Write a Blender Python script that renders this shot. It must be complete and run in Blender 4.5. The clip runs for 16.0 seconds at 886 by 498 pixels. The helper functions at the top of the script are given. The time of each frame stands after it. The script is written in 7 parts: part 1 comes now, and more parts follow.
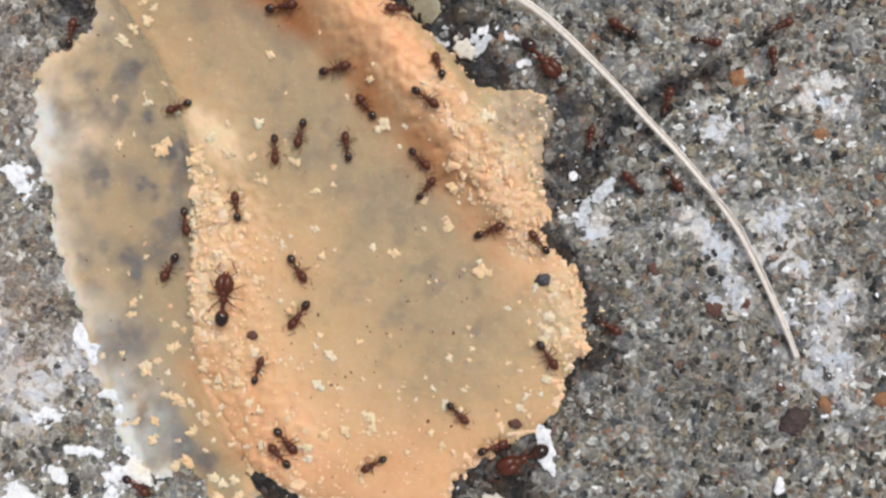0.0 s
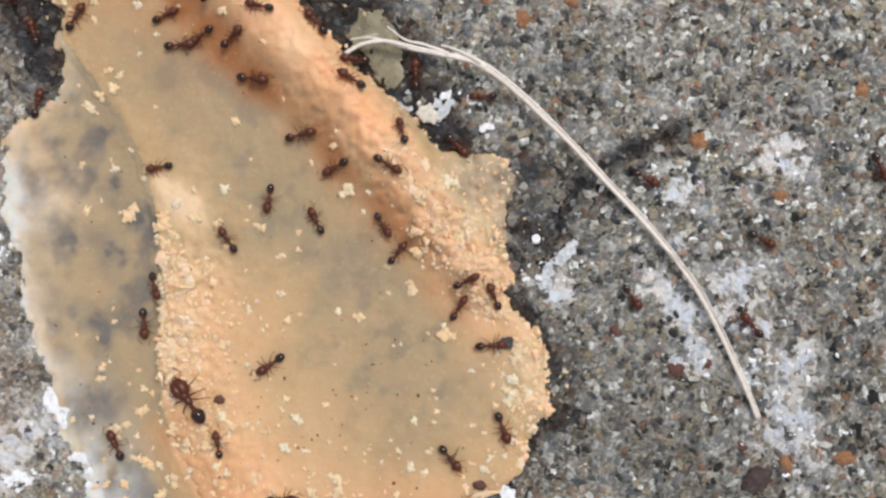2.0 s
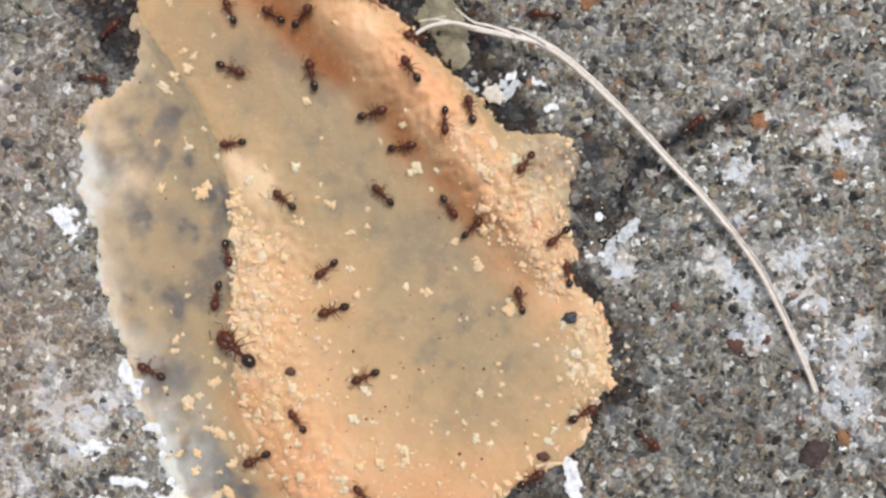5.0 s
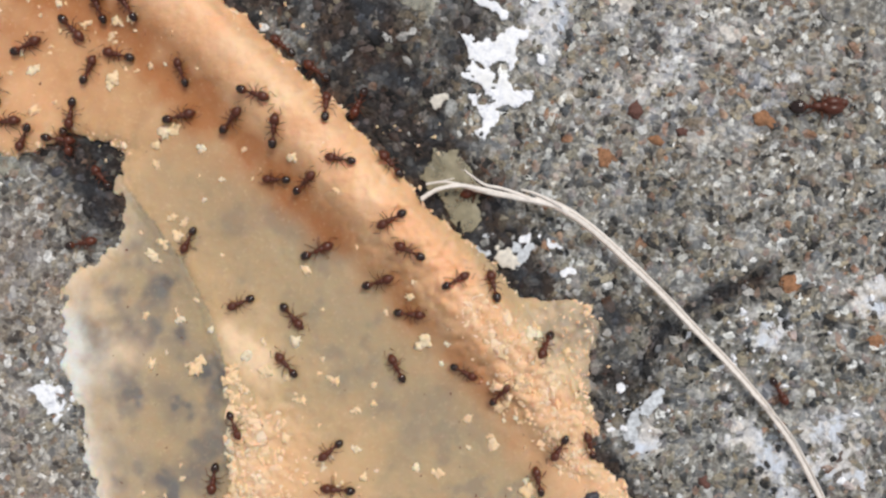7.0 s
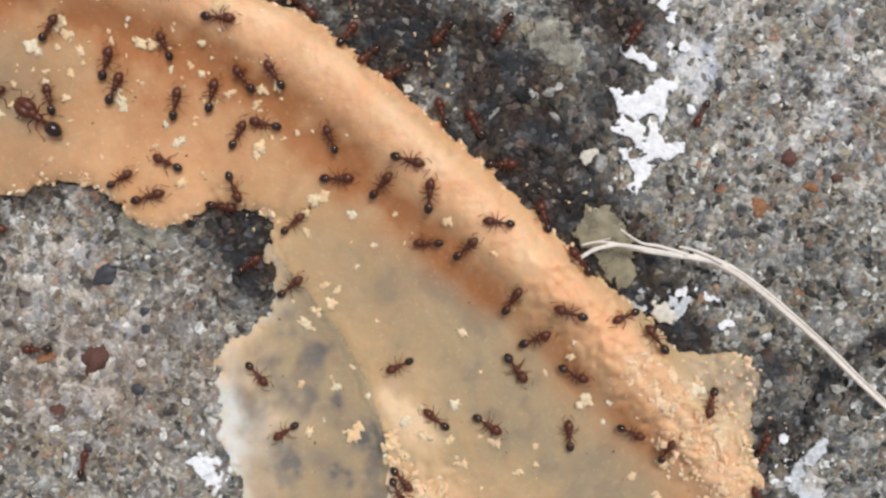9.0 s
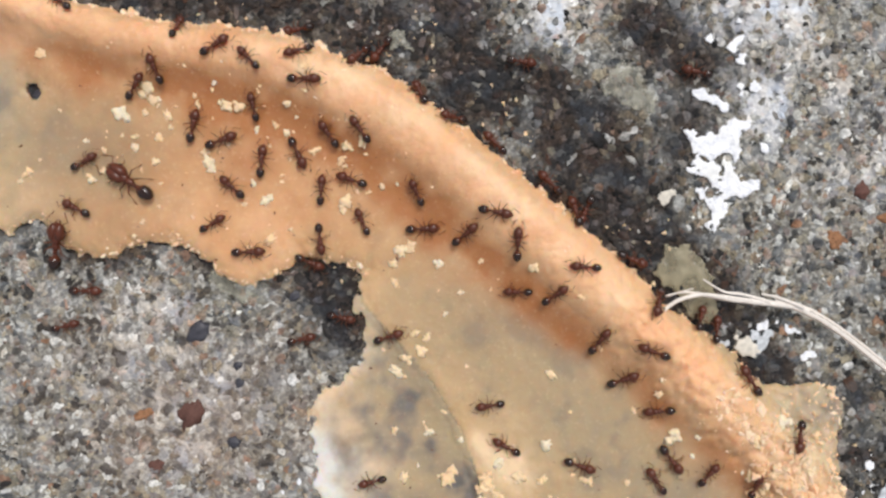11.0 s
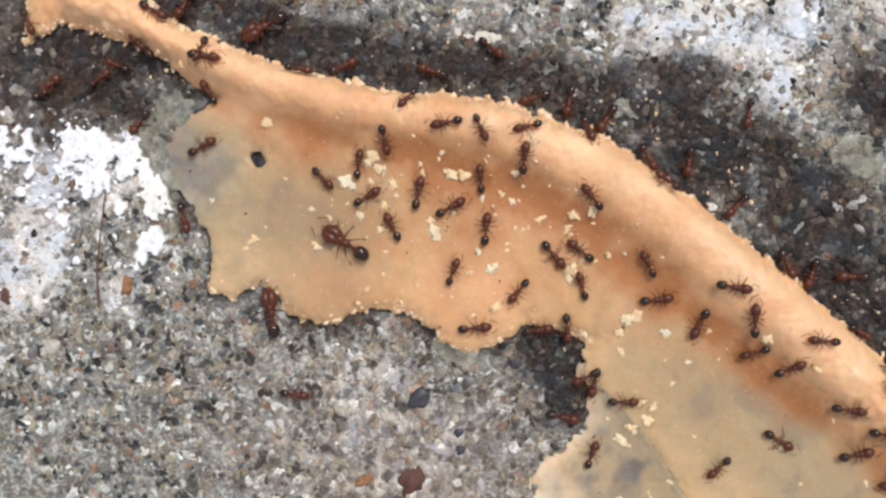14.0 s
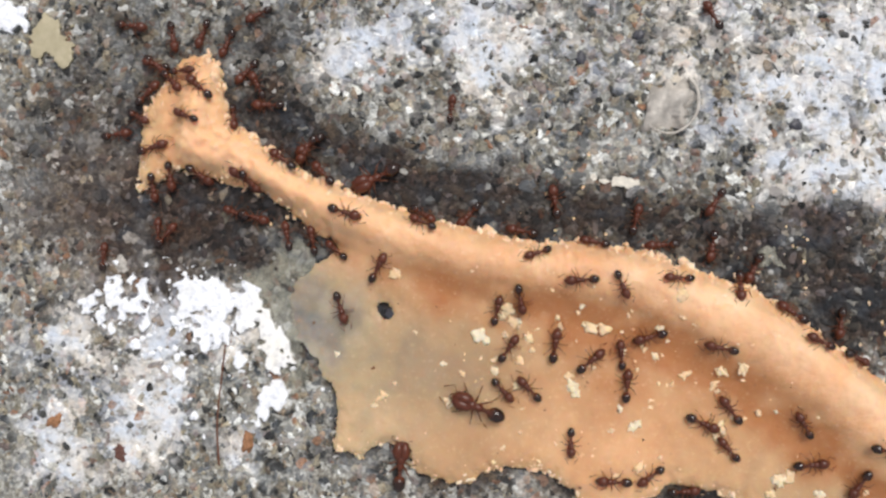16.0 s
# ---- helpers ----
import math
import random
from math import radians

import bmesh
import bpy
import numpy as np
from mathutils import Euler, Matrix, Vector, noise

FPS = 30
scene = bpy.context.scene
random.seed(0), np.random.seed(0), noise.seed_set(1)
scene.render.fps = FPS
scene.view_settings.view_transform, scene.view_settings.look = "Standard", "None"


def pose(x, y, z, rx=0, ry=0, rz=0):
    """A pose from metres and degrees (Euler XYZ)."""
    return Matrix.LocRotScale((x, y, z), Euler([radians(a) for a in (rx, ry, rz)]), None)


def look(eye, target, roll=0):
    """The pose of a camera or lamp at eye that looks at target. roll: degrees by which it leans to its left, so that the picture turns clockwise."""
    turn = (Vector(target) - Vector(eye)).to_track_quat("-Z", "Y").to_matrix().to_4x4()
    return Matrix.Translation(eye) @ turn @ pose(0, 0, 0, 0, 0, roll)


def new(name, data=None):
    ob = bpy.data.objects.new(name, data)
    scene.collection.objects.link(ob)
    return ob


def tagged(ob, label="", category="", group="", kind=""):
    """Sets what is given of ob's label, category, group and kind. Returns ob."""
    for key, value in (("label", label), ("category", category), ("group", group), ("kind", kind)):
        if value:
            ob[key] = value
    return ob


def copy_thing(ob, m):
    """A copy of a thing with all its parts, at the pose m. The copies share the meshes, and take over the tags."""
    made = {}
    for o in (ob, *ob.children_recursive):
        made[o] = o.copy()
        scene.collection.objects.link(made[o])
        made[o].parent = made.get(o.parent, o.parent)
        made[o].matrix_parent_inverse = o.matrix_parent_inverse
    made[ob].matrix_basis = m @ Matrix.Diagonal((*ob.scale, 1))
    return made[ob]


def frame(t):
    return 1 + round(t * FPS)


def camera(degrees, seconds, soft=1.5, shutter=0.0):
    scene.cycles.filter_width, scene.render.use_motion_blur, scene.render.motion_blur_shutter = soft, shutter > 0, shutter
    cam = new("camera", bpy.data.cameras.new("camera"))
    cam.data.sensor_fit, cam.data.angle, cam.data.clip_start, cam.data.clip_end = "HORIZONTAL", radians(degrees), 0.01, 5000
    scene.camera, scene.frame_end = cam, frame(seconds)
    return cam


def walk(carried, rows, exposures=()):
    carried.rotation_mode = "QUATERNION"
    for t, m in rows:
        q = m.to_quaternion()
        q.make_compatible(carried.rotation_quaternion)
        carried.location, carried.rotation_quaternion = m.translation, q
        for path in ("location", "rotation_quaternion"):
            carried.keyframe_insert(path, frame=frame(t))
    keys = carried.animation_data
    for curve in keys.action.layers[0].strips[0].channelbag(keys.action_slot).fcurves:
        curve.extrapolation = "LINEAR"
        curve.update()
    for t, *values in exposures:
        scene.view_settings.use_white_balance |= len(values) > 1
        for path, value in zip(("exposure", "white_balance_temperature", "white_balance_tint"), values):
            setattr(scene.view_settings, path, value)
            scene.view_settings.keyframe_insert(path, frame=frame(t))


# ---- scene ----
# A dropped piece of soft food on rough concrete, eaten by red ants; lengths below are in millimetres, times MM.
MM = 0.001
SOFT = 2.6
cam = camera(60.0, 16.0, soft=SOFT)
# seconds, place in metres, turn in degrees from looking straight down
PATH = [
    (0, -0.00000, -0.00000, 0.07881, 0.76, 0.94, -0.00),
    (0.2, 0.00192, 0.00374, 0.07942, 0.62, 0.91, -0.04),
    (0.5, 0.00567, 0.00513, 0.08033, 0.40, 0.86, -0.10),
    (1, 0.00654, 0.00560, 0.08102, 0.56, 0.88, -0.23),
    (1.5, 0.00563, 0.00512, 0.08104, 0.60, 0.94, -0.40),
    (1.8, 0.00456, 0.00794, 0.08021, 0.53, 1.00, -0.40),
    (2, 0.00385, 0.00687, 0.07966, 0.48, 1.04, -0.41),
    (2.2, 0.00316, 0.00434, 0.07986, 0.37, 1.05, -0.36),
    (2.5, 0.00392, 0.00089, 0.08017, 0.21, 1.05, -0.29),
    (2.7, 0.00354, -0.00326, 0.08066, 0.20, 1.12, -0.26),
    (3, 0.00243, -0.00218, 0.08139, 0.17, 1.22, -0.22),
    (3.2, 0.00133, -0.00510, 0.08129, 0.09, 1.30, -0.24),
    (3.5, -0.00044, -0.01009, 0.08113, -0.02, 1.41, -0.28),
    (4, -0.00442, -0.01018, 0.08058, -0.06, 1.57, -0.19),
    (4.5, -0.00474, -0.00831, 0.08046, -0.01, 1.66, -0.09),
    (4.7, -0.00268, -0.00491, 0.08099, 0.12, 1.59, -0.12),
    (5, -0.00238, 0.00472, 0.08180, 0.30, 1.48, -0.17),
    (5.2, -0.00155, 0.00986, 0.08184, 0.34, 1.47, -0.25),
    (7.3, -0.00554, 0.02586, 0.07617, -0.49, 0.93, -1.13),
    (7.5, -0.00888, 0.02795, 0.07628, -0.42, 1.09, -1.16),
    (7.7, -0.01134, 0.02914, 0.07608, -0.68, 1.06, -1.24),
    (8, -0.01317, 0.03404, 0.07577, -1.08, 1.01, -1.36),
    (8.2, -0.01518, 0.03394, 0.07562, -1.11, 1.04, -1.53),
    (8.5, -0.01368, 0.03213, 0.07539, -1.17, 1.10, -1.78),
    (8.7, -0.01527, 0.03035, 0.07556, -1.27, 1.40, -2.40),
    (10.8, -0.02567, 0.03564, 0.07771, -0.47, 1.34, -5.77),
    (11, -0.02627, 0.03502, 0.07799, -0.60, 1.51, -5.73),
    (11.2, -0.03051, 0.03701, 0.07870, -0.44, 1.68, -5.65),
    (11.5, -0.03194, 0.03895, 0.07978, -0.21, 1.94, -5.53),
    (11.8, -0.03188, 0.04117, 0.07981, -0.16, 1.88, -5.53),
    (12, -0.03317, 0.04182, 0.07983, -0.13, 1.85, -5.53),
    (12.5, -0.03422, 0.04126, 0.07887, -0.14, 1.99, -5.54),
    (12.7, -0.03389, 0.04294, 0.07914, -0.22, 2.13, -5.59),
    (13, -0.04091, 0.03823, 0.07956, -0.33, 2.33, -5.65),
    (13.2, -0.04199, 0.03697, 0.07952, -0.41, 2.53, -5.63),
    (13.5, -0.04302, 0.04043, 0.07946, -0.54, 2.84, -5.60),
    (13.7, -0.04441, 0.04217, 0.07920, -0.30, 2.91, -5.60),
    (14, -0.04619, 0.04305, 0.07880, 0.06, 3.03, -5.61),
    (14.2, -0.04855, 0.04726, 0.07917, 0.22, 3.12, -5.74),
    (14.4, -0.05160, 0.05292, 0.07953, 0.38, 3.22, -5.86),
    (14.5, -0.05074, 0.05479, 0.07971, 0.45, 3.27, -5.92),
    (14.7, -0.05058, 0.05500, 0.08021, 0.39, 3.43, -6.04),
    (15, -0.05579, 0.05750, 0.08097, 0.29, 3.68, -6.22),
    (15.2, -0.05553, 0.05932, 0.08085, 0.24, 3.55, -6.25),
    (15.5, -0.05705, 0.05786, 0.08067, 0.16, 3.36, -6.30),
    (16, -0.05792, 0.05889, 0.07620, 0.59, 3.26, -6.23),
]
walk(cam, [(t, pose(*row)) for t, *row in PATH], exposures=[(0.0, -0.05), (2.0, -0.06), (4.0, 0.02), (5.5, 0.0), (7.5, -0.06), (8.5, -0.09), (11.0, 0.05), (16.0, 0.1)])

# ---- light: a bright overcast sky, a little stronger from one side ----
world = bpy.data.worlds.new("overcast_sky")
scene.world = world
world.use_nodes = True
wn, wl = world.node_tree.nodes, world.node_tree.links
sky = wn.new("ShaderNodeTexSky")
sky.sky_type, sky.sun_disc = "NISHITA", False
sky.sun_elevation, sky.sun_rotation = radians(56), radians(36)
sky.air_density, sky.dust_density = 1.0, 4.0
veil = wn.new("ShaderNodeMixRGB")
veil.inputs["Fac"].default_value = 0.75
veil.inputs["Color2"].default_value = (6.9, 7.15, 7.6, 1)
wl.new(sky.outputs["Color"], veil.inputs["Color1"])
wl.new(veil.outputs["Color"], wn["Background"].inputs["Color"])
wn["Background"].inputs["Strength"].default_value = 0.083
sun = new("sun", bpy.data.lights.new("sun", "SUN"))
sun.data.energy, sun.data.angle, sun.data.color = 2.3, radians(26), (1.0, 0.975, 0.945)
sun.matrix_world = look((0.42, 0.58, 1.05), (0, 0, 0))


# ---- small tools ----
def hash2(ix, iy, seed):
    v = np.sin(ix * 127.1 + iy * 311.7 + seed * 74.7) * 43758.5453
    return v - np.floor(v)


def vnoise(x, y, seed=0):
    """Smooth noise from 0 to 1 over arrays."""
    ix, iy = np.floor(x), np.floor(y)
    u, v = x - ix, y - iy
    u, v = u * u * (3 - 2 * u), v * v * (3 - 2 * v)
    a, b = hash2(ix, iy, seed), hash2(ix + 1, iy, seed)
    c, d = hash2(ix, iy + 1, seed), hash2(ix + 1, iy + 1, seed)
    return (a * (1 - u) + b * u) * (1 - v) + (c * (1 - u) + d * u) * v


def fbm(x, y, size, octaves=3, seed=0):
    """Layered noise about 0, from -1 to 1, with features of that size in millimetres."""
    x, y = np.asarray(x, float), np.asarray(y, float)
    total, gain, norm = 0.0, 1.0, 0.0
    for k in range(octaves):
        s = 2.0 ** k / size
        total = total + gain * (2 * vnoise(x * s + 17.3 * k, y * s - 9.1 * k, seed + k) - 1)
        norm, gain = norm + gain, gain * 0.55
    return total / norm


def smooth(v, lo, hi):
    u = np.clip((np.asarray(v, float) - lo) / (hi - lo), 0, 1)
    return u * u * (3 - 2 * u)


def spot(x, y, cx, cy, r):
    return np.exp(-((x - cx) ** 2 + (y - cy) ** 2) / (r * r))


def line_distance(x, y, pts):
    """Distance to an open line, and how far along it the nearest place lies (0 to 1)."""
    x, y = np.asarray(x, float), np.asarray(y, float)
    best, along, n = np.full(x.shape, 1e9), np.zeros(x.shape), len(pts) - 1
    for i in range(n):
        (ax, ay), (bx, by) = pts[i], pts[i + 1]
        dx, dy = bx - ax, by - ay
        u = np.clip(((x - ax) * dx + (y - ay) * dy) / (dx * dx + dy * dy), 0, 1)
        d = np.hypot(x - ax - u * dx, y - ay - u * dy)
        near = d < best
        best, along = np.where(near, d, best), np.where(near, (i + u) / n, along)
    return best, along


def inside_distance(x, y, pts):
    """Distance to a closed outline, positive inside."""
    x, y = np.asarray(x, float), np.asarray(y, float)
    d, _ = line_distance(x, y, [*pts, pts[0]])
    odd = np.zeros(x.shape, bool)
    for i in range(len(pts)):
        (ax, ay), (bx, by) = pts[i - 1], pts[i]
        if ay != by:
            odd ^= ((ay > y) != (by > y)) & (x < (bx - ax) * (y - ay) / (by - ay) + ax)
    return np.where(odd, d, -d)


def mesh_of(name, verts, faces, material, shade=True):
    me = bpy.data.meshes.new(name)
    me.from_pydata(np.asarray(verts).tolist() if len(verts) else [], [], faces)
    me.materials.append(material)
    if shade:
        me.polygons.foreach_set("use_smooth", [True] * len(me.polygons))
    me.update()
    return me


def attribute(me, name, values):
    a = me.attributes.new(name, "FLOAT", "POINT")
    a.data.foreach_set("value", np.asarray(values, np.float32))


def sheet(name, field, height, bounds, step, material, attrs=None, foot=-0.1):
    """A solid lying sheet: where field(x, y) > 0 it has the top height(x, y, field); its rim follows the zero line and drops to the foot."""
    x0, y0, x1, y1 = bounds
    gx, gy = np.arange(x0, x1 + step, step), np.arange(y0, y1 + step, step)
    X, Y = np.meshgrid(gx, gy)
    f = field(X, Y)
    # pull the rim onto the zero line
    fy, fx = np.gradient(f, step)
    g2 = fx * fx + fy * fy + 1e-6
    near = np.abs(f) < 1.0 * step
    shift = np.where(near, np.clip(-f / np.sqrt(g2), -0.6 * step, 0.6 * step), 0) / np.sqrt(g2)
    X2, Y2 = X + shift * fx, Y + shift * fy
    keep = f > -0.5 * step
    cell = keep[:-1, :-1] & keep[1:, :-1] & keep[:-1, 1:] & keep[1:, 1:]
    n1 = len(gx)
    jy, jx = np.nonzero(cell)
    a = jy * n1 + jx
    quads = np.stack([a, a + 1, a + n1 + 1, a + n1], 1)
    used, quads = np.unique(quads, return_inverse=True)
    quads = quads.reshape(-1, 4)
    xs, ys = X2.ravel()[used], Y2.ravel()[used]
    z = height(xs, ys, np.maximum(f.ravel()[used], 0))
    # rim edges
    e = np.concatenate([quads[:, [0, 1]], quads[:, [1, 2]], quads[:, [2, 3]], quads[:, [3, 0]]])
    key = np.sort(e, 1)
    key = key[:, 0] * len(used) + key[:, 1]
    _, first, count = np.unique(key, return_index=True, return_counts=True)
    rim = e[first[count == 1]]
    ring, rim_i = np.unique(rim, return_inverse=True)
    rim_i = rim_i.reshape(-1, 2)
    lip, base = rim_i + len(used), rim_i + len(used) + len(ring)
    skirt = np.stack([lip[:, 1], lip[:, 0], base[:, 0], base[:, 1]], 1)
    verts = np.concatenate([np.stack([xs, ys, z], 1), np.stack([xs[ring], ys[ring], z[ring]], 1), np.stack([xs[ring], ys[ring], np.full(len(ring), foot)], 1)]) * MM
    me = mesh_of(name, verts, np.concatenate([quads, skirt]).tolist(), material)
    ax, ay = verts[:, 0] / MM, verts[:, 1] / MM
    for key, fn in (attrs or {}).items():
        attribute(me, key, fn(ax, ay))
    return me


def part(name, me, parent, label=""):
    """Links a mesh, or a bmesh with its material, as one object under a thing."""
    ob = new(name, me)
    ob.parent = parent
    return tagged(ob, label)


def bm_mesh(name, bm, material, shade=True):
    me = bpy.data.meshes.new(name)
    bm.to_mesh(me)
    bm.free()
    me.materials.append(material)
    if shade:
        me.polygons.foreach_set("use_smooth", [True] * len(me.polygons))
    return me


# ---- materials ----
class Mat:
    """A node material; each call below adds a node and gives its first output."""

    def __init__(self, name, rough=0.6, specular=0.4):
        self.m = bpy.data.materials.new(name)
        self.m.use_nodes = True
        self.n, self.l = self.m.node_tree.nodes, self.m.node_tree.links
        self.b = self.n["Principled BSDF"]
        self.set("Roughness", rough)
        self.set("Specular IOR Level", specular)
        self.pos = self.n.new("ShaderNodeNewGeometry").outputs["Position"]
        self.island = self.n["Geometry"].outputs["Random Per Island"]

    def set(self, key, value):
        if isinstance(value, bpy.types.NodeSocket):
            self.l.new(value, self.b.inputs[key])
        else:
            self.b.inputs[key].default_value = value

    def noise(self, size, detail=3.0, rough=0.55, vector=None):
        t = self.n.new("ShaderNodeTexNoise")
        t.inputs["Scale"].default_value = 1 / (size * MM)
        t.inputs["Detail"].default_value, t.inputs["Roughness"].default_value = detail, rough
        self.l.new(vector or self.pos, t.inputs["Vector"])
        return t.outputs["Fac"]

    def cells(self, size, output="Color", random=1.0):
        t = self.n.new("ShaderNodeTexVoronoi")
        t.inputs["Scale"].default_value, t.inputs["Randomness"].default_value = 1 / (size * MM), random
        self.l.new(self.pos, t.inputs["Vector"])
        return t.outputs[output]

    def attr(self, name):
        t = self.n.new("ShaderNodeAttribute")
        t.attribute_name = name
        return t.outputs["Fac"]

    def random(self):
        return self.n.new("ShaderNodeObjectInfo").outputs["Random"]

    def ramp(self, fac, *stops):
        t = self.n.new("ShaderNodeValToRGB")
        e = t.color_ramp.elements
        while len(e) < len(stops):
            e.new(0.5)
        for k, (p, c) in enumerate(stops):
            e[k].position = p
            e[k].color = (*c, 1) if isinstance(c, tuple) else (c, c, c, 1)
        self.l.new(fac, t.inputs["Fac"])
        return t.outputs["Color"]

    def mix(self, fac, a, b, how="MIX"):
        t = self.n.new("ShaderNodeMixRGB")
        t.blend_type = how
        for key, v in (("Fac", fac), ("Color1", a), ("Color2", b)):
            if isinstance(v, bpy.types.NodeSocket):
                self.l.new(v, t.inputs[key])
            else:
                t.inputs[key].default_value = (*v, 1) if isinstance(v, tuple) else v
        return t.outputs["Color"]

    def math(self, op, a, b=0.0):
        t = self.n.new("ShaderNodeMath")
        t.operation = op
        for k, v in enumerate((a, b)):
            if isinstance(v, bpy.types.NodeSocket):
                self.l.new(v, t.inputs[k])
            else:
                t.inputs[k].default_value = v
        return t.outputs[0]

    def bump(self, height, depth, strength=1.0):
        t = self.n.new("ShaderNodeBump")
        t.inputs["Distance"].default_value, t.inputs["Strength"].default_value = depth * MM, strength
        self.l.new(height, t.inputs["Height"])
        self.set("Normal", t.outputs["Normal"])

    def see_through(self, amount):
        """Lets part of the light straight through, as a thin wet film does."""
        out = self.n["Material Output"]
        clear, both = self.n.new("ShaderNodeBsdfTransparent"), self.n.new("ShaderNodeMixShader")
        if isinstance(amount, bpy.types.NodeSocket):
            self.l.new(amount, both.inputs["Fac"])
        else:
            both.inputs["Fac"].default_value = amount
        self.l.new(self.b.outputs[0], both.inputs[1])
        self.l.new(clear.outputs[0], both.inputs[2])
        self.l.new(both.outputs[0], out.inputs["Surface"])


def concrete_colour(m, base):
    """Cement tints shared by the sheet and its grains: wet dark grease and painted shade, chalky bloom and warm soil.
    """
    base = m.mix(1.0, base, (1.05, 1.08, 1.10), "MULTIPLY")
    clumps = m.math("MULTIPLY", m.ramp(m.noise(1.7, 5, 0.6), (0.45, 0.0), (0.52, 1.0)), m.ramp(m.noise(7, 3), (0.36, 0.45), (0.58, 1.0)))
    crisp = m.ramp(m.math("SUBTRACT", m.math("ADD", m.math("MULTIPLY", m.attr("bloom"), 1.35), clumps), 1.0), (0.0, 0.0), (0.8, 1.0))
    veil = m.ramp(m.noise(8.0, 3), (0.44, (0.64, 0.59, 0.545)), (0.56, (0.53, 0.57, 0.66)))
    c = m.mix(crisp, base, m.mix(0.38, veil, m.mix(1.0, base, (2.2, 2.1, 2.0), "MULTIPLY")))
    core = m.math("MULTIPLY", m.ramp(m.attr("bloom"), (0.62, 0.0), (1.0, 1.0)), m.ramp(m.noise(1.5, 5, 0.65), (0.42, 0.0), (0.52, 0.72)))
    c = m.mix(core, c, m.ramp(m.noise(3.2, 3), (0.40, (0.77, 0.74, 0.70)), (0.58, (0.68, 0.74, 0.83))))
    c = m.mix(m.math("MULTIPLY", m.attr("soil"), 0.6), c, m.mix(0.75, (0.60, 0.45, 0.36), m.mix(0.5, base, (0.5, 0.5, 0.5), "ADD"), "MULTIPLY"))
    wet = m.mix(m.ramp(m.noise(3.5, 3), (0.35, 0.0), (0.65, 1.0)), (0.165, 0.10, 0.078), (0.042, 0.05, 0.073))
    return m.mix(m.math("MULTIPLY", m.attr("stain_and_shade"), 0.95), c, m.mix(1.0, c, wet, "MULTIPLY"))


def concrete():
    m = Mat("rough_concrete", 0.85, 0.3)
    fine = m.noise(0.5, 3, 0.6)
    base = m.ramp(fine, (0.32, (0.024, 0.023, 0.021)), (0.46, (0.11, 0.105, 0.095)), (0.56, (0.29, 0.275, 0.24)), (0.70, (0.60, 0.58, 0.53)))
    tint = m.ramp(m.cells(0.7), (0.0, (0.05, 0.05, 0.05)), (0.3, (0.22, 0.21, 0.19)), (0.6, (0.34, 0.28, 0.20)), (0.85, (0.19, 0.21, 0.23)), (1.0, (0.60, 0.57, 0.52)))
    base = m.mix(0.35, base, tint)
    base = m.mix(m.ramp(m.noise(3.5, 4), (0.52, 0.0), (0.66, 0.4)), base, m.ramp(fine, (0.3, (0.25, 0.24, 0.23)), (0.7, (0.70, 0.69, 0.67))))
    m.set("Base Color", concrete_colour(m, base))
    m.bump(m.mix(0.5, fine, m.cells(0.6, "Distance")), 0.22, 0.8)
    return m.m


def grain():
    m = Mat("sand_grains", 0.75, 0.35)
    base = m.ramp(m.attr("tone"), (0.0, (0.010, 0.010, 0.010)), (0.20, (0.045, 0.043, 0.040)), (0.32, (0.115, 0.11, 0.10)), (0.44, (0.26, 0.235, 0.18)), (0.54, (0.38, 0.32, 0.22)), (0.63, (0.19, 0.13, 0.085)),
                  (0.71, (0.17, 0.18, 0.19)), (0.79, (0.30, 0.14, 0.07)), (0.84, (0.44, 0.42, 0.37)), (0.92, (0.66, 0.64, 0.58)), (1.0, (0.86, 0.84, 0.80)))
    base = m.mix(m.ramp(m.noise(1.3, 3), (0.52, 0.0), (0.66, 0.45)), base, (0.33, 0.25, 0.165))
    base = m.mix(m.ramp(m.noise(2.1, 3), (0.52, 0.0), (0.64, 0.4)), base, (0.15, 0.17, 0.19))
    patchy = m.ramp(m.noise(2.6, 4, 0.65), (0.34, 0.30), (0.66, 1.45))
    base = m.mix(0.8, base, patchy, "MULTIPLY")
    base = m.mix(0.7, base, m.ramp(m.noise(0.28, 3), (0.34, 0.35), (0.66, 1.25)), "MULTIPLY")
    base = m.mix(m.ramp(m.noise(3.5, 4), (0.52, 0.0), (0.60, 0.30)), base, m.mix(0.4, (0.62, 0.61, 0.59), base))
    m.set("Base Color", concrete_colour(m, base))
    m.bump(m.noise(0.2, 2), 0.06, 0.7)
    return m.m


# the third colour is deep orange paste with the roll's shade painted in
TAN, PEACH, ORANGE_SHADE, CREAM = (0.635, 0.41, 0.213), (0.90, 0.475, 0.25), (0.42, 0.155, 0.05), (0.92, 0.68, 0.44)
OLIVE, SLATE = (0.42, 0.325, 0.198), (0.19, 0.187, 0.187)


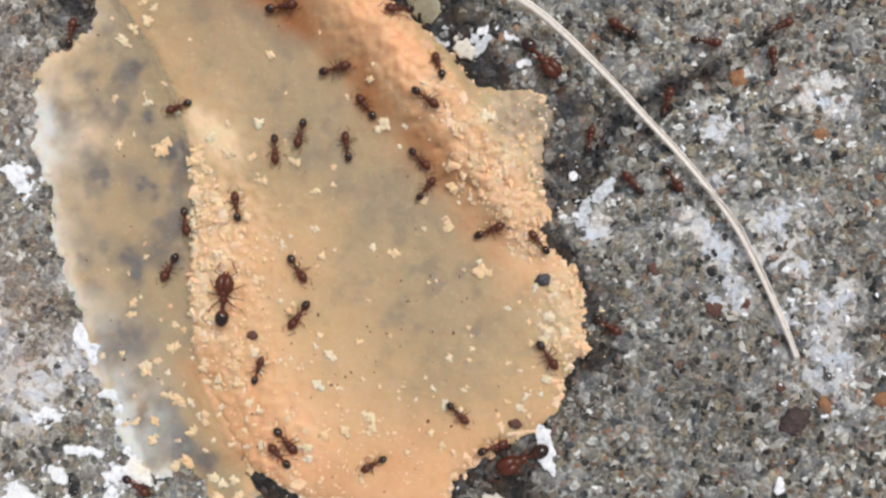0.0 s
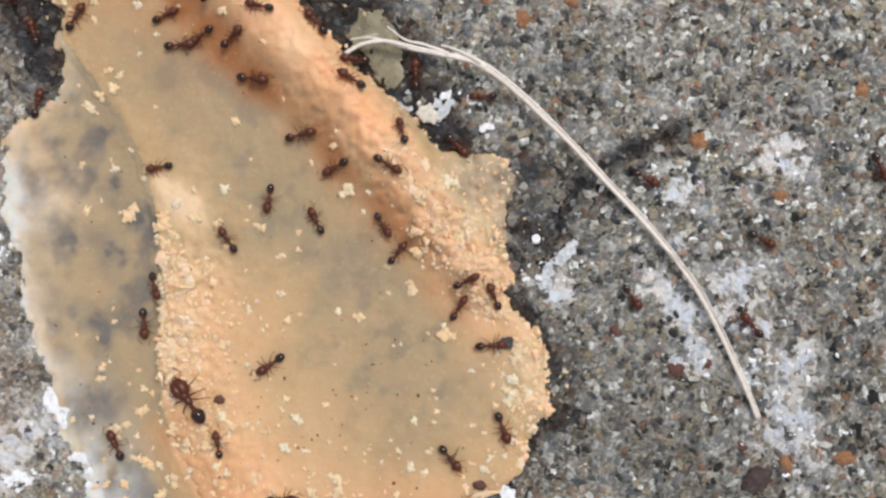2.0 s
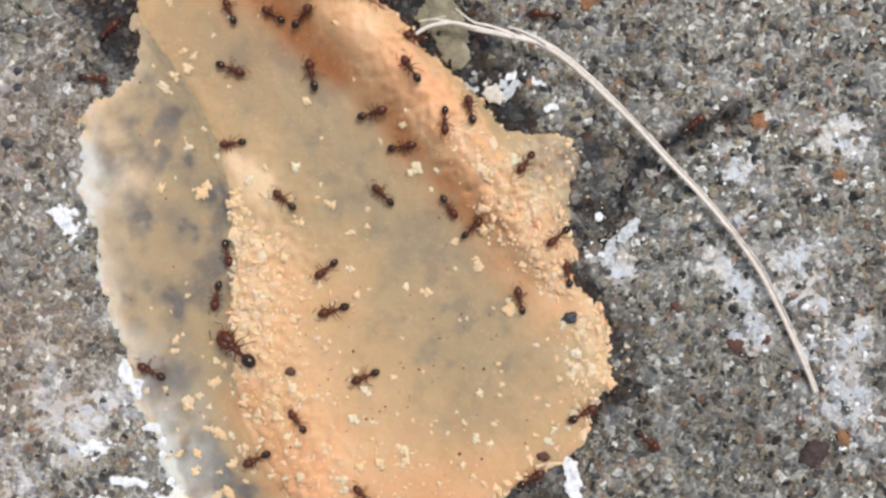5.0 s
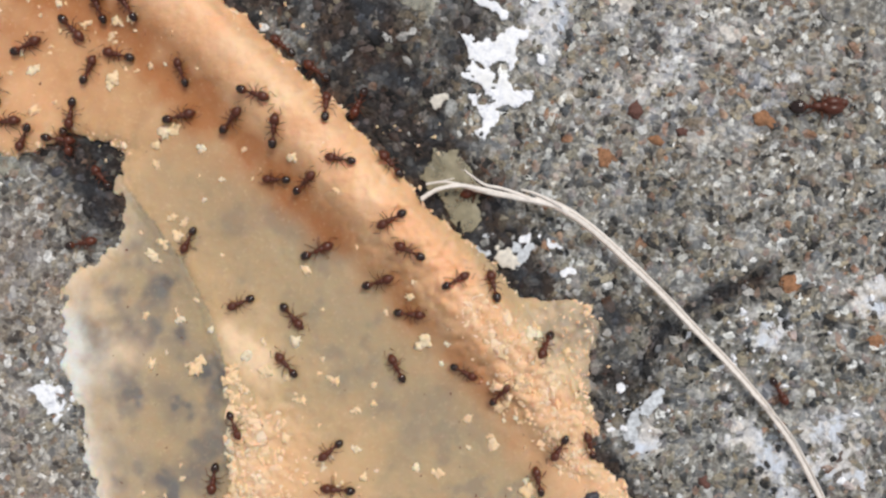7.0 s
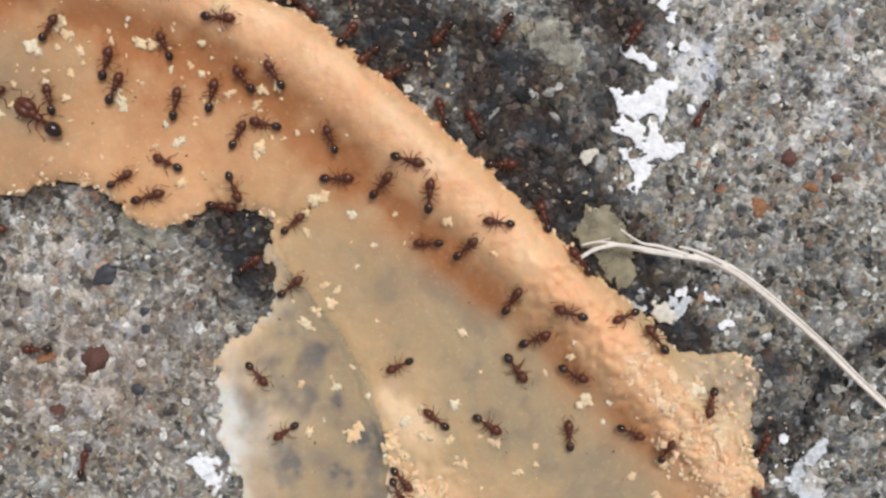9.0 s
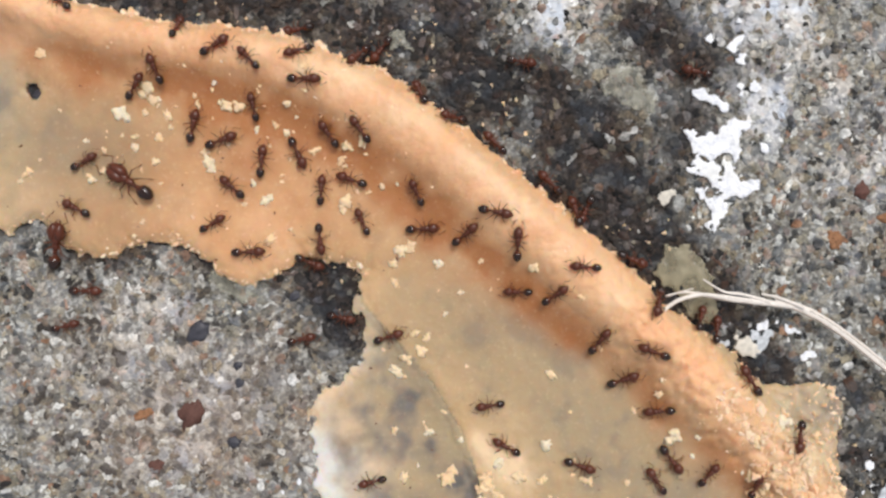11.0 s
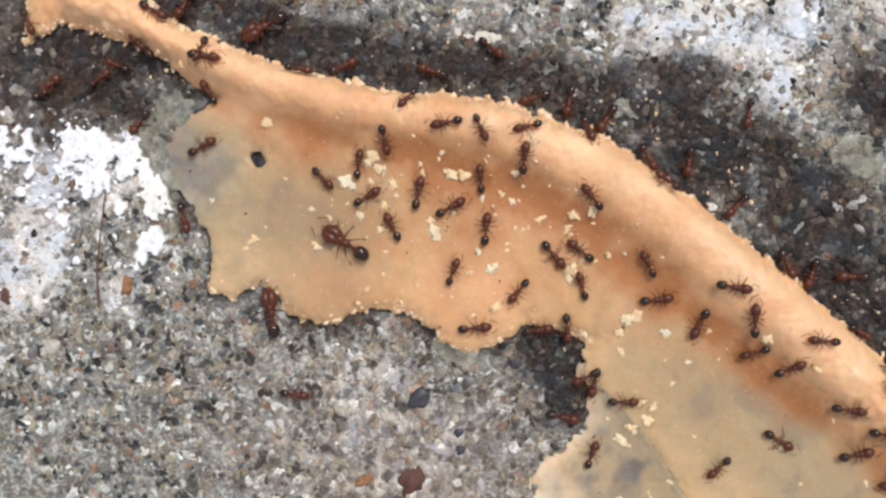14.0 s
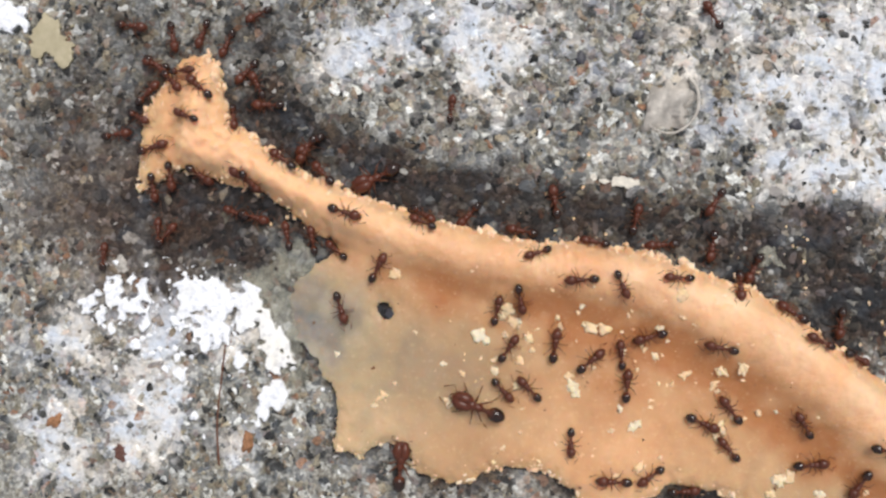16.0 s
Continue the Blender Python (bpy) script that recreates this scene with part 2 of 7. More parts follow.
def food(name, rough_skin):
    m = Mat(name, 0.42, 0.35)
    c = m.mix(m.attr("peach"), TAN, PEACH)
    c = m.mix(m.ramp(m.noise(4, 4), (0.38, 0.0), (0.70, 0.34)), c, (0.86, 0.56, 0.33))
    c = m.mix(m.ramp(m.attr("thin"), (0.0, 0.0), (0.45, 0.85), (1.0, 0.92)), c, m.ramp(m.attr("thin"), (0.45, OLIVE), (0.95, SLATE)))
    c = m.mix(m.attr("orange_shade"), c, ORANGE_SHADE)
    c = m.mix(m.attr("cream"), c, CREAM)
    c = m.mix(m.attr("chalk"), c, (0.80, 0.79, 0.75))
    c = m.mix(m.ramp(m.noise(0.9, 4), (0.50, 0.0), (0.74, 0.20)), c, (0.52, 0.26, 0.13))
    c = m.mix(m.ramp(m.noise(0.4, 2), (0.58, 0.0), (0.72, 0.14)), c, (0.94, 0.72, 0.48))
    m.set("Base Color", c)
    m.set("Subsurface Weight", 0.45)
    m.set("Subsurface Radius", (1.0, 0.45, 0.2))
    m.set("Subsurface Scale", 0.0015)
    m.bump(m.mix(0.5, m.noise(0.4, 4, 0.7), m.noise(2.2, 3)), 0.20 if rough_skin else 0.07, 1.0)
    m.see_through(m.ramp(m.attr("thin"), (0.0, 0.0), (0.55, 0.10), (1.0, 0.38)))
    return m.m


def plain(name, colour, rough=0.6, specular=0.4, vary=0.25, size=0.6, depth=0.08):
    m = Mat(name, rough, specular)
    dark = tuple(v * (1 - vary) for v in colour)
    c = m.ramp(m.noise(size, 4), (0.3, dark), (0.7, colour))
    c = m.mix(m.math("MULTIPLY", m.random(), vary), c, tuple(v * 0.6 for v in colour))
    m.set("Base Color", c)
    m.bump(m.noise(size * 0.6, 3), depth, 0.7)
    return m.m


def edge_crumb():
    m = Mat("peach_crumb", 0.75, 0.25)
    c = m.ramp(m.island, (0.0, (0.92, 0.56, 0.335)), (0.6, (0.94, 0.63, 0.41)), (1.0, (0.93, 0.71, 0.52)))
    m.set("Base Color", m.mix(m.ramp(m.noise(0.4, 3), (0.4, 0.0), (0.75, 0.25)), c, (0.72, 0.42, 0.21)))
    m.set("Subsurface Weight", 0.3)
    m.set("Subsurface Radius", (1.0, 0.45, 0.2))
    m.set("Subsurface Scale", 0.0006)
    return m.m


def pale_crumb():
    m = Mat("pale_crumb", 0.7, 0.25)
    c = m.ramp(m.random(), (0.0, (0.93, 0.59, 0.34)), (0.6, (0.93, 0.66, 0.41)), (1.0, (0.92, 0.77, 0.56)))
    m.set("Base Color", m.mix(m.ramp(m.noise(0.35, 3), (0.45, 0.0), (0.75, 0.4)), c, (0.80, 0.52, 0.28)))
    m.set("Subsurface Weight", 0.3)
    m.set("Subsurface Radius", (1.0, 0.5, 0.25))
    m.set("Subsurface Scale", 0.0005)
    m.bump(m.noise(0.25, 3), 0.06, 0.7)
    return m.m


def grease(name, clear, dark, light):
    m = Mat(name, 0.35, 0.5)
    m.set("Base Color", m.ramp(m.noise(1.2, 3), (0.3, dark), (0.7, light)))
    m.bump(m.noise(0.7, 3), 0.1, 0.7)
    m.see_through(m.ramp(m.noise(1.6, 4), (0.35, 0.50 * clear), (0.65, 0.90 * clear)))
    return m.m


def smear():
    m = Mat("cream_and_peach_smear", 0.5, 0.3)
    c = m.ramp(m.noise(2.6, 3), (0.36, (0.88, 0.70, 0.46)), (0.5, (0.88, 0.60, 0.34)), (0.66, (0.88, 0.50, 0.24)))
    c = m.mix(m.attr("cream"), c, (0.90, 0.82, 0.66))
    m.set("Base Color", m.mix(m.ramp(m.noise(0.6, 3), (0.45, 0.0), (0.75, 0.4)), c, (0.90, 0.82, 0.66)))
    m.set("Subsurface Weight", 0.3)
    m.set("Subsurface Radius", (1.0, 0.45, 0.2))
    m.set("Subsurface Scale", 0.001)
    m.bump(m.noise(0.7, 4), 0.2, 0.8)
    return m.m


def crust():
    m = Mat("white_crust", 0.85, 0.2)
    c = m.ramp(m.noise(0.55, 4, 0.65), (0.30, (0.50, 0.51, 0.56)), (0.42, (0.77, 0.78, 0.82)), (0.56, (0.91, 0.91, 0.92)))
    c = m.mix(m.ramp(m.noise(2.5, 3), (0.52, 0.0), (0.70, 0.5)), c, (0.80, 0.79, 0.75))
    m.set("Base Color", m.mix(m.attr("cream"), c, m.ramp(m.noise(1.8, 3), (0.4, (0.90, 0.80, 0.60)), (0.6, (0.86, 0.78, 0.62)))))
    m.bump(m.noise(0.6, 4, 0.6), 0.16, 0.8)
    return m.m


def abdomen_shell():
    m = Mat("ant_black_shell", 0.12, 0.5)
    m.set("Base Color", m.mix(m.attr("front"), m.ramp(m.noise(0.4, 3), (0.3, (0.014, 0.005, 0.003)), (0.7, (0.026, 0.009, 0.005))), (0.10, 0.026, 0.010)))
    return m.m


CONCRETE, GRAIN, SMEAR = concrete(), grain(), smear()
FOOD, RIM = food("soft_food", False), food("rough_food_rim", True)
CRUMB = pale_crumb()
EDGE_CRUMB = edge_crumb()
SPECK = plain("brown_speck", (0.16, 0.055, 0.025), 0.6)
WHITE = crust()
STRAW = plain("dry_straw", (0.95, 0.87, 0.79), 0.6, 0.35, 0.18, 0.5, 0.05)
DARK_STONE = plain("dark_stone", (0.065, 0.063, 0.078), 0.45, 0.5, 0.5)
RED_STONE = plain("red_stone", (0.17, 0.078, 0.06), 0.7, 0.3, 0.5, 0.35, 0.15)
ORANGE_STONE = plain("orange_stone", (0.46, 0.23, 0.12), 0.8, 0.2, 0.6, 0.35, 0.2)
PALE_STONE = plain("pale_pebble", (0.66, 0.60, 0.53), 0.35, 0.6, 0.5, 1.1, 0.25)
PIT_STONE = plain("burnt_clinker", (0.13, 0.09, 0.085), 0.8, 0.3, 0.75, 0.6, 0.5)
STRAW_DARK = plain("straw_groove", (0.68, 0.58, 0.50), 0.7, 0.3, 0.4, 0.5, 0.03)
LIME = plain("thin_lime", (0.74, 0.77, 0.80), 0.8, 0.2, 0.5, 0.45, 0.1)
IVORY = plain("ivory_crust", (0.80, 0.74, 0.64), 0.8, 0.2, 0.3, 0.5, 0.12)
GUM, PASTE = grease("clear_grease", 1.0, (0.40, 0.39, 0.31), (0.58, 0.55, 0.43)), grease("cloudy_grease", 0.25, (0.45, 0.39, 0.25), (0.58, 0.50, 0.34))
OLIVE_GREASE = grease("olive_grease", 0.7, (0.40, 0.35, 0.22), (0.54, 0.47, 0.31))
ANT_RED = plain("ant_red_shell", (0.118, 0.027, 0.0105), 0.34, 0.4, 0.45, 0.4, 0.01)
ANT_LEG = plain("ant_leg_shell", (0.145, 0.045, 0.017), 0.45, 0.3, 0.3, 0.5, 0.01)
ANT_BLACK = abdomen_shell()
ANT_EYE = plain("ant_eye", (0.01, 0.008, 0.008), 0.15, 0.6, 0.1)

# ---- outlines of the food ----
SPINE = [(-83.6, 82.5), (-82.5, 79.2), (-82.0, 75.3), (-79.4, 73.0), (-76.2, 69.8), (-71.9, 67.3), (-63.2, 63.2), (-57.7, 61.4), (-52.3, 59.7), (-43.1, 58.1), (-38.9, 56.0),
         (-33.5, 53.4), (-29.5, 50.5), (-24.6, 45.8), (-19.6, 41.0), (-14.6, 35.8), (-10.0, 30.8), (-7.2, 27.1), (-3.3, 23.7), (0.4, 20.2), (2.0, 17.8)]
SPOON = [(6.4, 17.3), (9.3, 16.7), (9.9, 13.8), (8.9, 10.4), (8.6, 7.5), (9.6, 4.6), (8.2, 3.2), (10.4, 0.5), (12.4, -2.0), (12.8, -5.5), (12.9, -8.6), (11.5, -11.8), (10.4, -14.8),
         (8.4, -17.2), (5.1, -18.6), (2.2, -20.6), (0.0, -22.8), (-0.4, -25.3), (-3.4, -26.5), (-6.9, -26.5), (-10.5, -25.9), (-14.1, -25.0), (-17.6, -23.3), (-20.3, -21.5)]
FOLD = [(-22.4, -19.0), (-23.6, -16.9), (-25.4, -13.4), (-26.6, -9.4), (-27.2, -4.7), (-27.2, -0.6), (-26.9, 3.4), (-26.9, 7.5), (-27.6, 12.2), (-29.0, 16.8), (-31.6, 22.0), (-34.7, 26.3), (-37.2, 29.6)]
FILM = [(-20.8, -23.3), (-20.8, -25.1), (-23.0, -25.7), (-24.8, -25.1), (-26.6, -22.7), (-27.8, -21.5), (-30.3, -23.0), (-32.4, -22.4), (-33.9, -18.5), (-35.7, -14.9), (-37.5, -11.9), (-38.7, -7.7),
        (-39.9, -3.5), (-41.7, 1.9), (-42.3, 6.5), (-43.6, 12.8), (-43.6, 17.9), (-42.4, 20.4), (-38.2, 23.6), (-37.5, 27.3), (-37.4, 29.0)]
LOBE = [(-37.4, 31.4), (-36.2, 33.3), (-39.1, 34.0), (-42.5, 34.9), (-46.2, 32.9), (-49.8, 33.0), (-52.0, 34.6), (-54.1, 37.2), (-56.4, 38.0), (-59.9, 38.3), (-61.8, 37.0), (-65.4, 37.4), (-67.0, 39.0),
        (-68.6, 40.9), (-70.2, 41.6), (-72.7, 40.3), (-74.6, 41.6), (-74.4, 47.0), (-76.0, 50.4), (-78.0, 52.8), (-77.9, 56.8), (-77.4, 58.5), (-75.0, 59.9), (-72.6, 61.3)]
TAIL = [(-75.6, 64.5), (-78.8, 67.2), (-83.3, 69.4), (-86.7, 70.4), (-88.9, 71.2), (-91.2, 69.8), (-92.5, 68.7), (-91.5, 72.1), (-91.5, 75.6), (-90.0, 78.3), (-88.0, 80.4), (-86.3, 81.9)]
ROLL = [(-83.8, 80.5), (-85.2, 77.0), (-85.6, 73.2), (-82.3, 71.7), (-78.5, 69.6), (-71.8, 65.2), (-66.4, 62.7), (-58.5, 59.4), (-50.5, 57.5), (-43.5, 55.6), (-37.4, 52.6), (-32.0, 48.9), (-27.7, 45.0),
        (-22.1, 39.4), (-17.0, 33.9), (-11.8, 28.2), (-7.2, 23.5), (-2.6, 17.8), (1.6, 12.2), (5.0, 7.4), (7.6, 3.6), (9.2, 1.0)]
BODY_EDGE = SPINE + SPOON + FOLD + LOBE + TAIL
FILM_EDGE = FILM + FOLD[::-1]


def ragged(x, y, seed, fine=0.30):
    return 0.5 * fbm(x, y, 2.2, 3, seed) + 0.30 * fbm(x, y, 1.1, 2, seed + 5) + fine * fbm(x, y, 0.6, 2, seed + 9)


def body_field(x, y):
    tear = (np.hypot(x + 68.1, (y - 54.4) * 1.2) - 0.45) + 1.5 * fbm(x, y, 1.6, 3, 4)
    return np.minimum(inside_distance(x, y, BODY_EDGE) + ragged(x, y, 3, 0.32), tear)


def film_field(x, y):
    d = inside_distance(x, y, FILM_EDGE)
    fold, _ = line_distance(x, y, FOLD)
    return np.maximum(d + 0.9 * fbm(x, y, 2.0, 3, 6), 1.2 - fold) + ragged(x, y, 5, 0.5)


def roll_frame(x, y):
    """Distance to the crest of the roll, how far along it (0 to 1), and 1 on the side of the paste, 0 outside."""
    x, y = np.asarray(x, float), np.asarray(y, float)
    best, along, side, n = np.full(x.shape, 1e9), np.zeros(x.shape), np.zeros(x.shape), len(ROLL) - 1
    for i in range(n):
        (ax, ay), (bx, by) = ROLL[i], ROLL[i + 1]
        dx, dy = bx - ax, by - ay
        u = np.clip(((x - ax) * dx + (y - ay) * dy) / (dx * dx + dy * dy), 0, 1)
        d = np.hypot(x - ax - u * dx, y - ay - u * dy)
        near = d < best
        best, along = np.where(near, d, best), np.where(near, (i + u) / n, along)
        side = np.where(near, dx * (y - ay) - dy * (x - ax) < 0, side)
    return best, along, side


ALONG = [0, 0.12, 0.2, 0.3, 0.42, 0.55, 0.75, 0.85, 0.93, 1.0]


def roll_height(x, y):
    """The rolled edge: steep outside, a long hollow slope towards the paste. Also gives 0 on the crest to 1 at the foot."""
    d, along, side = roll_frame(x, y)
    inner = np.interp(along, ALONG, [2.4, 3.0, 3.4, 4.6, 6.6, 7.4, 7.2, 6.4, 4.8, 2.0])
    outer = np.interp(along, ALONG, [2.4, 3.0, 2.6, 2.7, 3.0, 3.2, 3.2, 3.4, 3.2, 1.8])
    u = np.clip(d / np.where(side > 0, inner, outer), 0, 1)
    top = np.interp(along, [0, 0.1, 0.2, 0.45, 0.75, 0.88, 1.0], [1.5, 1.7, 1.8, 2.8, 3.0, 2.3, 0.8])
    slope = np.where(side > 0, (0.5 + 0.5 * np.cos(np.pi * u ** 1.25)), np.sqrt(np.clip(1 - u * u, 0, 1)))
    return top * slope, u


def body_height(x, y, f=None):
    if f is None:
        f = np.maximum(body_field(x, y), 0)
    fold, _ = line_distance(x, y, FOLD)
    d, along, side = roll_frame(x, y)
    lift = 0.95 + 0.5 * np.exp(-((fold - 4) / 5.0) ** 2) * smooth(-y, -14, 4)
    lift = lift * (1 - 0.75 * spot(x, y, -75, 53, 7))
    roll, u = roll_height(x, y)
    edge = 1 - np.exp(-(f + 0.10 + 0.5 * smooth(2.0 - fold, 0, 1)) / 0.8)
    z = (lift + 0.8 * roll) * edge + 0.12
    rough = np.exp(-((fold - 3) / 4) ** 2) * smooth(-y, -14, -4)
    crest = smooth(roll, 0.3, 1.5)
    coarse = 0.05 + 0.42 * rough + 0.65 * spot(x, y, 7, 12, 5) + 0.25 * spot(x, y, 12, -6, 4) + 0.25 * spot(x, y, -85, 75, 8) + crest * (0.045 + 0.38 * smooth(along, 0.62, 0.86) + 0.15 * smooth(-along, -0.3, -0.1))
    return z + (0.10 + 0.05 * crest) * fbm(x, y, 3.5, 2, 21) + coarse * fbm(x, y, 0.8, 3, 23) * smooth(f, 0, 0.6) + 0.55 * crest * smooth(along, 0.60, 0.82) * fbm(x, y, 1.7, 3, 27) * smooth(f, 0, 0.8)


def film_height(x, y, f=None):
    if f is None:
        f = np.maximum(film_field(x, y), 0)
    fold, _ = line_distance(x, y, FOLD)
    return 0.10 + 0.40 * (1 - np.exp(-f / 0.8)) + 0.08 * fbm(x, y, 3, 2, 31) + np.exp(-(fold / 1.3) ** 2) * (0.06 + 0.24 * smooth(y, 2, 10)) + 0.75 * np.exp(-(fold / 2.0) ** 2) * smooth(-y, 8, 14)


def surface(x, y):
    """Height of whatever lies on top at one place."""
    x, y = np.array([x]), np.array([y])
    z = 0.12
    if film_field(x, y)[0] > 0:
        z = max(z, film_height(x, y)[0])
    if body_field(x, y)[0] > 0:
        z = max(z, body_height(x, y)[0])
    return float(z)


def shelf(x, y):
    """1 on the thin ledge that lies outside the roll's lower end."""
    d, along, side = roll_frame(x, y)
    return (1 - side) * smooth(d, 1.2, 3.2) * smooth(along, 0.74, 0.82) * smooth(y, 3.5, 7.0)


def peachy(x, y):
    fold, _ = line_distance(x, y, FOLD)
    roll, along = line_distance(x, y, ROLL)
    v = 0.95 * np.exp(-(roll / 4.5) ** 2) + 0.62 * np.exp(-((fold - 3.5) / 6.5) ** 2) * smooth(-y, -10, 0) * (inside_distance(x, y, BODY_EDGE) > 0)
    v = v + 0.5 * np.exp(-((y + 22) / 6) ** 2) * smooth(-y, 8, 18) * smooth(x, -24, -16) + 0.35 * spot(x, y, -58, 40, 7) + 0.3 * spot(x, y, -68, 43, 6) + 0.5 * spot(x, y, -47, 37, 7) + 0.18 * spot(x, y, -43, 46, 10)
    v = v * (1 - 0.95 * shelf(x, y))
    return np.clip(v + 0.22 * fbm(x, y, 5, 3, 41) * smooth(v, -0.1, 0.3), 0, 1)


def thinness(x, y):
    low = np.exp(-(line_distance(x, y, FOLD[:5])[0] / 3.2) ** 2) * smooth(-y, 7, 12)
    film = (1 - 0.9 * low) * smooth(line_distance(x, y, FILM)[0], 0.0, 2.2) * (film_field(x, y) > -0.5) * (inside_distance(x, y, BODY_EDGE) < 0.3)
    v = 0.72 * spot(x, y, -1, -4, 11) + 0.95 * spot(x, y, 8.8, 13, 4.0) + 0.42 * spot(x, y, -17, 17, 8) + 0.5 * spot(x, y, -29, 28, 8) + 0.34 * spot(x, y, -22, 25, 7) + 0.30 * spot(x, y, -9, 8, 8) + 0.35 * spot(x, y, -13, 15, 9) + 1.2 * spot(x, y, -77.5, 55.5, 6.5) + 0.95 * spot(x, y, -65, 47, 8)
    v = v + (0.66 + 0.35 * smooth(-y, 5, 11)) * film
    v = v + 0.40 * shelf(x, y)
    rx, ry = 0.8 * x - 0.6 * y, 0.6 * x + 0.8 * y
    lumps = smooth(fbm(rx, ry, 4.5, 3, 51), -0.2, 0.6)
    dots = smooth(fbm(ry, rx, 1.9, 3, 55), 0.0, 0.70)
    clouds = smooth(fbm(rx, ry, 4.2, 4, 56), -0.05, 0.55)
    v = v * (0.6 + 0.45 * lumps) + 0.46 * film * clouds + dots * (0.12 + 0.42 * film * lumps + 0.25 * spot(x, y, 0, -2, 9) + 0.1 * spot(x, y, -17, 17, 8))
    v = np.where(film > 0.02, v, np.minimum(v, 0.62 + 0.22 * shelf(x, y) + 0.38 * spot(x, y, -79, 55, 6)))
    return np.clip(v, 0, 1) * (1 - 0.85 * np.clip(peachy(x, y), 0, 1))


def creamy(x, y):
    """Pale buttery patches, chiefly at the film's torn margin and on the crumbly shelf; the roll's lit crest is painted
    paler too.
    """
    f, _ = line_distance(x, y, FILM)
    margin = np.exp(-f / 1.8) * (inside_distance(x, y, BODY_EDGE) < 0.2) * (x < -29) * (0.95 - 0.7 * smooth(y, 13, 20))
    fold, _ = line_distance(x, y, FOLD)
    v = margin + 0.38 * np.exp(-((fold - 2.5) / 3.0) ** 2) * smooth(y, -15, -6) * smooth(-y, -13, -8) * (inside_distance(x, y, BODY_EDGE) > 0) + 0.75 * spot(x, y, -24.3, 13.0, 2.6) + 0.75 * spot(x, y, 7.5, 13.0, 4.4) + 0.5 * spot(x, y, -41.5, 18, 3) + 0.14 * spot(x, y, -15, -15, 9) + 0.7 * spot(x, y, 11.8, -5, 3.2) + 0.3 * spot(x, y, -72, 42, 4) + 0.6 * spot(x, y, -37.6, 13.1, 3.2) + 0.8 * np.exp(-(line_distance(x, y, [(-26.7, 14.9), (-24.9, 13.4), (-22.3, 11.2)])[0] / 1.1) ** 2) + 0.50 * np.exp(-(line_distance(x, y, ROLL[9:16])[0] / 2.0) ** 2) + 0.22 * np.exp(-(line_distance(x, y, ROLL[2:10])[0] / 1.9) ** 2) + 0.34 * np.exp(-(line_distance(x, y, ROLL[17:])[0] / 2.2) ** 2)
    return np.clip(v * (0.8 + 0.9 * fbm(x, y, 2.5, 3, 57)), 0, 0.85)


def chalky(x, y):
    """White lime drawn into the paste along the film's torn margin and at the lobe's end."""
    f, _ = line_distance(x, y, FILM)
    v = np.exp(-f / (1.8 + 1.2 * smooth(-y, 0, 10))) * (inside_distance(x, y, BODY_EDGE) < 0.2) * smooth(-x, 27, 31) * (0.8 - 0.55 * smooth(y, 14, 20))
    v = v + 0.6 * spot(x, y, -42.5, 14, 3.5) + 0.9 * spot(x, y, -33.5, -17, 4) + 0.45 * spot(x, y, -78, 51, 2.5) + 0.15 * spot(x, y, -75, 55, 5)
    return np.clip(v * (0.75 + 1.3 * fbm(x, y, 2.0, 4, 58)), 0, 0.9)


def orange_and_shade(x, y):
    """Deeper orange paste in a band beside the roll; the hollow's shade is painted in with it."""
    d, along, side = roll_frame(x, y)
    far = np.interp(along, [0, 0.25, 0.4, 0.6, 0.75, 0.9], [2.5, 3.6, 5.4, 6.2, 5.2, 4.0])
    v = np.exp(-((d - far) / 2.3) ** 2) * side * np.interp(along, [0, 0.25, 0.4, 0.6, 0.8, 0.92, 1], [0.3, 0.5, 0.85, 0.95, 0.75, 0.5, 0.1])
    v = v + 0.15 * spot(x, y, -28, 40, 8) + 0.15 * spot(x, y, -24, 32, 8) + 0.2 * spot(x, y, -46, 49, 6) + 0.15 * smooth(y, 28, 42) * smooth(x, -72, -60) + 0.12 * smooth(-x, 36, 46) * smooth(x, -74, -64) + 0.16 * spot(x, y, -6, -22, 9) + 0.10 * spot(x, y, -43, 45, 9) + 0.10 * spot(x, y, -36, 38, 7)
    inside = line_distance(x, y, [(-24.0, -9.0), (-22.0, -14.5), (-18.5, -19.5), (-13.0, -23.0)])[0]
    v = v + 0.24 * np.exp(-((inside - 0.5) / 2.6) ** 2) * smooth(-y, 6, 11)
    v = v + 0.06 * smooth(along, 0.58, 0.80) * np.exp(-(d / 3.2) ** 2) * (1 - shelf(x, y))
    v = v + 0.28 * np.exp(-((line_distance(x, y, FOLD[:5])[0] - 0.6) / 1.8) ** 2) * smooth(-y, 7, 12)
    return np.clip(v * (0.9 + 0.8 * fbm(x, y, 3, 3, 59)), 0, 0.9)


# ---- ground ----
CRACK = [(12.5, 6.0), (14.0, 10.0), (16.5, 14.0), (21.0, 17.0), (27.0, 19.5), (34.0, 24.0), (44.0, 27.0)]
# dark greasy band behind the roll; the food's shade is coloured in with it
GREASE_AND_SHADE = [(-99.0, 75.0), (-88.0, 75.0), (-79.0, 74.5), (-70.0, 69.5), (-62.0, 66.0), (-52.0, 63.0), (-42.0, 60.8), (-32.0, 57.5), (-23.0, 53.5), (-16.0, 49.0), (-11.5, 43.5), (-9.5, 36.0), (-4.0, 27.0), (3.0, 20.0)]


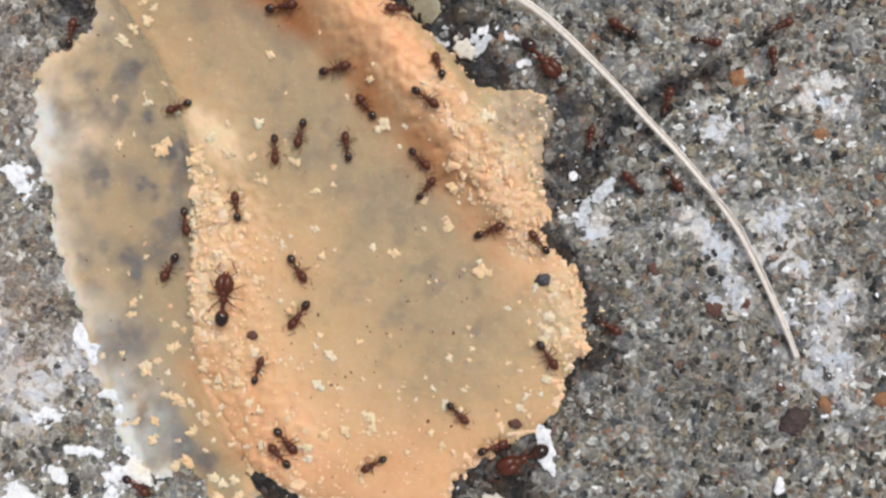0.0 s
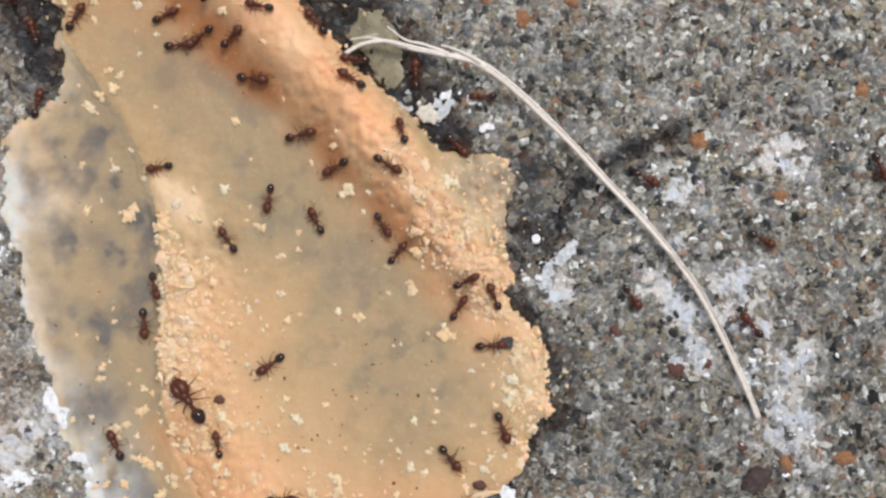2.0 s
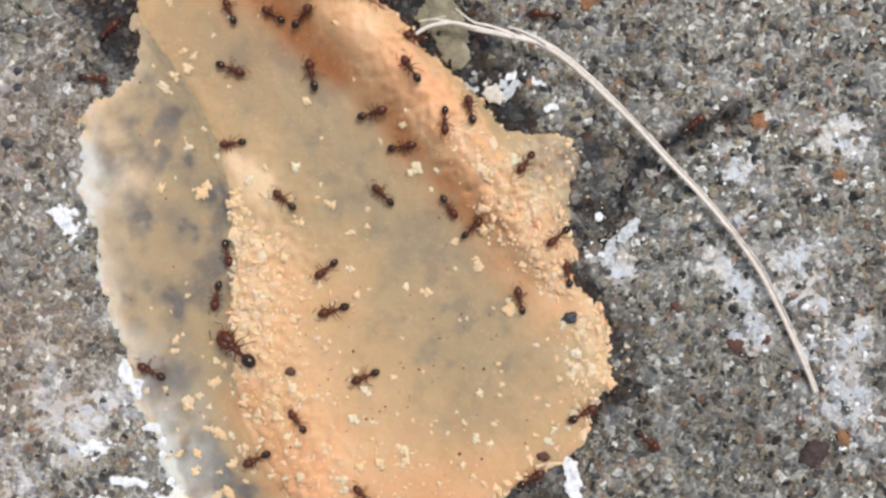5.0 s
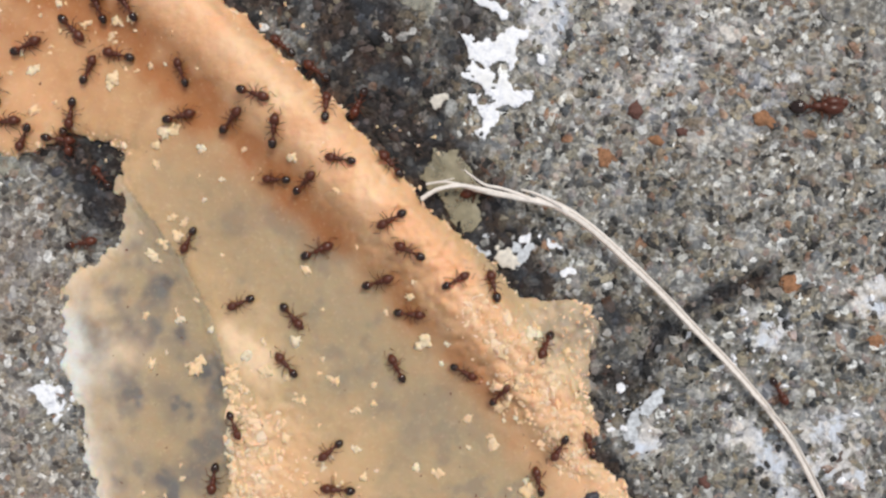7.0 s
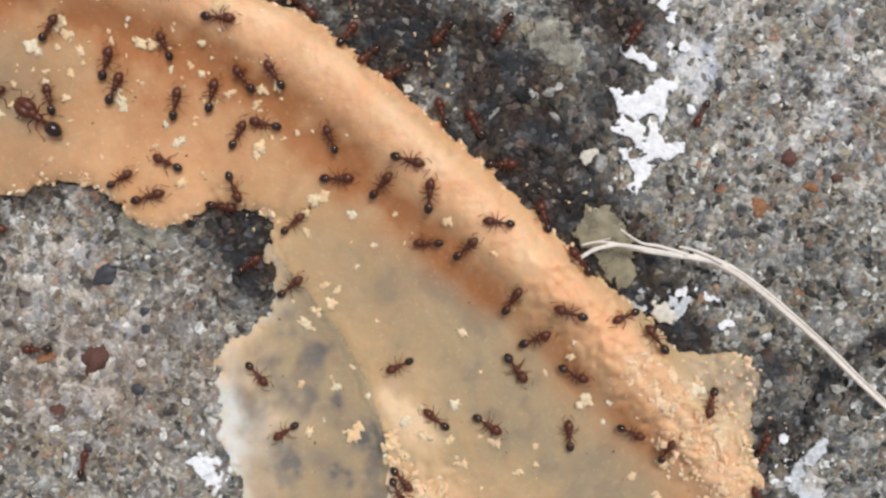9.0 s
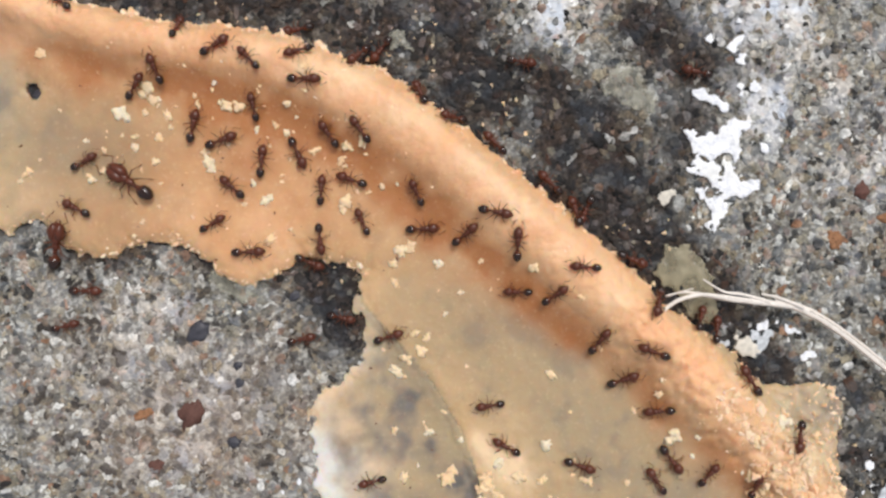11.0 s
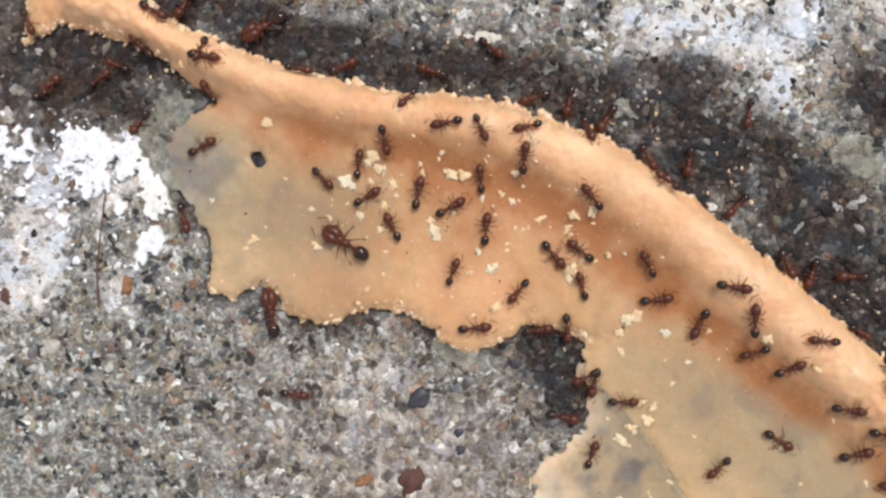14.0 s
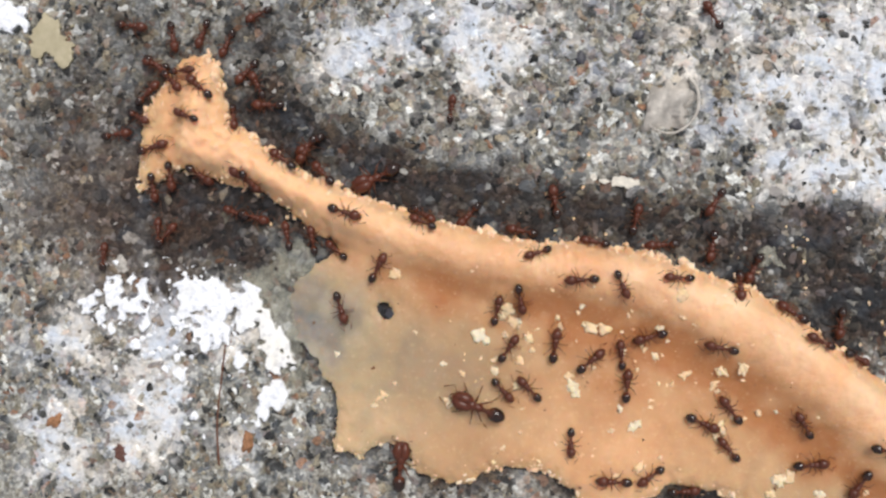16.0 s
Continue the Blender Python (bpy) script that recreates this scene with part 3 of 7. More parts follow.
def stain_and_shade(x, y):
    """Grease and damp round the food, shade painted in under its edges, and a darker crack."""
    d, along = line_distance(x, y, GREASE_AND_SHADE)
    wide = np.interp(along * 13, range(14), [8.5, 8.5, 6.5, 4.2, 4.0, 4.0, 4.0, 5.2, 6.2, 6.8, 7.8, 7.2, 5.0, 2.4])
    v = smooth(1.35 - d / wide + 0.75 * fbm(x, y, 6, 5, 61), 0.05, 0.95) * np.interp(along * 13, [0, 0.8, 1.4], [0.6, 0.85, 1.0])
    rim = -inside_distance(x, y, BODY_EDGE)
    # contact shade along the food's rim, painted into the ground colour
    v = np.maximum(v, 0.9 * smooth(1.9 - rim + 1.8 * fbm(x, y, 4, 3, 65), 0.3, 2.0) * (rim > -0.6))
    # greasy spots; those near (-19, -24) and (-15, -26) paint shade below the paste
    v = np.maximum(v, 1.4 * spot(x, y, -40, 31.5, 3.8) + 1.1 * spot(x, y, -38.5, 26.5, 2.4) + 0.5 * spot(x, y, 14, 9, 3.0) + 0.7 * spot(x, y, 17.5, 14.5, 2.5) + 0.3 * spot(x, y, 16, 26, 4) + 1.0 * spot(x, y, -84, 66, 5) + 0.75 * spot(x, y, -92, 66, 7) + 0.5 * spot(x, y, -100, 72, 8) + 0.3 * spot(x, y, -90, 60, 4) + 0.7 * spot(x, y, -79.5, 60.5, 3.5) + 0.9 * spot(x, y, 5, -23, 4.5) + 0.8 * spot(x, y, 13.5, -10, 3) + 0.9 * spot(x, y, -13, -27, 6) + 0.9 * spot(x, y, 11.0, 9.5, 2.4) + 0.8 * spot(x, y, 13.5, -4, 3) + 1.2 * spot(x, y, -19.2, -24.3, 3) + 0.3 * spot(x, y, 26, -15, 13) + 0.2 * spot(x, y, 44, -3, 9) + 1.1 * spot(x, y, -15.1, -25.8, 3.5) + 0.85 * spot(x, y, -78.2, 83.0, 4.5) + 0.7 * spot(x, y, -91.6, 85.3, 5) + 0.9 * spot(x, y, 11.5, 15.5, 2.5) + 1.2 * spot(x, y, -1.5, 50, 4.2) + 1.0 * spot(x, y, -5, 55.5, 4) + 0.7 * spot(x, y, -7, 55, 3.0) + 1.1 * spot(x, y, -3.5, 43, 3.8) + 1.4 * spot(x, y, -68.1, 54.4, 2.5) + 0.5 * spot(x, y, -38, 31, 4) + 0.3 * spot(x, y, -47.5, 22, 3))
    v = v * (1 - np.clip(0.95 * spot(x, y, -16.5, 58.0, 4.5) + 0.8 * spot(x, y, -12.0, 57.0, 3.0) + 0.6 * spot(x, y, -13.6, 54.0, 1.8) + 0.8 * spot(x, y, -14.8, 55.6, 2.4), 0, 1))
    # shade below the tail's lower side, painted dark
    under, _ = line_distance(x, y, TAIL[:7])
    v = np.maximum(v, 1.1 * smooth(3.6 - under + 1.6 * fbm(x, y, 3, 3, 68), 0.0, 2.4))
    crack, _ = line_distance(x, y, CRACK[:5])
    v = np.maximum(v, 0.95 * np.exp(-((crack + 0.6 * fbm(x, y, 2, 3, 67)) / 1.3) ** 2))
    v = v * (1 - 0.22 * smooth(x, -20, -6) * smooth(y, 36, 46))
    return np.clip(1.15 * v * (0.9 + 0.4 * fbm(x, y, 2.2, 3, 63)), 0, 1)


def bloom(x, y):
    v = 0.6 * spot(x, y, -26, 69, 8) + 0.48 * spot(x, y, -40, 80, 15) + 0.45 * spot(x, y, -22, 76, 14) + 0.45 * spot(x, y, 4, 58, 9) + 0.2 * spot(x, y, 9, 49, 7) + 0.45 * spot(x, y, -60, 85, 10) + 0.25 * spot(x, y, -100, 48, 14) + 0.45 * spot(x, y, -60, 26, 12) + 0.45 * spot(x, y, -54, 20, 8) + 0.5 * spot(x, y, 18, 42, 15)
    for cx, cy, r in ((33.2, 1.4, 3.2), (26.4, 0.7, 1.6), (34.1, -5.5, 1.6), (23.6, 3.7, 1.8), (26.9, 14.1, 2.0), (27.7, 8.6, 1.6), (37.2, -10.6, 2.8), (27.6, -3.8, 1.8), (40.5, -16.0, 2.0), (38.9, -4.0, 2.2), (14.3, 3.6, 1.5), (38.0, 17.5, 2.6), (22.0, 8.6, 1.5), (-92.5, 49.0, 4.5), (-91.5, 57.0, 3.6), (-84.5, 54.5, 3.6), (-44, -15, 2.6), (-52, -27, 3.5), (-48, -33, 3.0), (-38, -11, 2.0), (-95.5, 44.5, 4.0), (-101.0, 56.0, 5.0), (-102.0, 44.0, 5.0), (-84.0, 43.0, 3.0), (-57.0, 80.6, 6.0), (-69.0, 81.0, 4.5), (-20.0, 73.0, 7.0), (-21.0, 63.0, 5.0), (-13.0, 62.5, 4.5), (-14.5, 56.5, 3.0), (-3.6, 63.5, 5.0), (6.0, 60.0, 4.0), (9.5, 53.0, 3.5), (6.0, 45.0, 2.6), (-46.4, -11.8, 4.5), (-50.7, -19.0, 3.5), (-42.1, -10.0, 3.5)):
        v = v + (np.clip(2.1 + 3.4 * fbm(x, y, 2.2, 4, 73), 0, 3.0) if cx > 10 else 1.0) * spot(x, y, cx, cy, r)
    v = v + 0.5 * spot(x, y, -45, -6, 6) + 0.45 * spot(x, y, -10, -33, 12) + 0.4 * spot(x, y, -45, -30, 10)
    return np.clip(v * (0.75 + 0.9 * fbm(x, y, 4, 4, 71)), 0, 1)


def soil(x, y):
    v = 0.9 * spot(x, y, -50, -8, 9) + 0.8 * spot(x, y, -53, -30, 9) + 0.5 * spot(x, y, -50, 18, 10) + 0.12 * spot(x, y, 25, 40, 16) + 0.45 * spot(x, y, -92, 62, 6) + 0.6 * spot(x, y, -97, 69, 8) + 0.4 * spot(x, y, -60, 22, 14)
    return np.clip(v * (0.8 + 0.8 * fbm(x, y, 4, 3, 81)), 0, 1)


def ground_height(x, y):
    d, _ = line_distance(x, y, CRACK)
    return -0.12 + 0.14 * fbm(x, y, 9, 3, 91) + 0.10 * fbm(x, y, 1.3, 3, 93) - 1.1 * np.exp(-((d + 0.5 * fbm(x, y, 2, 2, 95)) / 0.9) ** 2)


TINTS = {"stain_and_shade": stain_and_shade, "bloom": bloom, "soil": soil}


def build_ground():
    fine_x, fine_y = np.arange(-122, 60.1, 0.5), np.arange(-52, 108.1, 0.5)
    far = np.array([20, 60, 150, 400, 1500, 4000.0])
    gx, gy = np.concatenate([-122 - far[::-1], fine_x, 60 + far]), np.concatenate([-52 - far[::-1], fine_y, 108 + far])
    X, Y = np.meshgrid(gx, gy)
    x, y = X.ravel(), Y.ravel()
    n1 = len(gx)
    jy, jx = np.mgrid[0:len(gy) - 1, 0:n1 - 1]
    a = (jy * n1 + jx).ravel()
    me = mesh_of("ground", np.stack([x, y, ground_height(x, y)], 1) * MM, np.stack([a, a + 1, a + n1 + 1, a + n1], 1).tolist(), CONCRETE)
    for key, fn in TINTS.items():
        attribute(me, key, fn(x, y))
    ground = tagged(new("ground", me), "rough weathered grey concrete with greasy stains and painted edge shade", "ground", kind="structure")
    # sand and small stones that stand out of the worn cement
    rng = np.random.default_rng(4)
    px, py = rng.uniform(-114, 52, 92000), rng.uniform(-44, 98, 92000)
    near = line_distance(px, py, [(6, 2), (-6, -12), (-34, 40), (-60, 62)])[0] < 52
    px, py = px[near], py[near]
    n = len(px)
    size = 0.19 + 0.40 * rng.random(n) ** 1.8 + 0.40 * (rng.random(n) > 0.965) * rng.random(n)
    turn, flat, long = rng.uniform(0, 6.283, n), rng.uniform(0.1, 0.42, n), rng.uniform(0.7, 1.5, n)
    unit = []
    for z, r, shift in ((-0.2, 1.0, 0.0), (0.55, 0.72, 0.5)):
        unit += [(r * math.cos((k + shift) * 1.2566), r * math.sin((k + shift) * 1.2566), z) for k in range(5)]
    unit = np.array(unit + [(0, 0, 0.85)])
    faces = []
    for k in range(5):
        a, b, c, d = k, (k + 1) % 5, 5 + k, 5 + (k + 1) % 5
        faces += [(a, b, c), (b, d, c)]
    faces += [(5 + k, 5 + (k + 1) % 5, 10) for k in range(5)]
    faces, nv = np.array(faces), 11
    local = unit[None] * (1 + 0.36 * rng.standard_normal((n, nv, 1)).clip(-1.5, 1.5)) * size[:, None, None]
    lx, ly = local[..., 0] * long[:, None], local[..., 1] / long[:, None]
    c, s = np.cos(turn)[:, None], np.sin(turn)[:, None]
    v = np.stack([px[:, None] + c * lx - s * ly, py[:, None] + s * lx + c * ly, (ground_height(px, py) + rng.uniform(-0.06, 0.04, n))[:, None] + local[..., 2] * flat[:, None]], -1)
    me = mesh_of("sand_grains", v.reshape(-1, 3) * MM, (faces[None] + (np.arange(n) * nv)[:, None, None]).reshape(-1, 3).tolist(), GRAIN, False)
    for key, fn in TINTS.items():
        attribute(me, key, np.repeat(fn(px, py) * (np.where(rng.random(n) > 0.87, 0.45, 1) if key == "stain_and_shade" else np.where(rng.random(n) > 0.80, 0.3, 1) if key == "bloom" else 1), nv))
    attribute(me, "tone", np.repeat(rng.random(n), nv))
    tagged(new("sand_grains", me), "grey, brown and orange sand grains set in worn concrete", "grit", kind="stuff")
    return ground


build_ground()


# ---- the food ----
def chips(name, places, sizes, material, seed, zs):
    """Many tiny angular crumbs as one mesh."""
    rng = np.random.default_rng(seed)
    bm = bmesh.new()
    bmesh.ops.create_icosphere(bm, subdivisions=1, radius=1)
    unit = np.array([v.co[:] for v in bm.verts])
    faces = np.array([[v.index for v in f.verts] for f in bm.faces])
    bm.free()
    n, nv = len(places), len(unit)
    local = unit[None] * (1 + 0.42 * rng.standard_normal((n, nv, 1)).clip(-1.6, 1.6)) * np.asarray(sizes)[:, None, None] * rng.uniform(0.55, 1.4, (n, 1, 3)) * (1, 1, 0.65)
    v = local + np.stack([places[:, 0], places[:, 1], zs], 1)[:, None]
    return mesh_of(name, v.reshape(-1, 3) * MM, (faces[None] + (np.arange(n) * nv)[:, None, None]).reshape(-1, 3).tolist(), material, False)


def top_of(x, y):
    """Heights of the food's top over arrays; nothing below the concrete."""
    b, f = body_field(x, y), film_field(x, y)
    z = np.where(f > 0, film_height(x, y, np.maximum(f, 0)), 0.05)
    z = np.where(b > 0, np.maximum(z, body_height(x, y, np.maximum(b, 0))), z)
    return z


CRUMBS = [(-30.8, -16.7), (-27.2, -20.8), (-24.6, -22.3), (-22.5, -22.6), (-23.1, -25.0), (-21.0, -21.4), (-24.3, -24.4), (-29.3, -14.0), (-26.9, -17.6), (-23.7, -22.9), (-22.2, -24.1), (-56.0, 52.3), (-55.8, 48.4), (-48.7, 51.0), (-47.4, 50.9), (-42.8, 47.7), (-40.4, 45.5), (-37.6, 44.4), (-37.5, 40.1), (-35.0, 46.1), (-67.0, 58.2), (-32.5, 34.7), (-51.0, 45.5), (-56.4, 53.7), (-54.8, 50.5), (-16.2, 9.8), (-8.6, -16.0), (-13.2, -17.8), (-29.1, -9.2), (-31.9, -11.0), (-25.6, -11.0), (-21.0, -14.4), (-24.5, -5.8), (11.6, -2.3), (8.8, -6.9), (9.9, -8.0), (11.0, -7.5), (-28.5, -14.4), (-28.7, -21.2), (-8.4, 1.1), (-20.4, -9.5), (2.5, -1.2), (-14.9, -18.9), (-21.5, -20.6), (-26.5, 11.2), (-31.5, 24.5), (-34.1, 22.5), (-31.7, 34.8), (-33.4, 33.5), (-30.3, 11.3), (-7.1, 13.7), (-8.6, 18.2), (-15.2, 28.5), (-30.9, 25.7), (-33.2, 23.8)]


def build_food():
    thing = tagged(new("food_scrap"), "flattened peach scrap of soft food with a rolled crumbly edge", "food scrap")
    tints = {"peach": peachy, "thin": thinness, "cream": creamy, "orange_shade": orange_and_shade, "chalk": chalky}
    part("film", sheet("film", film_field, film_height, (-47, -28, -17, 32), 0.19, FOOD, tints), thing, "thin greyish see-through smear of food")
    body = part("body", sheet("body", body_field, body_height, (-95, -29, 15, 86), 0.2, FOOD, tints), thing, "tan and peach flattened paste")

    def rim_field(x, y):
        d, along, side = roll_frame(x, y)
        h, u = roll_height(x, y)
        return np.minimum((0.62 - u) * 5, body_field(x, y) + 0.15) + 0.5 * fbm(x, y, 1.6, 3, 13)

    def rim_top(x, y, f):
        return body_height(x, y) - 0.04 + 0.12 * smooth(f, 0, 1.5) * (1 + 0.8 * fbm(x, y, 0.5, 3, 17))

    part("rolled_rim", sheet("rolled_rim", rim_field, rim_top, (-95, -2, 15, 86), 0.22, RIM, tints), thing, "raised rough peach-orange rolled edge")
    rng = np.random.default_rng(8)
    # coarse crumbs along the torn edges
    spots, grow = [], []
    for line, n, spread, shift, bulk in ((FOLD[3:8], 400, 1.9, 1.5, 1.55), (SPOON[7:13], 560, 0.9, -0.9, 1.5), (SPOON[13:24], 680, 0.9, -0.7, 1.4), (ROLL[17:22], 700, 1.3, 0.6, 1.15), (SPOON[0:6], 350, 1.3, -1.2, 0.9), (SPINE[0:12], 1300, 0.5, -0.3, 1.0), (SPINE[11:21], 450, 0.3, -0.2, 0.75), (TAIL, 600, 0.6, -0.3, 0.75), (FILM[1:5], 200, 1.0, -0.6, 0.75), (LOBE[1:18], 700, 0.6, -0.4, 0.75)):
        pts = np.array(line)
        u = rng.uniform(0, len(pts) - 1.001, n)
        i = u.astype(int)
        p = pts[i] + (pts[i + 1] - pts[i]) * (u - i)[:, None]
        way = pts[i + 1] - pts[i]
        side = np.stack([way[:, 1], -way[:, 0]], 1) / np.linalg.norm(way, axis=1)[:, None]
        grow += [bulk] * n
        spots.append(p + side * (shift + spread * rng.standard_normal(n))[:, None])
    p = np.concatenate(spots)
    keep = body_field(p[:, 0], p[:, 1]) > -0.15
    p, grow = p[keep], np.array(grow)[keep]
    size = (0.08 + 0.36 * rng.random(len(p)) ** 3) * grow
    me = chips("crumb_crust", p, size, EDGE_CRUMB, 5, top_of(p[:, 0], p[:, 1]) - size * 0.25)
    tagged(part("crumb_crust", me, thing, "rough peach crumbs along the torn edges"), kind="stuff")
    # pale crumbs lying on the paste, each one on its own
    kinds = []
    for k in range(9):
        bm = bmesh.new()
        for j in range(1 + k % 3):
            made = bmesh.ops.create_icosphere(bm, subdivisions=3, radius=1)["verts"]
            off = Vector((rng.normal(0, 0.75), rng.normal(0, 0.75), 0)) if j else Vector((0, 0, 0))
            grow_by = rng.uniform(0.5, 0.9) if j else 1.0
            for v in made:
                p = v.co * 1.0
                g = max(0.3, 1.0 + 1.2 * noise.noise(p * 1.2 + Vector((9.1 * k, 3 * j, 0))) + 1.0 * noise.noise(p * 2.6 + Vector((0, 7.3 * k, j))) + 0.4 * noise.noise(p * 5.0 + Vector((k, 0, 5 * j))))
                v.co = (Vector((p.x, p.y * (0.65 + 0.05 * k), p.z * 0.45)) * (g * grow_by) + off) * (0.34 * MM)
        kinds.append(bm_mesh("crumb", bm, CRUMB))
    n = 0
    zones = ((-16, -16, 11, 8, 90), (-22, -2, 5, 9, 45), (0, -5, 9, 10, 30), (-33, -12, 4, 9, 26), (10.5, -6, 1.5, 5, 46), (9, -13, 2, 4, 14), (6, 11, 3, 3, 30), (3, 9, 3, 5, 26), (-10, 12, 12, 10, 24), (-30, 20, 4, 7, 12), (-48, 46, 9, 6, 34), (-60, 46, 9, 6, 22), (-28, 33, 8, 8, 14))
    for cx, cy, sx, sy, many in zones:
        for _ in range(many):
            x, y = cx + sx * rng.standard_normal(), cy + sy * rng.standard_normal()
            ax, ay = np.array([x]), np.array([y])
            if max(body_field(ax, ay)[0], film_field(ax, ay)[0]) < 0.8:
                continue
            ob = part("crumb", kinds[n % 9], body)
            s = rng.choice([0.5, 0.75, 1.0, 1.4], p=[0.5, 0.3, 0.14, 0.06])
            ob.matrix_basis = Matrix.LocRotScale(Vector((x, y, surface(x, y) + 0.01)) * MM, Euler((0, 0, rng.uniform(0, 6))), (s, s, s * 0.7))
            n += 1
    pts = np.array(FOLD[1:9])
    for _ in range(120):
        u = rng.uniform(0, len(pts) - 1.001)
        i = int(u)
        way = (pts[i + 1] - pts[i]) / np.linalg.norm(pts[i + 1] - pts[i])
        x, y = pts[i] + (pts[i + 1] - pts[i]) * (u - i) + np.array([way[1], -way[0]]) * abs(rng.normal(0.6, 1.3))
        if y < -5 and rng.random() > 0.4:
            continue
        ob = part("crumb", kinds[n % 9], body)
        s = rng.uniform(0.5, 1.5) * (1.0 if y > -5 else 0.6)
        ob.matrix_basis = Matrix.LocRotScale(Vector((x, y, surface(x, y) - 0.07)) * MM, Euler((0, 0, rng.uniform(0, 6))), (s, s, s * 0.8))
        n += 1
    for x, y in CRUMBS:
        ob = part("crumb", kinds[n % 9], body)
        s = rng.uniform(1.0, 1.6)
        ob.matrix_basis = Matrix.LocRotScale(Vector((x, y, surface(x, y) + 0.01)) * MM, Euler((0, 0, rng.uniform(0, 6))), (s, s, s * 0.6))
        n += 1
    # tiny cream flecks pressed into the peach fold
    p = np.concatenate([rng.normal((-21.5, -8), (3.2, 8), (330, 2)), rng.normal((-13, -20), (7, 3), (260, 2)), rng.normal((10.5, -6), (1.4, 6), (160, 2)), rng.normal((6, 8), (2.5, 5), (200, 2)), rng.normal((-42, 46), (14, 7), (160, 2))])
    p = p[body_field(p[:, 0], p[:, 1]) > 0.3]
    size = 0.06 + 0.20 * rng.random(len(p)) ** 2.2
    tagged(part("fleck_dusting", chips("fleck_dusting", p, size, CRUMB, 15, top_of(p[:, 0], p[:, 1])), thing, "tiny cream flecks pressed into the paste"), kind="stuff")
    # brown specks stuck in the paste
    p = np.concatenate([rng.normal((-8, -10), (10, 10), (120, 2)), rng.normal((-45, 45), (16, 10), (60, 2)), rng.normal((-34, 5), (4, 14), (40, 2))])
    p = p[np.maximum(body_field(p[:, 0], p[:, 1]), film_field(p[:, 0], p[:, 1])) > 0.8]
    size = 0.05 + 0.12 * rng.random(len(p)) ** 2
    tagged(part("specks", chips("specks", p, size, SPECK, 6, top_of(p[:, 0], p[:, 1]) + 0.01), thing, "tiny brown specks stuck in the paste"), kind="stuff")


build_food()


# ---- flakes, scraps and stones on the concrete ----
def lump(name, label, category, x, y, r, material, seed, squash=0.6, long=1.0, turn=0.0, group="", z=None, rough=1.0):
    """A rounded irregular pebble, grain or seed."""
    bm = bmesh.new()
    bmesh.ops.create_icosphere(bm, subdivisions=3, radius=1)
    for v in bm.verts:
        k = 1 + 0.45 * rough * noise.noise(v.co * 1.3 + Vector((seed * 3.7, 0, 0))) + 0.35 * rough * noise.noise(v.co * 3.3 + Vector((0, seed, 0)))
        v.co = Vector((v.co.x * long, v.co.y / long, v.co.z * squash)) * (k * r * MM)
    ob = tagged(new(name, bm_mesh(name, bm, material)), label, category, group)
    ob.matrix_basis = pose(x * MM, y * MM, (-0.55 * r * squash if z is None else z + 0.2 * r * squash) * MM, 0, 0, turn)
    return ob


def flake(label, discs, seed, thick=0.3, material=None, name="crust_flake", category="flake", group="white crust flakes", ragged_by=0.55, grain_size=1.4):
    """A flat crust with a torn outline, grown from a few overlapping patches (x, y, radius)."""
    def field(x, y):
        k = min(1.0, max(0.5, max(r for _, _, r in discs) / 1.3))
        wx = x + k * (1.1 * fbm(x, y, 1.7, 2, seed + 20) + 0.55 * fbm(x, y, 0.6, 2, seed + 22))
        wy = y + k * (1.1 * fbm(x, y, 1.7, 2, seed + 24) + 0.55 * fbm(x, y, 0.6, 2, seed + 26))
        total = np.zeros(np.shape(x))
        for cx, cy, r in discs:
            total = total + np.exp((r - np.hypot(wx - cx, wy - cy)) / 0.12)
        for (ax, ay, ar), (bx, by, br) in zip(discs, discs[1:]):
            if math.hypot(ax - bx, ay - by) < 1.5 * (ar + br):
                total = total + np.exp((0.7 * min(ar, br) - line_distance(wx, wy, [(ax, ay), (bx, by)])[0]) / 0.12)
        d = 0.12 * np.log(total + 1e-9)
        holes = smooth(fbm(x, y, 1.2, 3, seed + 6), 0.42, 0.56) * 1.2 * k
        inner = 1 - 0.75 * smooth(d, 0.5, 1.4)
        return d + k * inner * (0.10 + 0.9 * ragged_by * fbm(x, y, 1.5 * grain_size, 3, seed) + 0.35 * fbm(x, y, 0.8, 2, seed + 4)) - (0 if material in (GUM, PASTE, OLIVE_GREASE) else holes * (d < 0.8))

    def top(x, y, f):
        return thick * (0.7 + 0.3 * (1 - np.exp(-f / 0.25))) + 0.05 * fbm(x, y, 1.1, 3, seed + 7)

    xs, ys, rs = zip(*discs)
    r = max(rs) + 0.9
    me = sheet(name, field, top, (min(xs) - r, min(ys) - r, max(xs) + r, max(ys) + r), 0.13, material or WHITE, {"cream": steeped})
    return tagged(new(name, me), label, category, group)


def steeped(x, y):
    """Where the lime crust has drawn up food and turned creamy."""
    v = 1.1 * spot(x, y, -29.3, -30.0, 2.6) + 0.7 * spot(x, y, -31.5, -33.5, 2.4) + 0.5 * spot(x, y, -79.6, 51.6, 2.2) + 0.3 * spot(x, y, -80.6, 55.5, 2.0) + 0.8 * spot(x, y, -31.8, -21.6, 1.6) + 0.8 * spot(x, y, 11.8, -30.6, 2.2) + 0.9 * spot(x, y, 9.8, -34.0, 3.2)
    return np.clip(v * (1.0 + 0.8 * fbm(x, y, 1.6, 3, 88)), 0, 1)


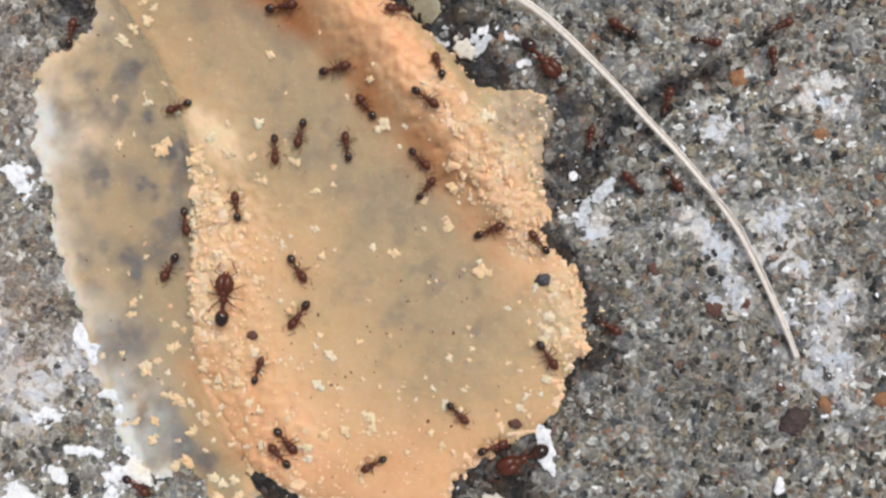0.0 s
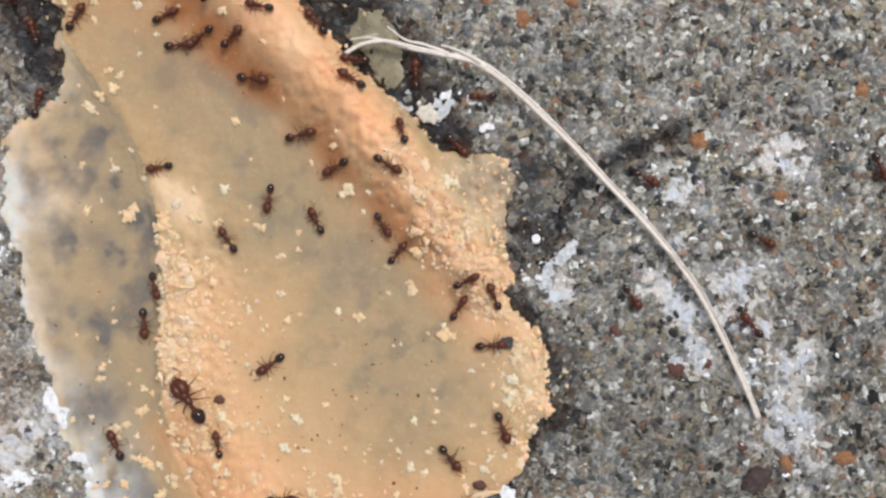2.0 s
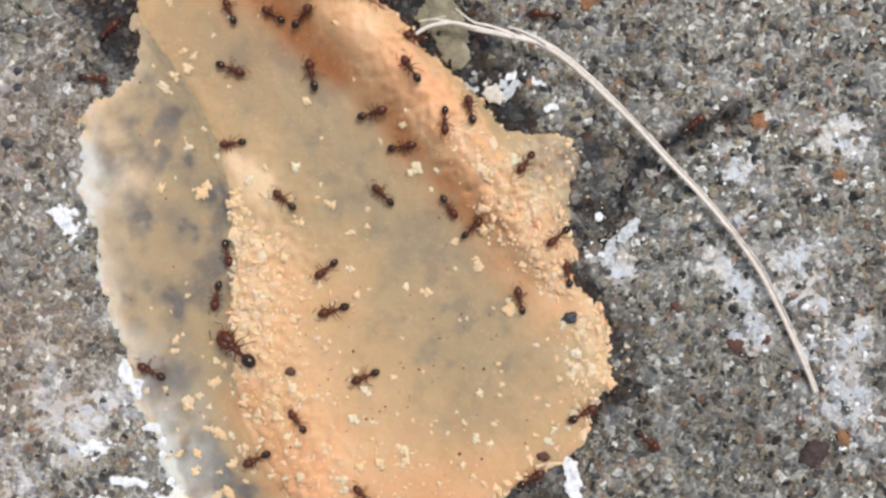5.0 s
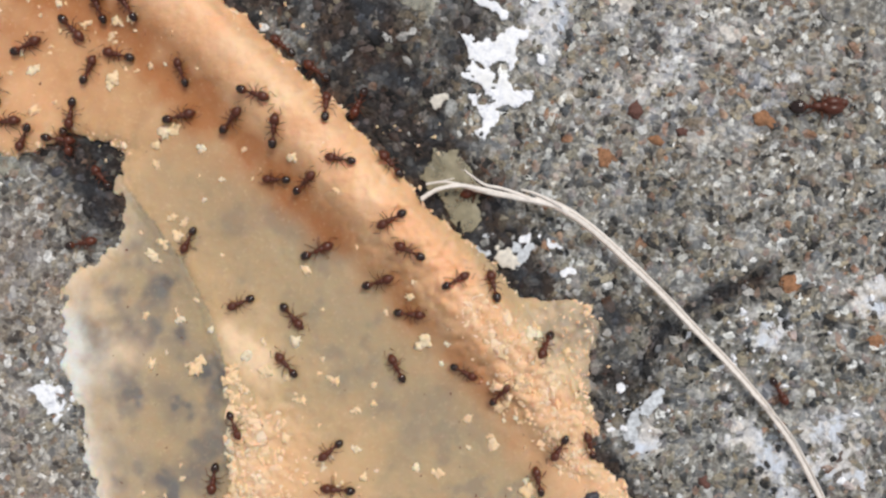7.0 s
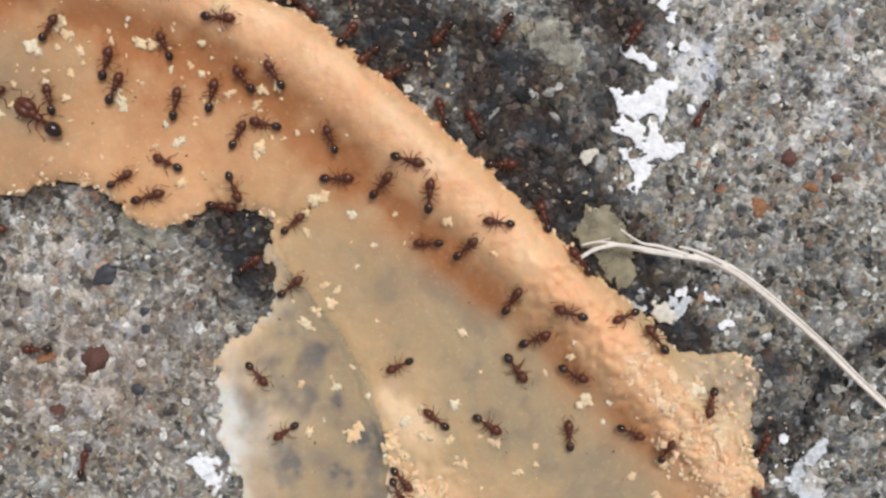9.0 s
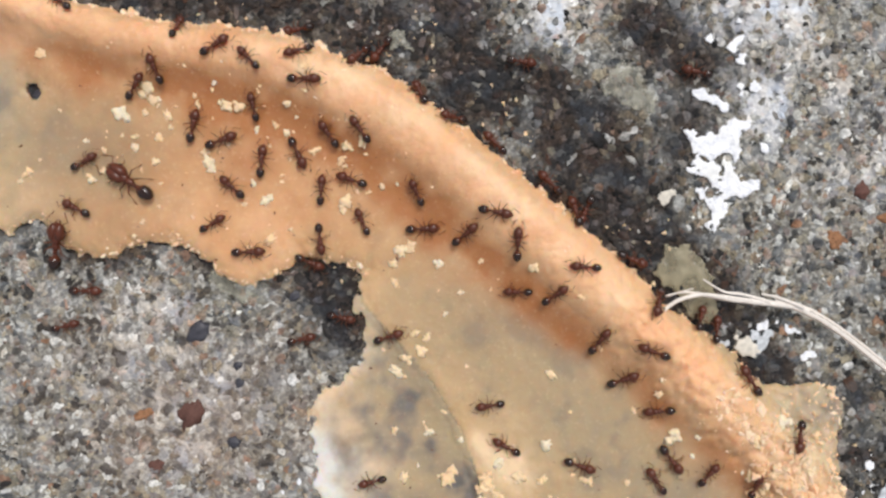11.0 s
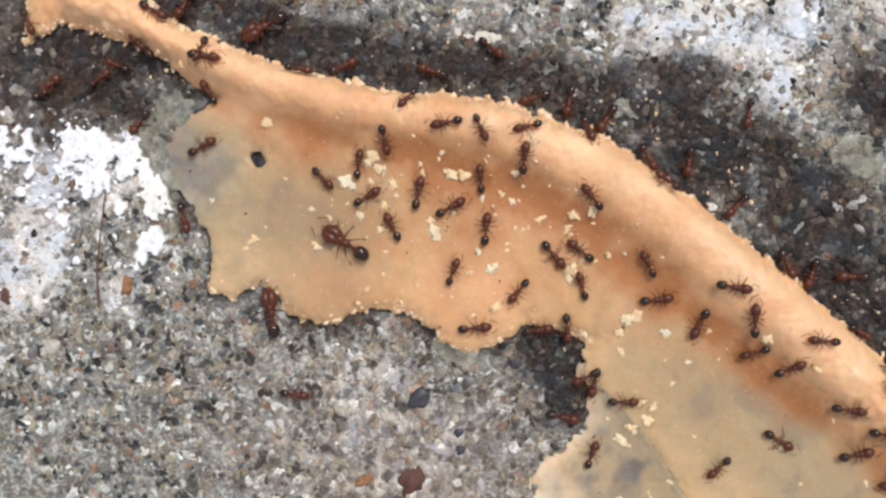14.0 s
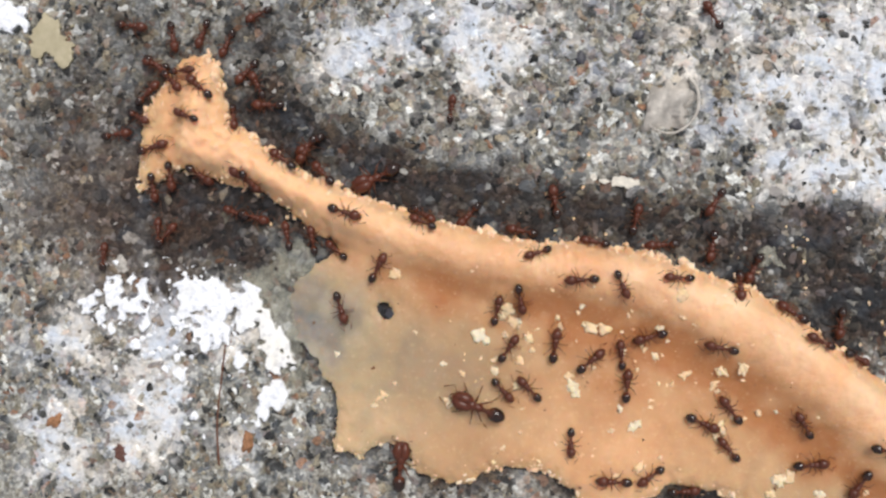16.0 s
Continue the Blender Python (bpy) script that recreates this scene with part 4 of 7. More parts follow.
W1 = "torn white chalky crust flake stuck to the concrete"
flake("broad torn white crust flake on dark concrete", [(-0.9, 34.3, 0.9), (-0.9, 36.3, 0.8), (-0.5, 37.9, 1.3), (1.5, 38.0, 1.5), (3.1, 37.9, 0.7), (1.0, 39.2, 0.8), (-1.4, 39.6, 0.9), (-2.4, 39.7, 0.45), (-1.9, 41.2, 0.5)], 102, 0.35)
flake("torn white crust flake on dark concrete", [(-2.4, 44.1, 0.5), (-2.2, 43.2, 0.7), (-1.8, 42.4, 0.9), (-0.4, 42.3, 1.0), (1.2, 42.8, 0.9), (2.4, 43.6, 0.6), (1.8, 41.2, 0.4)], 173, 0.35)
flake("small white crust flake on dark concrete", [(-1.0, 47.4, 0.55), (0.0, 46.4, 0.65), (0.8, 45.6, 0.4)], 101, 0.3)
flake("small white crust specks strung across the concrete", [(2.6, 51.8, 0.5), (3.1, 52.4, 0.35), (3.2, 50.3, 0.4), (3.0, 47.3, 0.45), (3.3, 54.0, 0.3), (3.7, 50.9, 0.3), (4.4, 47.6, 0.3), (4.6, 41.6, 0.35), (0.6, 52.6, 0.3)], 103, 0.2)
flake("large torn white crust flake", [(-45.1, -23.3, 0.5), (-45.1, -25.0, 0.9), (-46.3, -26.5, 1.6), (-44.2, -26.3, 2.0), (-42.0, -26.7, 1.5), (-40.3, -25.2, 0.8), (-47.0, -27.8, 0.9), (-43.9, -28.1, 1.2)], 106, 0.4)
flake("torn white crust flake", [(-35.5, -24.0, 0.6), (-35.7, -25.2, 0.8), (-36.0, -26.2, 0.8), (-37.3, -26.5, 0.7), (-35.1, -26.2, 0.6)], 107, 0.4)
flake("torn white crust flake", [(-39.5, -28.8, 0.7), (-37.9, -28.5, 0.9), (-36.7, -28.6, 0.6), (-38.7, -27.8, 0.6)], 113, 0.35)
flake("broad white crust merging into a food smear", [(-39.3, -32.4, 0.9), (-37.5, -32.7, 1.4), (-34.8, -31.2, 1.9), (-32.9, -29.1, 1.2), (-33.0, -32.7, 2.5), (-30.0, -32.3, 2.5), (-30.5, -27.9, 0.9), (-29.7, -29.7, 1.2), (-36.0, -34.5, 1.8), (-31.8, -35.6, 2.3)], 108, 0.45)
flake("white crust lump at the food film's end", [(-34.7, -21.8, 0.8), (-33.3, -21.4, 1.3), (-32.1, -21.9, 0.9), (-31.2, -22.6, 0.6)], 109, 0.55)
flake("white crust along the edge of the food film", [(-36.3, -13.6, 0.5), (-35.2, -13.9, 0.7), (-34.6, -15.1, 0.5), (-34.2, -16.6, 0.5), (-33.7, -18.1, 0.5), (-33.3, -19.8, 0.5)], 110, 0.4)
flake("narrow white crust flake", [(-38.4, -7.5, 0.5), (-38.3, -8.3, 0.6), (-37.5, -9.1, 0.8), (-37.1, -10.2, 0.7)], 111, 0.45)
flake("flat white crust flake", [(-43.4, -16.4, 0.6), (-42.0, -16.6, 0.8), (-40.7, -16.0, 0.5), (-42.3, -15.9, 0.5)], 112, 0.3)
flake("flat white crust flake", [(-39.6, -19.7, 0.4), (-38.3, -20.0, 0.6), (-36.9, -20.1, 0.4)], 129, 0.25)
flake("flat white crust flake", [(-41.7, -21.8, 0.4), (-40.7, -22.5, 0.7)], 130, 0.25)
flake("small white crust flake", [(-43.1, -31.7, 0.6), (-43.7, -31.4, 0.4)], 118, 0.25)
flake("white crust flake beside the food", [(-16.8, -28.4, 0.7), (-16.1, -27.5, 0.5), (-15.3, -28.9, 0.5)], 114, 0.3)
flake("white crust flake beside the food", [(-13.3, -28.5, 0.6), (-12.4, -28.2, 0.4)], 117, 0.3)
flake("broad broken white crust beside the food", [(-98.5, 58.9, 0.7), (-97.4, 57.4, 0.5), (-95.7, 59.0, 0.8), (-95.0, 60.5, 0.6), (-94.9, 57.6, 0.8), (-92.9, 59.1, 0.7), (-93.4, 57.0, 0.8), (-93.3, 55.7, 0.6), (-90.5, 55.5, 0.5), (-89.2, 55.7, 0.8), (-87.8, 57.6, 1.3), (-87.8, 58.9, 0.9), (-85.5, 58.1, 1.2), (-85.7, 56.4, 1.2), (-87.0, 54.9, 1.0), (-87.2, 53.5, 0.8), (-85.4, 54.5, 0.7)], 121, 0.4)
flake("broken white crust beside the food", [(-83.0, 57.2, 0.8), (-82.1, 56.7, 1.0), (-81.4, 57.7, 0.7), (-82.9, 54.8, 0.9), (-80.9, 55.4, 1.1), (-80.8, 53.1, 1.2), (-79.8, 51.8, 1.0), (-80.6, 50.7, 0.7)], 122, 0.4)
flake("white crust flake at the food's torn end", [(-80.2, 48.1, 0.6), (-80.8, 46.8, 1.1), (-81.4, 45.5, 0.7), (-82.3, 45.2, 0.4)], 123, 0.4)
flake("small white crust flake", [(-83.6, 51.4, 0.6), (-84.0, 52.0, 0.4)], 124, 0.3)
flake("small white crust flake", [(-96.8, 55.6, 0.4), (-94.1, 53.6, 0.4), (-91.2, 51.3, 0.4), (-89.7, 50.7, 0.6)], 116, 0.25)
flake("greyish cream crust lump beside the food", [(0.7, 21.6, 0.85), (1.1, 21.1, 0.80), (0.4, 21.0, 0.49)], 104, 0.5, IVORY)
flake("hooked white crust chip on dark concrete", [(2.0, 22.9, 0.49), (2.3, 21.4, 0.49), (3.0, 21.9, 0.49), (3.5, 22.6, 0.43)], 167, 0.35, LIME)
flake("small white crust chip on dark concrete", [(3.0, 23.7, 0.31), (2.6, 23.5, 0.19)], 168, 0.25)
flake("small white crust chip on dark concrete", [(4.3, 23.5, 0.24), (5.2, 22.9, 0.22), (5.8, 22.7, 0.22)], 169, 0.25)
flake("small white crust chip on dark concrete", [(-1.2, 24.2, 0.29), (-0.8, 24.0, 0.24)], 170, 0.25, LIME)
flake("small white crust chip on dark concrete", [(-1.7, 22.3, 0.29), (-1.1, 22.1, 0.29)], 171, 0.25, LIME)
flake("small white crust chip on dark concrete", [(6.7, 20.0, 0.29), (7.5, 20.1, 0.33)], 172, 0.25)
flake(W1, [(-45.6, 8.6, 0.9), (-44.8, 7.6, 1.0), (-44.2, 8.4, 0.7), (-46.6, 9.2, 0.5)], 105, 0.35)
flake("pale scattered crust on the concrete", [(-16.6, -35.9, 1.0), (-14.6, -36.6, 0.9), (-11.6, -35.6, 1.0), (-9.4, -35.0, 0.9), (-7.6, -35.9, 0.9)], 115, 0.25)
flake("cream crumbly crust flake", [(-2.6, -33.0, 1.0), (-0.6, -32.5, 0.8), (-3.2, -35.6, 0.8), (-1.6, -34.8, 0.8)], 119, 0.4, IVORY)
flake("long pointed white crust flake beside the food", [(8.8, -17.4, 0.35), (8.9, -18.7, 0.6), (9.1, -20.0, 0.7), (9.4, -21.4, 0.4)], 161, 0.3)
flake("ivory crust chip on the concrete", [(3.2, -24.4, 0.5), (4.2, -24.7, 0.7), (5.0, -25.0, 0.5)], 162, 0.3, IVORY)
flake("ivory crust chip on the concrete", [(7.0, -26.8, 0.9)], 163, 0.3, IVORY)
flake("ivory crust chip on the concrete", [(5.2, -28.4, 0.6), (5.4, -29.3, 0.4)], 164, 0.3, IVORY)
flake("ivory crust chip on the concrete", [(19.0, -25.4, 0.6), (19.3, -26.0, 0.4)], 165, 0.3, IVORY)
flake("pale crust lump above a food crumb", [(11.6, -29.4, 0.9), (12.9, -29.6, 0.8), (12.3, -30.8, 1.0)], 166, 0.45, IVORY)
flake("small white crust flake", [(32.6, -22.4, 0.5), (33.0, -23.1, 0.5)], 119, 0.3)
flake("thin curved white lime trace on dark concrete", [(12.7, 3.7, 0.22), (13.0, 4.5, 0.3), (13.5, 5.4, 0.32), (14.3, 6.0, 0.36), (15.1, 6.5, 0.36), (15.6, 7.1, 0.45), (15.7, 7.9, 0.5), (16.3, 8.2, 0.4)], 120, 0.15, LIME, "lime_trace", "lime trace", "", 0.5)
flake("white chalky crust flake on concrete", [(-104.5, 88.5, 1.6), (-106.0, 90.0, 1.6)], 125, 0.35)
flake("pale grey crust streak on dark stained concrete", [(-46.6, 65.5, 0.2), (-45.5, 65.2, 0.22), (-44.5, 64.9, 0.34), (-43.6, 64.7, 0.32), (-42.8, 64.4, 0.2)], 126, 0.1, IVORY)
flake("small cream crust flake", [(-5.5, 37.3, 0.6), (-4.7, 37.6, 0.4)], 127, 0.3, IVORY)
flake("small white crust chip", [(12.0, 8.8, 0.35), (12.2, 4.2, 0.3)], 128, 0.2)

part_label = "peach food smear beside the white crust"
flake(part_label, [(-28.2, -32.1, 1.5), (-28.1, -29.6, 1.4), (-26.7, -29.0, 1.9), (-24.6, -28.6, 1.2), (-25.3, -27.4, 0.7), (-28.0, -27.4, 0.8)], 131, 0.6, SMEAR, "food_smear", "food smear", "food smears")
flake("small peach food crumb lump on the concrete", [(9.6, -34.6, 2.2), (8.4, -36.8, 2.4), (11.0, -36.6, 2.6), (11.4, -31.0, 0.9)], 132, 0.9, SMEAR, "food_smear", "food smear", "food smears")
for k, (x, y, r, t) in enumerate([(-8.3, 49.1, 2.0, 0.2), (1.2, -26.6, 1.3, 0.7), (-100.3, 85.9, 1.9, 0.3), (-20.6, -24.6, 0.9, 0.6), (-30.5, 56.0, 1.0, 0.3)]):
    flake("greyish yellow greasy smear on the concrete", [(x, y, r), (x + 0.7 * r, y - 0.8 * r, 0.7 * r)], 140 + k, t, PASTE if k == 2 else GUM, "grease_smear", "smear", "grease smears", 0.4)

flake("olive greasy smear beside the food under a grass blade", [(-5.0, 29.6, 1.9), (-3.6, 28.4, 2.1), (-3.5, 26.4, 1.5), (-2.6, 25.0, 0.8), (-5.6, 31.0, 0.9)], 147, 0.3, OLIVE_GREASE, "grease_smear", "smear", "grease smears", 0.4)
flake("olive greasy lip at the food's torn tip", [(-1.4, -25.6, 1.2), (-0.7, -27.2, 1.5), (0.2, -28.4, 1.2)], 148, 0.35, OLIVE_GREASE, "grease_smear", "smear", "grease smears", 0.4)
shell = tagged(new("pebble"), "pale translucent pebble with a ringed white edge", "pebble")
core = lump("core", "", "", -38.5, 72.0, 2.5, PALE_STONE, 3, 0.42, 1.08, 30, z=-0.45, rough=1.5)
core.parent = shell
flake("thin grey-green greasy haze between crust and food", [(-79.6, 52.4, 1.8), (-79.4, 56.4, 2.2), (-78.4, 48.8, 1.2), (-77.0, 60.4, 1.8), (-81.0, 58.6, 1.3)], 151, 0.25, GUM, "grease_smear", "smear", "grease smears", 0.8)
flake("grey-green greasy lip under the food's edge", [(-50.9, 33.7, 1.5), (-49.2, 32.7, 1.7), (-47.6, 33.1, 1.2)], 152, 0.3, GUM, "grease_smear", "smear", "grease smears", 0.5)
lump("clinker", "dark porous burnt pebble set in concrete", "pebble", 34.4, -16.6, 1.7, PIT_STONE, 5, 0.35, 1.05, 10)
lump("pebble", "dark blue rounded pebble", "pebble", -54.3, 28.4, 1.15, DARK_STONE, 7, 0.5, 1.1, 40)
lump("pebble", "pale cream rounded pebble set in concrete", "pebble", -92.8, 37.2, 1.0, PALE_STONE, 9, 0.4, 1.2, 20)
for k, (x, y, r) in enumerate([(-51.8, 16.8, 0.6), (-50.6, 24.6, 0.45), (-44.1, 31.2, 0.6), (-57.3, 11.1, 0.5), (-51.8, 16.8, 0.55), (-50.6, 22.8, 0.5), (-67.5, 19.1, 0.5), (-46.6, 77.5, 0.7), (-26.7, 68.4, 0.6), (-40.7, 79.0, 0.5)]):
    lump("pebble", "small dark grey pebble set in concrete", "pebble", x, y, r, DARK_STONE, 80 + k, 0.35, 1.1, 43 * k, "dark pebbles")
lump("pebble", "dull red angular pebble", "pebble", -56.1, 20.1, 1.4, RED_STONE, 8, 0.35, 1.2, 60)
for k, (x, y, r) in enumerate([(29.0, 18.6, 1.0), (37.3, 12.8, 0.9), (45.7, 23.7, 0.9), (10.9, 31.5, 0.9), (26.8, 34.7, 1.0), (43.5, -14.3, 0.9), (-103.5, 47.1, 0.8), (-83.9, 42.9, 0.8), (37.5, -14.7, 0.7), (16.0, 33.0, 0.6), (-60.8, 20.4, 0.8)]):
    lump("pebble", "small rounded orange pebble set in concrete", "pebble", x, y, r, ORANGE_STONE, 20 + k, 0.35, 1.05 + 0.04 * k, 37 * k, "orange pebbles")
for k, (x, y, r) in enumerate([(26.5, -5.0, 0.9), (29.5, -4.5, 0.6), (20.2, -1.0, 0.6), (33.0, -13.0, 0.5), (-60.0, 15.0, 0.9), (14.0, 36.0, 0.8), (-97.0, 43.0, 0.8), (18.6, 33.8, 0.5)]):
    lump("pebble", "small reddish brown pebble set in concrete", "pebble", x, y, r, RED_STONE, 40 + k, 0.35, 1.1, 51 * k, "reddish pebbles")
lump("seed", "dark round seed stuck in the food", "seed", 8.8, -2.1, 0.75, DARK_STONE, 66, 0.6, 1.1, 20, z=0.9)
lump("seed", "brown grit grain stuck in the food", "seed", -20.5, -7.7, 0.5, RED_STONE, 62, 0.6, 1.15, 0, z=1.6)
lump("seed", "brown grit grain at the food's edge", "seed", 6.0, -16.6, 0.6, RED_STONE, 63, 0.6, 1.1, 0, z=0.8)
# dark lump added to darken the paste's hole; no separate grain lies there
lump("seed", "dark blue lump added inside a hole in the paste", "seed", -67.8, 54.2, 0.8, DARK_STONE, 64, 0.6, 1.2, 0, z=0.0)


def strand(name, pts, width, thick, material, parent, label="", taper=(1.0, 1.0)):
    """A flat dry blade along a smooth line of (x, y, z)."""
    fine = []
    for i in range(len(pts) - 1):
        p0, p1, p2, p3 = (Vector(pts[max(0, min(len(pts) - 1, j))]) for j in (i - 1, i, i + 1, i + 2))
        for s in range(6):
            u = s / 6
            fine.append(0.5 * (2 * p1 + (p2 - p0) * u + (2 * p0 - 5 * p1 + 4 * p2 - p3) * u * u + (3 * p1 - p0 - 3 * p2 + p3) * u ** 3))
    fine.append(Vector(pts[-1]))
    verts, faces, n = [], [], len(fine)
    for i, p in enumerate(fine):
        way = (fine[min(n - 1, i + 1)] - fine[max(0, i - 1)]).normalized()
        side = way.cross(Vector((0, 0, 1))).normalized()
        up = side.cross(way)
        u = i / (n - 1)
        w = width * (taper[0] + (taper[1] - taper[0]) * u) * (1 + 0.25 * noise.noise(Vector((i * 0.3, width, 5))))
        twist = 0.6 * math.sin(u * 9)
        for k in range(6):
            a = k * math.pi / 3
            q = side * (math.cos(a) * w) + up * (math.sin(a) * (thick + (0.06 * w if k % 3 else 0)))
            q = q * math.cos(twist * 0.3) + way.cross(q) * math.sin(twist * 0.3)
            verts.append((p + q) * MM)
    for i in range(n - 1):
        for k in range(6):
            a, b = i * 6 + k, i * 6 + (k + 1) % 6
            faces.append((a, b, b + 6, a + 6))
    faces += [tuple(range(5, -1, -1)), tuple(range(n * 6 - 6, n * 6))]
    return part(name, mesh_of(name, [v[:] for v in verts], faces, material), parent, label)


strand("rim", [(-41.2, 70.6, 0.2), (-40.2, 69.4, 0.5), (-38.6, 68.9, 0.6), (-37.0, 69.6, 0.6), (-36.0, 71.0, 0.6), (-35.8, 72.8, 0.5), (-36.4, 74.2, 0.3)], 0.22, 0.12, PALE_STONE, shell, "whitish translucent rim", taper=(0.3, 1.0))
grass = tagged(new("grass_blade"), "thin dry pale grass blade with a frayed end, shifting slightly", "grass blade")
BLADE = [(3.7, 27.3, 1.5), (5.5, 26.8, 1.5), (7.9, 25.4, 1.4), (10.2, 23.5, 1.4), (12.5, 21.3, 1.4), (15.9, 18.0, 1.1), (18.9, 14.7, 1.0), (22.2, 11.2, 0.9), (25.2, 7.7, 0.8), (27.5, 4.6, 0.8), (29.5, 1.3, 0.7), (31.9, -3.7, 0.6), (33.6, -7.5, 0.5), (34.6, -10.0, 0.3)]
strand("blade", BLADE, 0.54, 0.07, STRAW, grass, taper=(0.8, 0.6))
strand("stalk", [(-3.9, 29.0, 1.55), (-1.7, 28.3, 1.55), (0.7, 27.8, 1.55), (3.2, 27.3, 1.55), (5.8, 26.7, 1.55), (6.9, 26.0, 1.55)], 0.36, 0.08, STRAW, grass, taper=(0.45, 1.1))
strand("frayed_fibre", [(-6.9, 29.0, 1.6), (-5.1, 29.2, 1.6), (-3.1, 28.8, 1.6), (-0.0, 28.1, 1.6), (2.7, 27.3, 1.6)], 0.17, 0.07, STRAW, grass, taper=(0.5, 1.3))
strand("frayed_fibre", [(-7.4, 27.5, 1.75), (-6.5, 28.1, 1.75), (-5.3, 28.6, 1.75), (-3.3, 28.8, 1.75), (-1.0, 28.2, 1.75)], 0.22, 0.08, STRAW, grass, taper=(1.0, 0.9))
strand("frayed_fibre", [(-3.1, 30.3, 1.65), (-2.1, 29.5, 1.65), (-1.0, 28.8, 1.65), (0.7, 28.4, 1.65), (3.2, 27.4, 1.65)], 0.12, 0.06, STRAW, grass, taper=(0.5, 1.6))
strand("frayed_fibre", [(-4.1, 29.5, 1.7), (-5.2, 29.3, 1.7), (-6.6, 29.0, 1.7)], 0.07, 0.05, STRAW, grass, taper=(0.6, 1.0))
for shift in (-0.2, 0.12):
    strand("groove", [(x + shift, y + shift, z + 0.09) for x, y, z in BLADE[1:]], 0.07, 0.03, STRAW_DARK, grass, "brownish groove along the blade", taper=(1.0, 0.6))
strand("sheath", [(2.4, 28.3, 1.75), (3.7, 27.9, 1.75), (5.0, 27.3, 1.75), (6.4, 26.5, 1.75)], 0.16, 0.06, STRAW, grass, taper=(0.6, 1.2))
strand("frayed_fibre", [(24.6, 7.9, 0.9), (27.9, 4.6, 1.1), (30.1, 0.8, 0.9), (32.2, -3.6, 0.7)], 0.08, 0.05, STRAW, grass, taper=(0.4, 0.8))
twig = tagged(new("plant_stem"), "hair-thin brown plant stem lying on gritty concrete", "plant stem")
strand("stem", [(-86.9, 41.0, 0.3), (-86.6, 45.0, 0.5), (-85.8, 49.0, 0.5), (-84.9, 53.0, 0.5)], 0.10, 0.08, SPECK, twig, taper=(1.0, 0.7))


def scatter(name, label, centres, many, material, seed, small=0.08, large=0.32):
    """Fine chips strewn round a few places, too many to count."""
    rng = np.random.default_rng(seed)
    p = np.concatenate([rng.normal((x, y), r, (int(many * r * r), 2)) for x, y, r in centres])
    size = small + large * rng.random(len(p)) ** 3
    me = chips(name, p, size, material, seed, ground_height(p[:, 0], p[:, 1]) + 0.08)
    return tagged(new(name, me), label, "chips", kind="stuff")


scatter("white_chips", "fine white crust chips strewn over concrete", [(-42, -27, 4), (-35, -22, 3), (-13, -33, 5), (-2, -33, 4), (-90, 55, 5), (-82, 50, 3), (-87, 57, 2.5), (-91, 56, 2.5), (-45, 9, 2), (34, -2, 4), (38, -12, 3), (14, 6, 2.5), (26, 12, 3), (39, 17, 3)], 4.5, WHITE, 71)
scatter("dropped_crumbs", "pale food crumbs dropped on the concrete", [(13, -8, 3), (12, 8, 2), (-18, -25, 2), (-38, 33, 2), (-30, 55, 4), (-50, 62, 4), (-76, 68, 3), (-8, 33, 3), (-20, 46, 3)], 2.5, CRUMB, 72, 0.05, 0.2)


# ---- ants ----
REST = top_of(*np.meshgrid(np.arange(-115, 55, 0.25), np.arange(-46, 100, 0.25)))


def rest_height(x, y):
    i, j = int((y + 46) / 0.25), int((x + 115) / 0.25)
    return float(REST[i, j]) if 0 <= i < REST.shape[0] and 0 <= j < REST.shape[1] else 0.05


def blob(bm, x, y, z, rx, ry, rz, pinch=0.0, subdivisions=3):
    """An ellipsoid; pinch makes its front narrower than its back."""
    made = bmesh.ops.create_icosphere(bm, subdivisions=subdivisions, radius=1)["verts"]
    for v in made:
        k = 1 - pinch * v.co.x
        v.co = Vector((x + rx * v.co.x, y + ry * v.co.y * k, z + rz * v.co.z * k)) * MM
    return made


def tube(bm, pts, radii, sides=6):
    rings = []
    for i, p in enumerate(pts):
        p = Vector(p)
        way = (Vector(pts[min(len(pts) - 1, i + 1)]) - Vector(pts[max(0, i - 1)])).normalized()
        a = way.orthogonal().normalized()
        b = way.cross(a)
        rings.append([bm.verts.new((p + (a * math.cos(k * 2 * math.pi / sides) + b * math.sin(k * 2 * math.pi / sides)) * radii[i]) * MM) for k in range(sides)])
    for r0, r1 in zip(rings, rings[1:]):
        for k in range(sides):
            bm.faces.new((r0[k], r0[(k + 1) % sides], r1[(k + 1) % sides], r1[k]))
    bm.faces.new(rings[0][::-1])
    bm.faces.new(rings[-1])


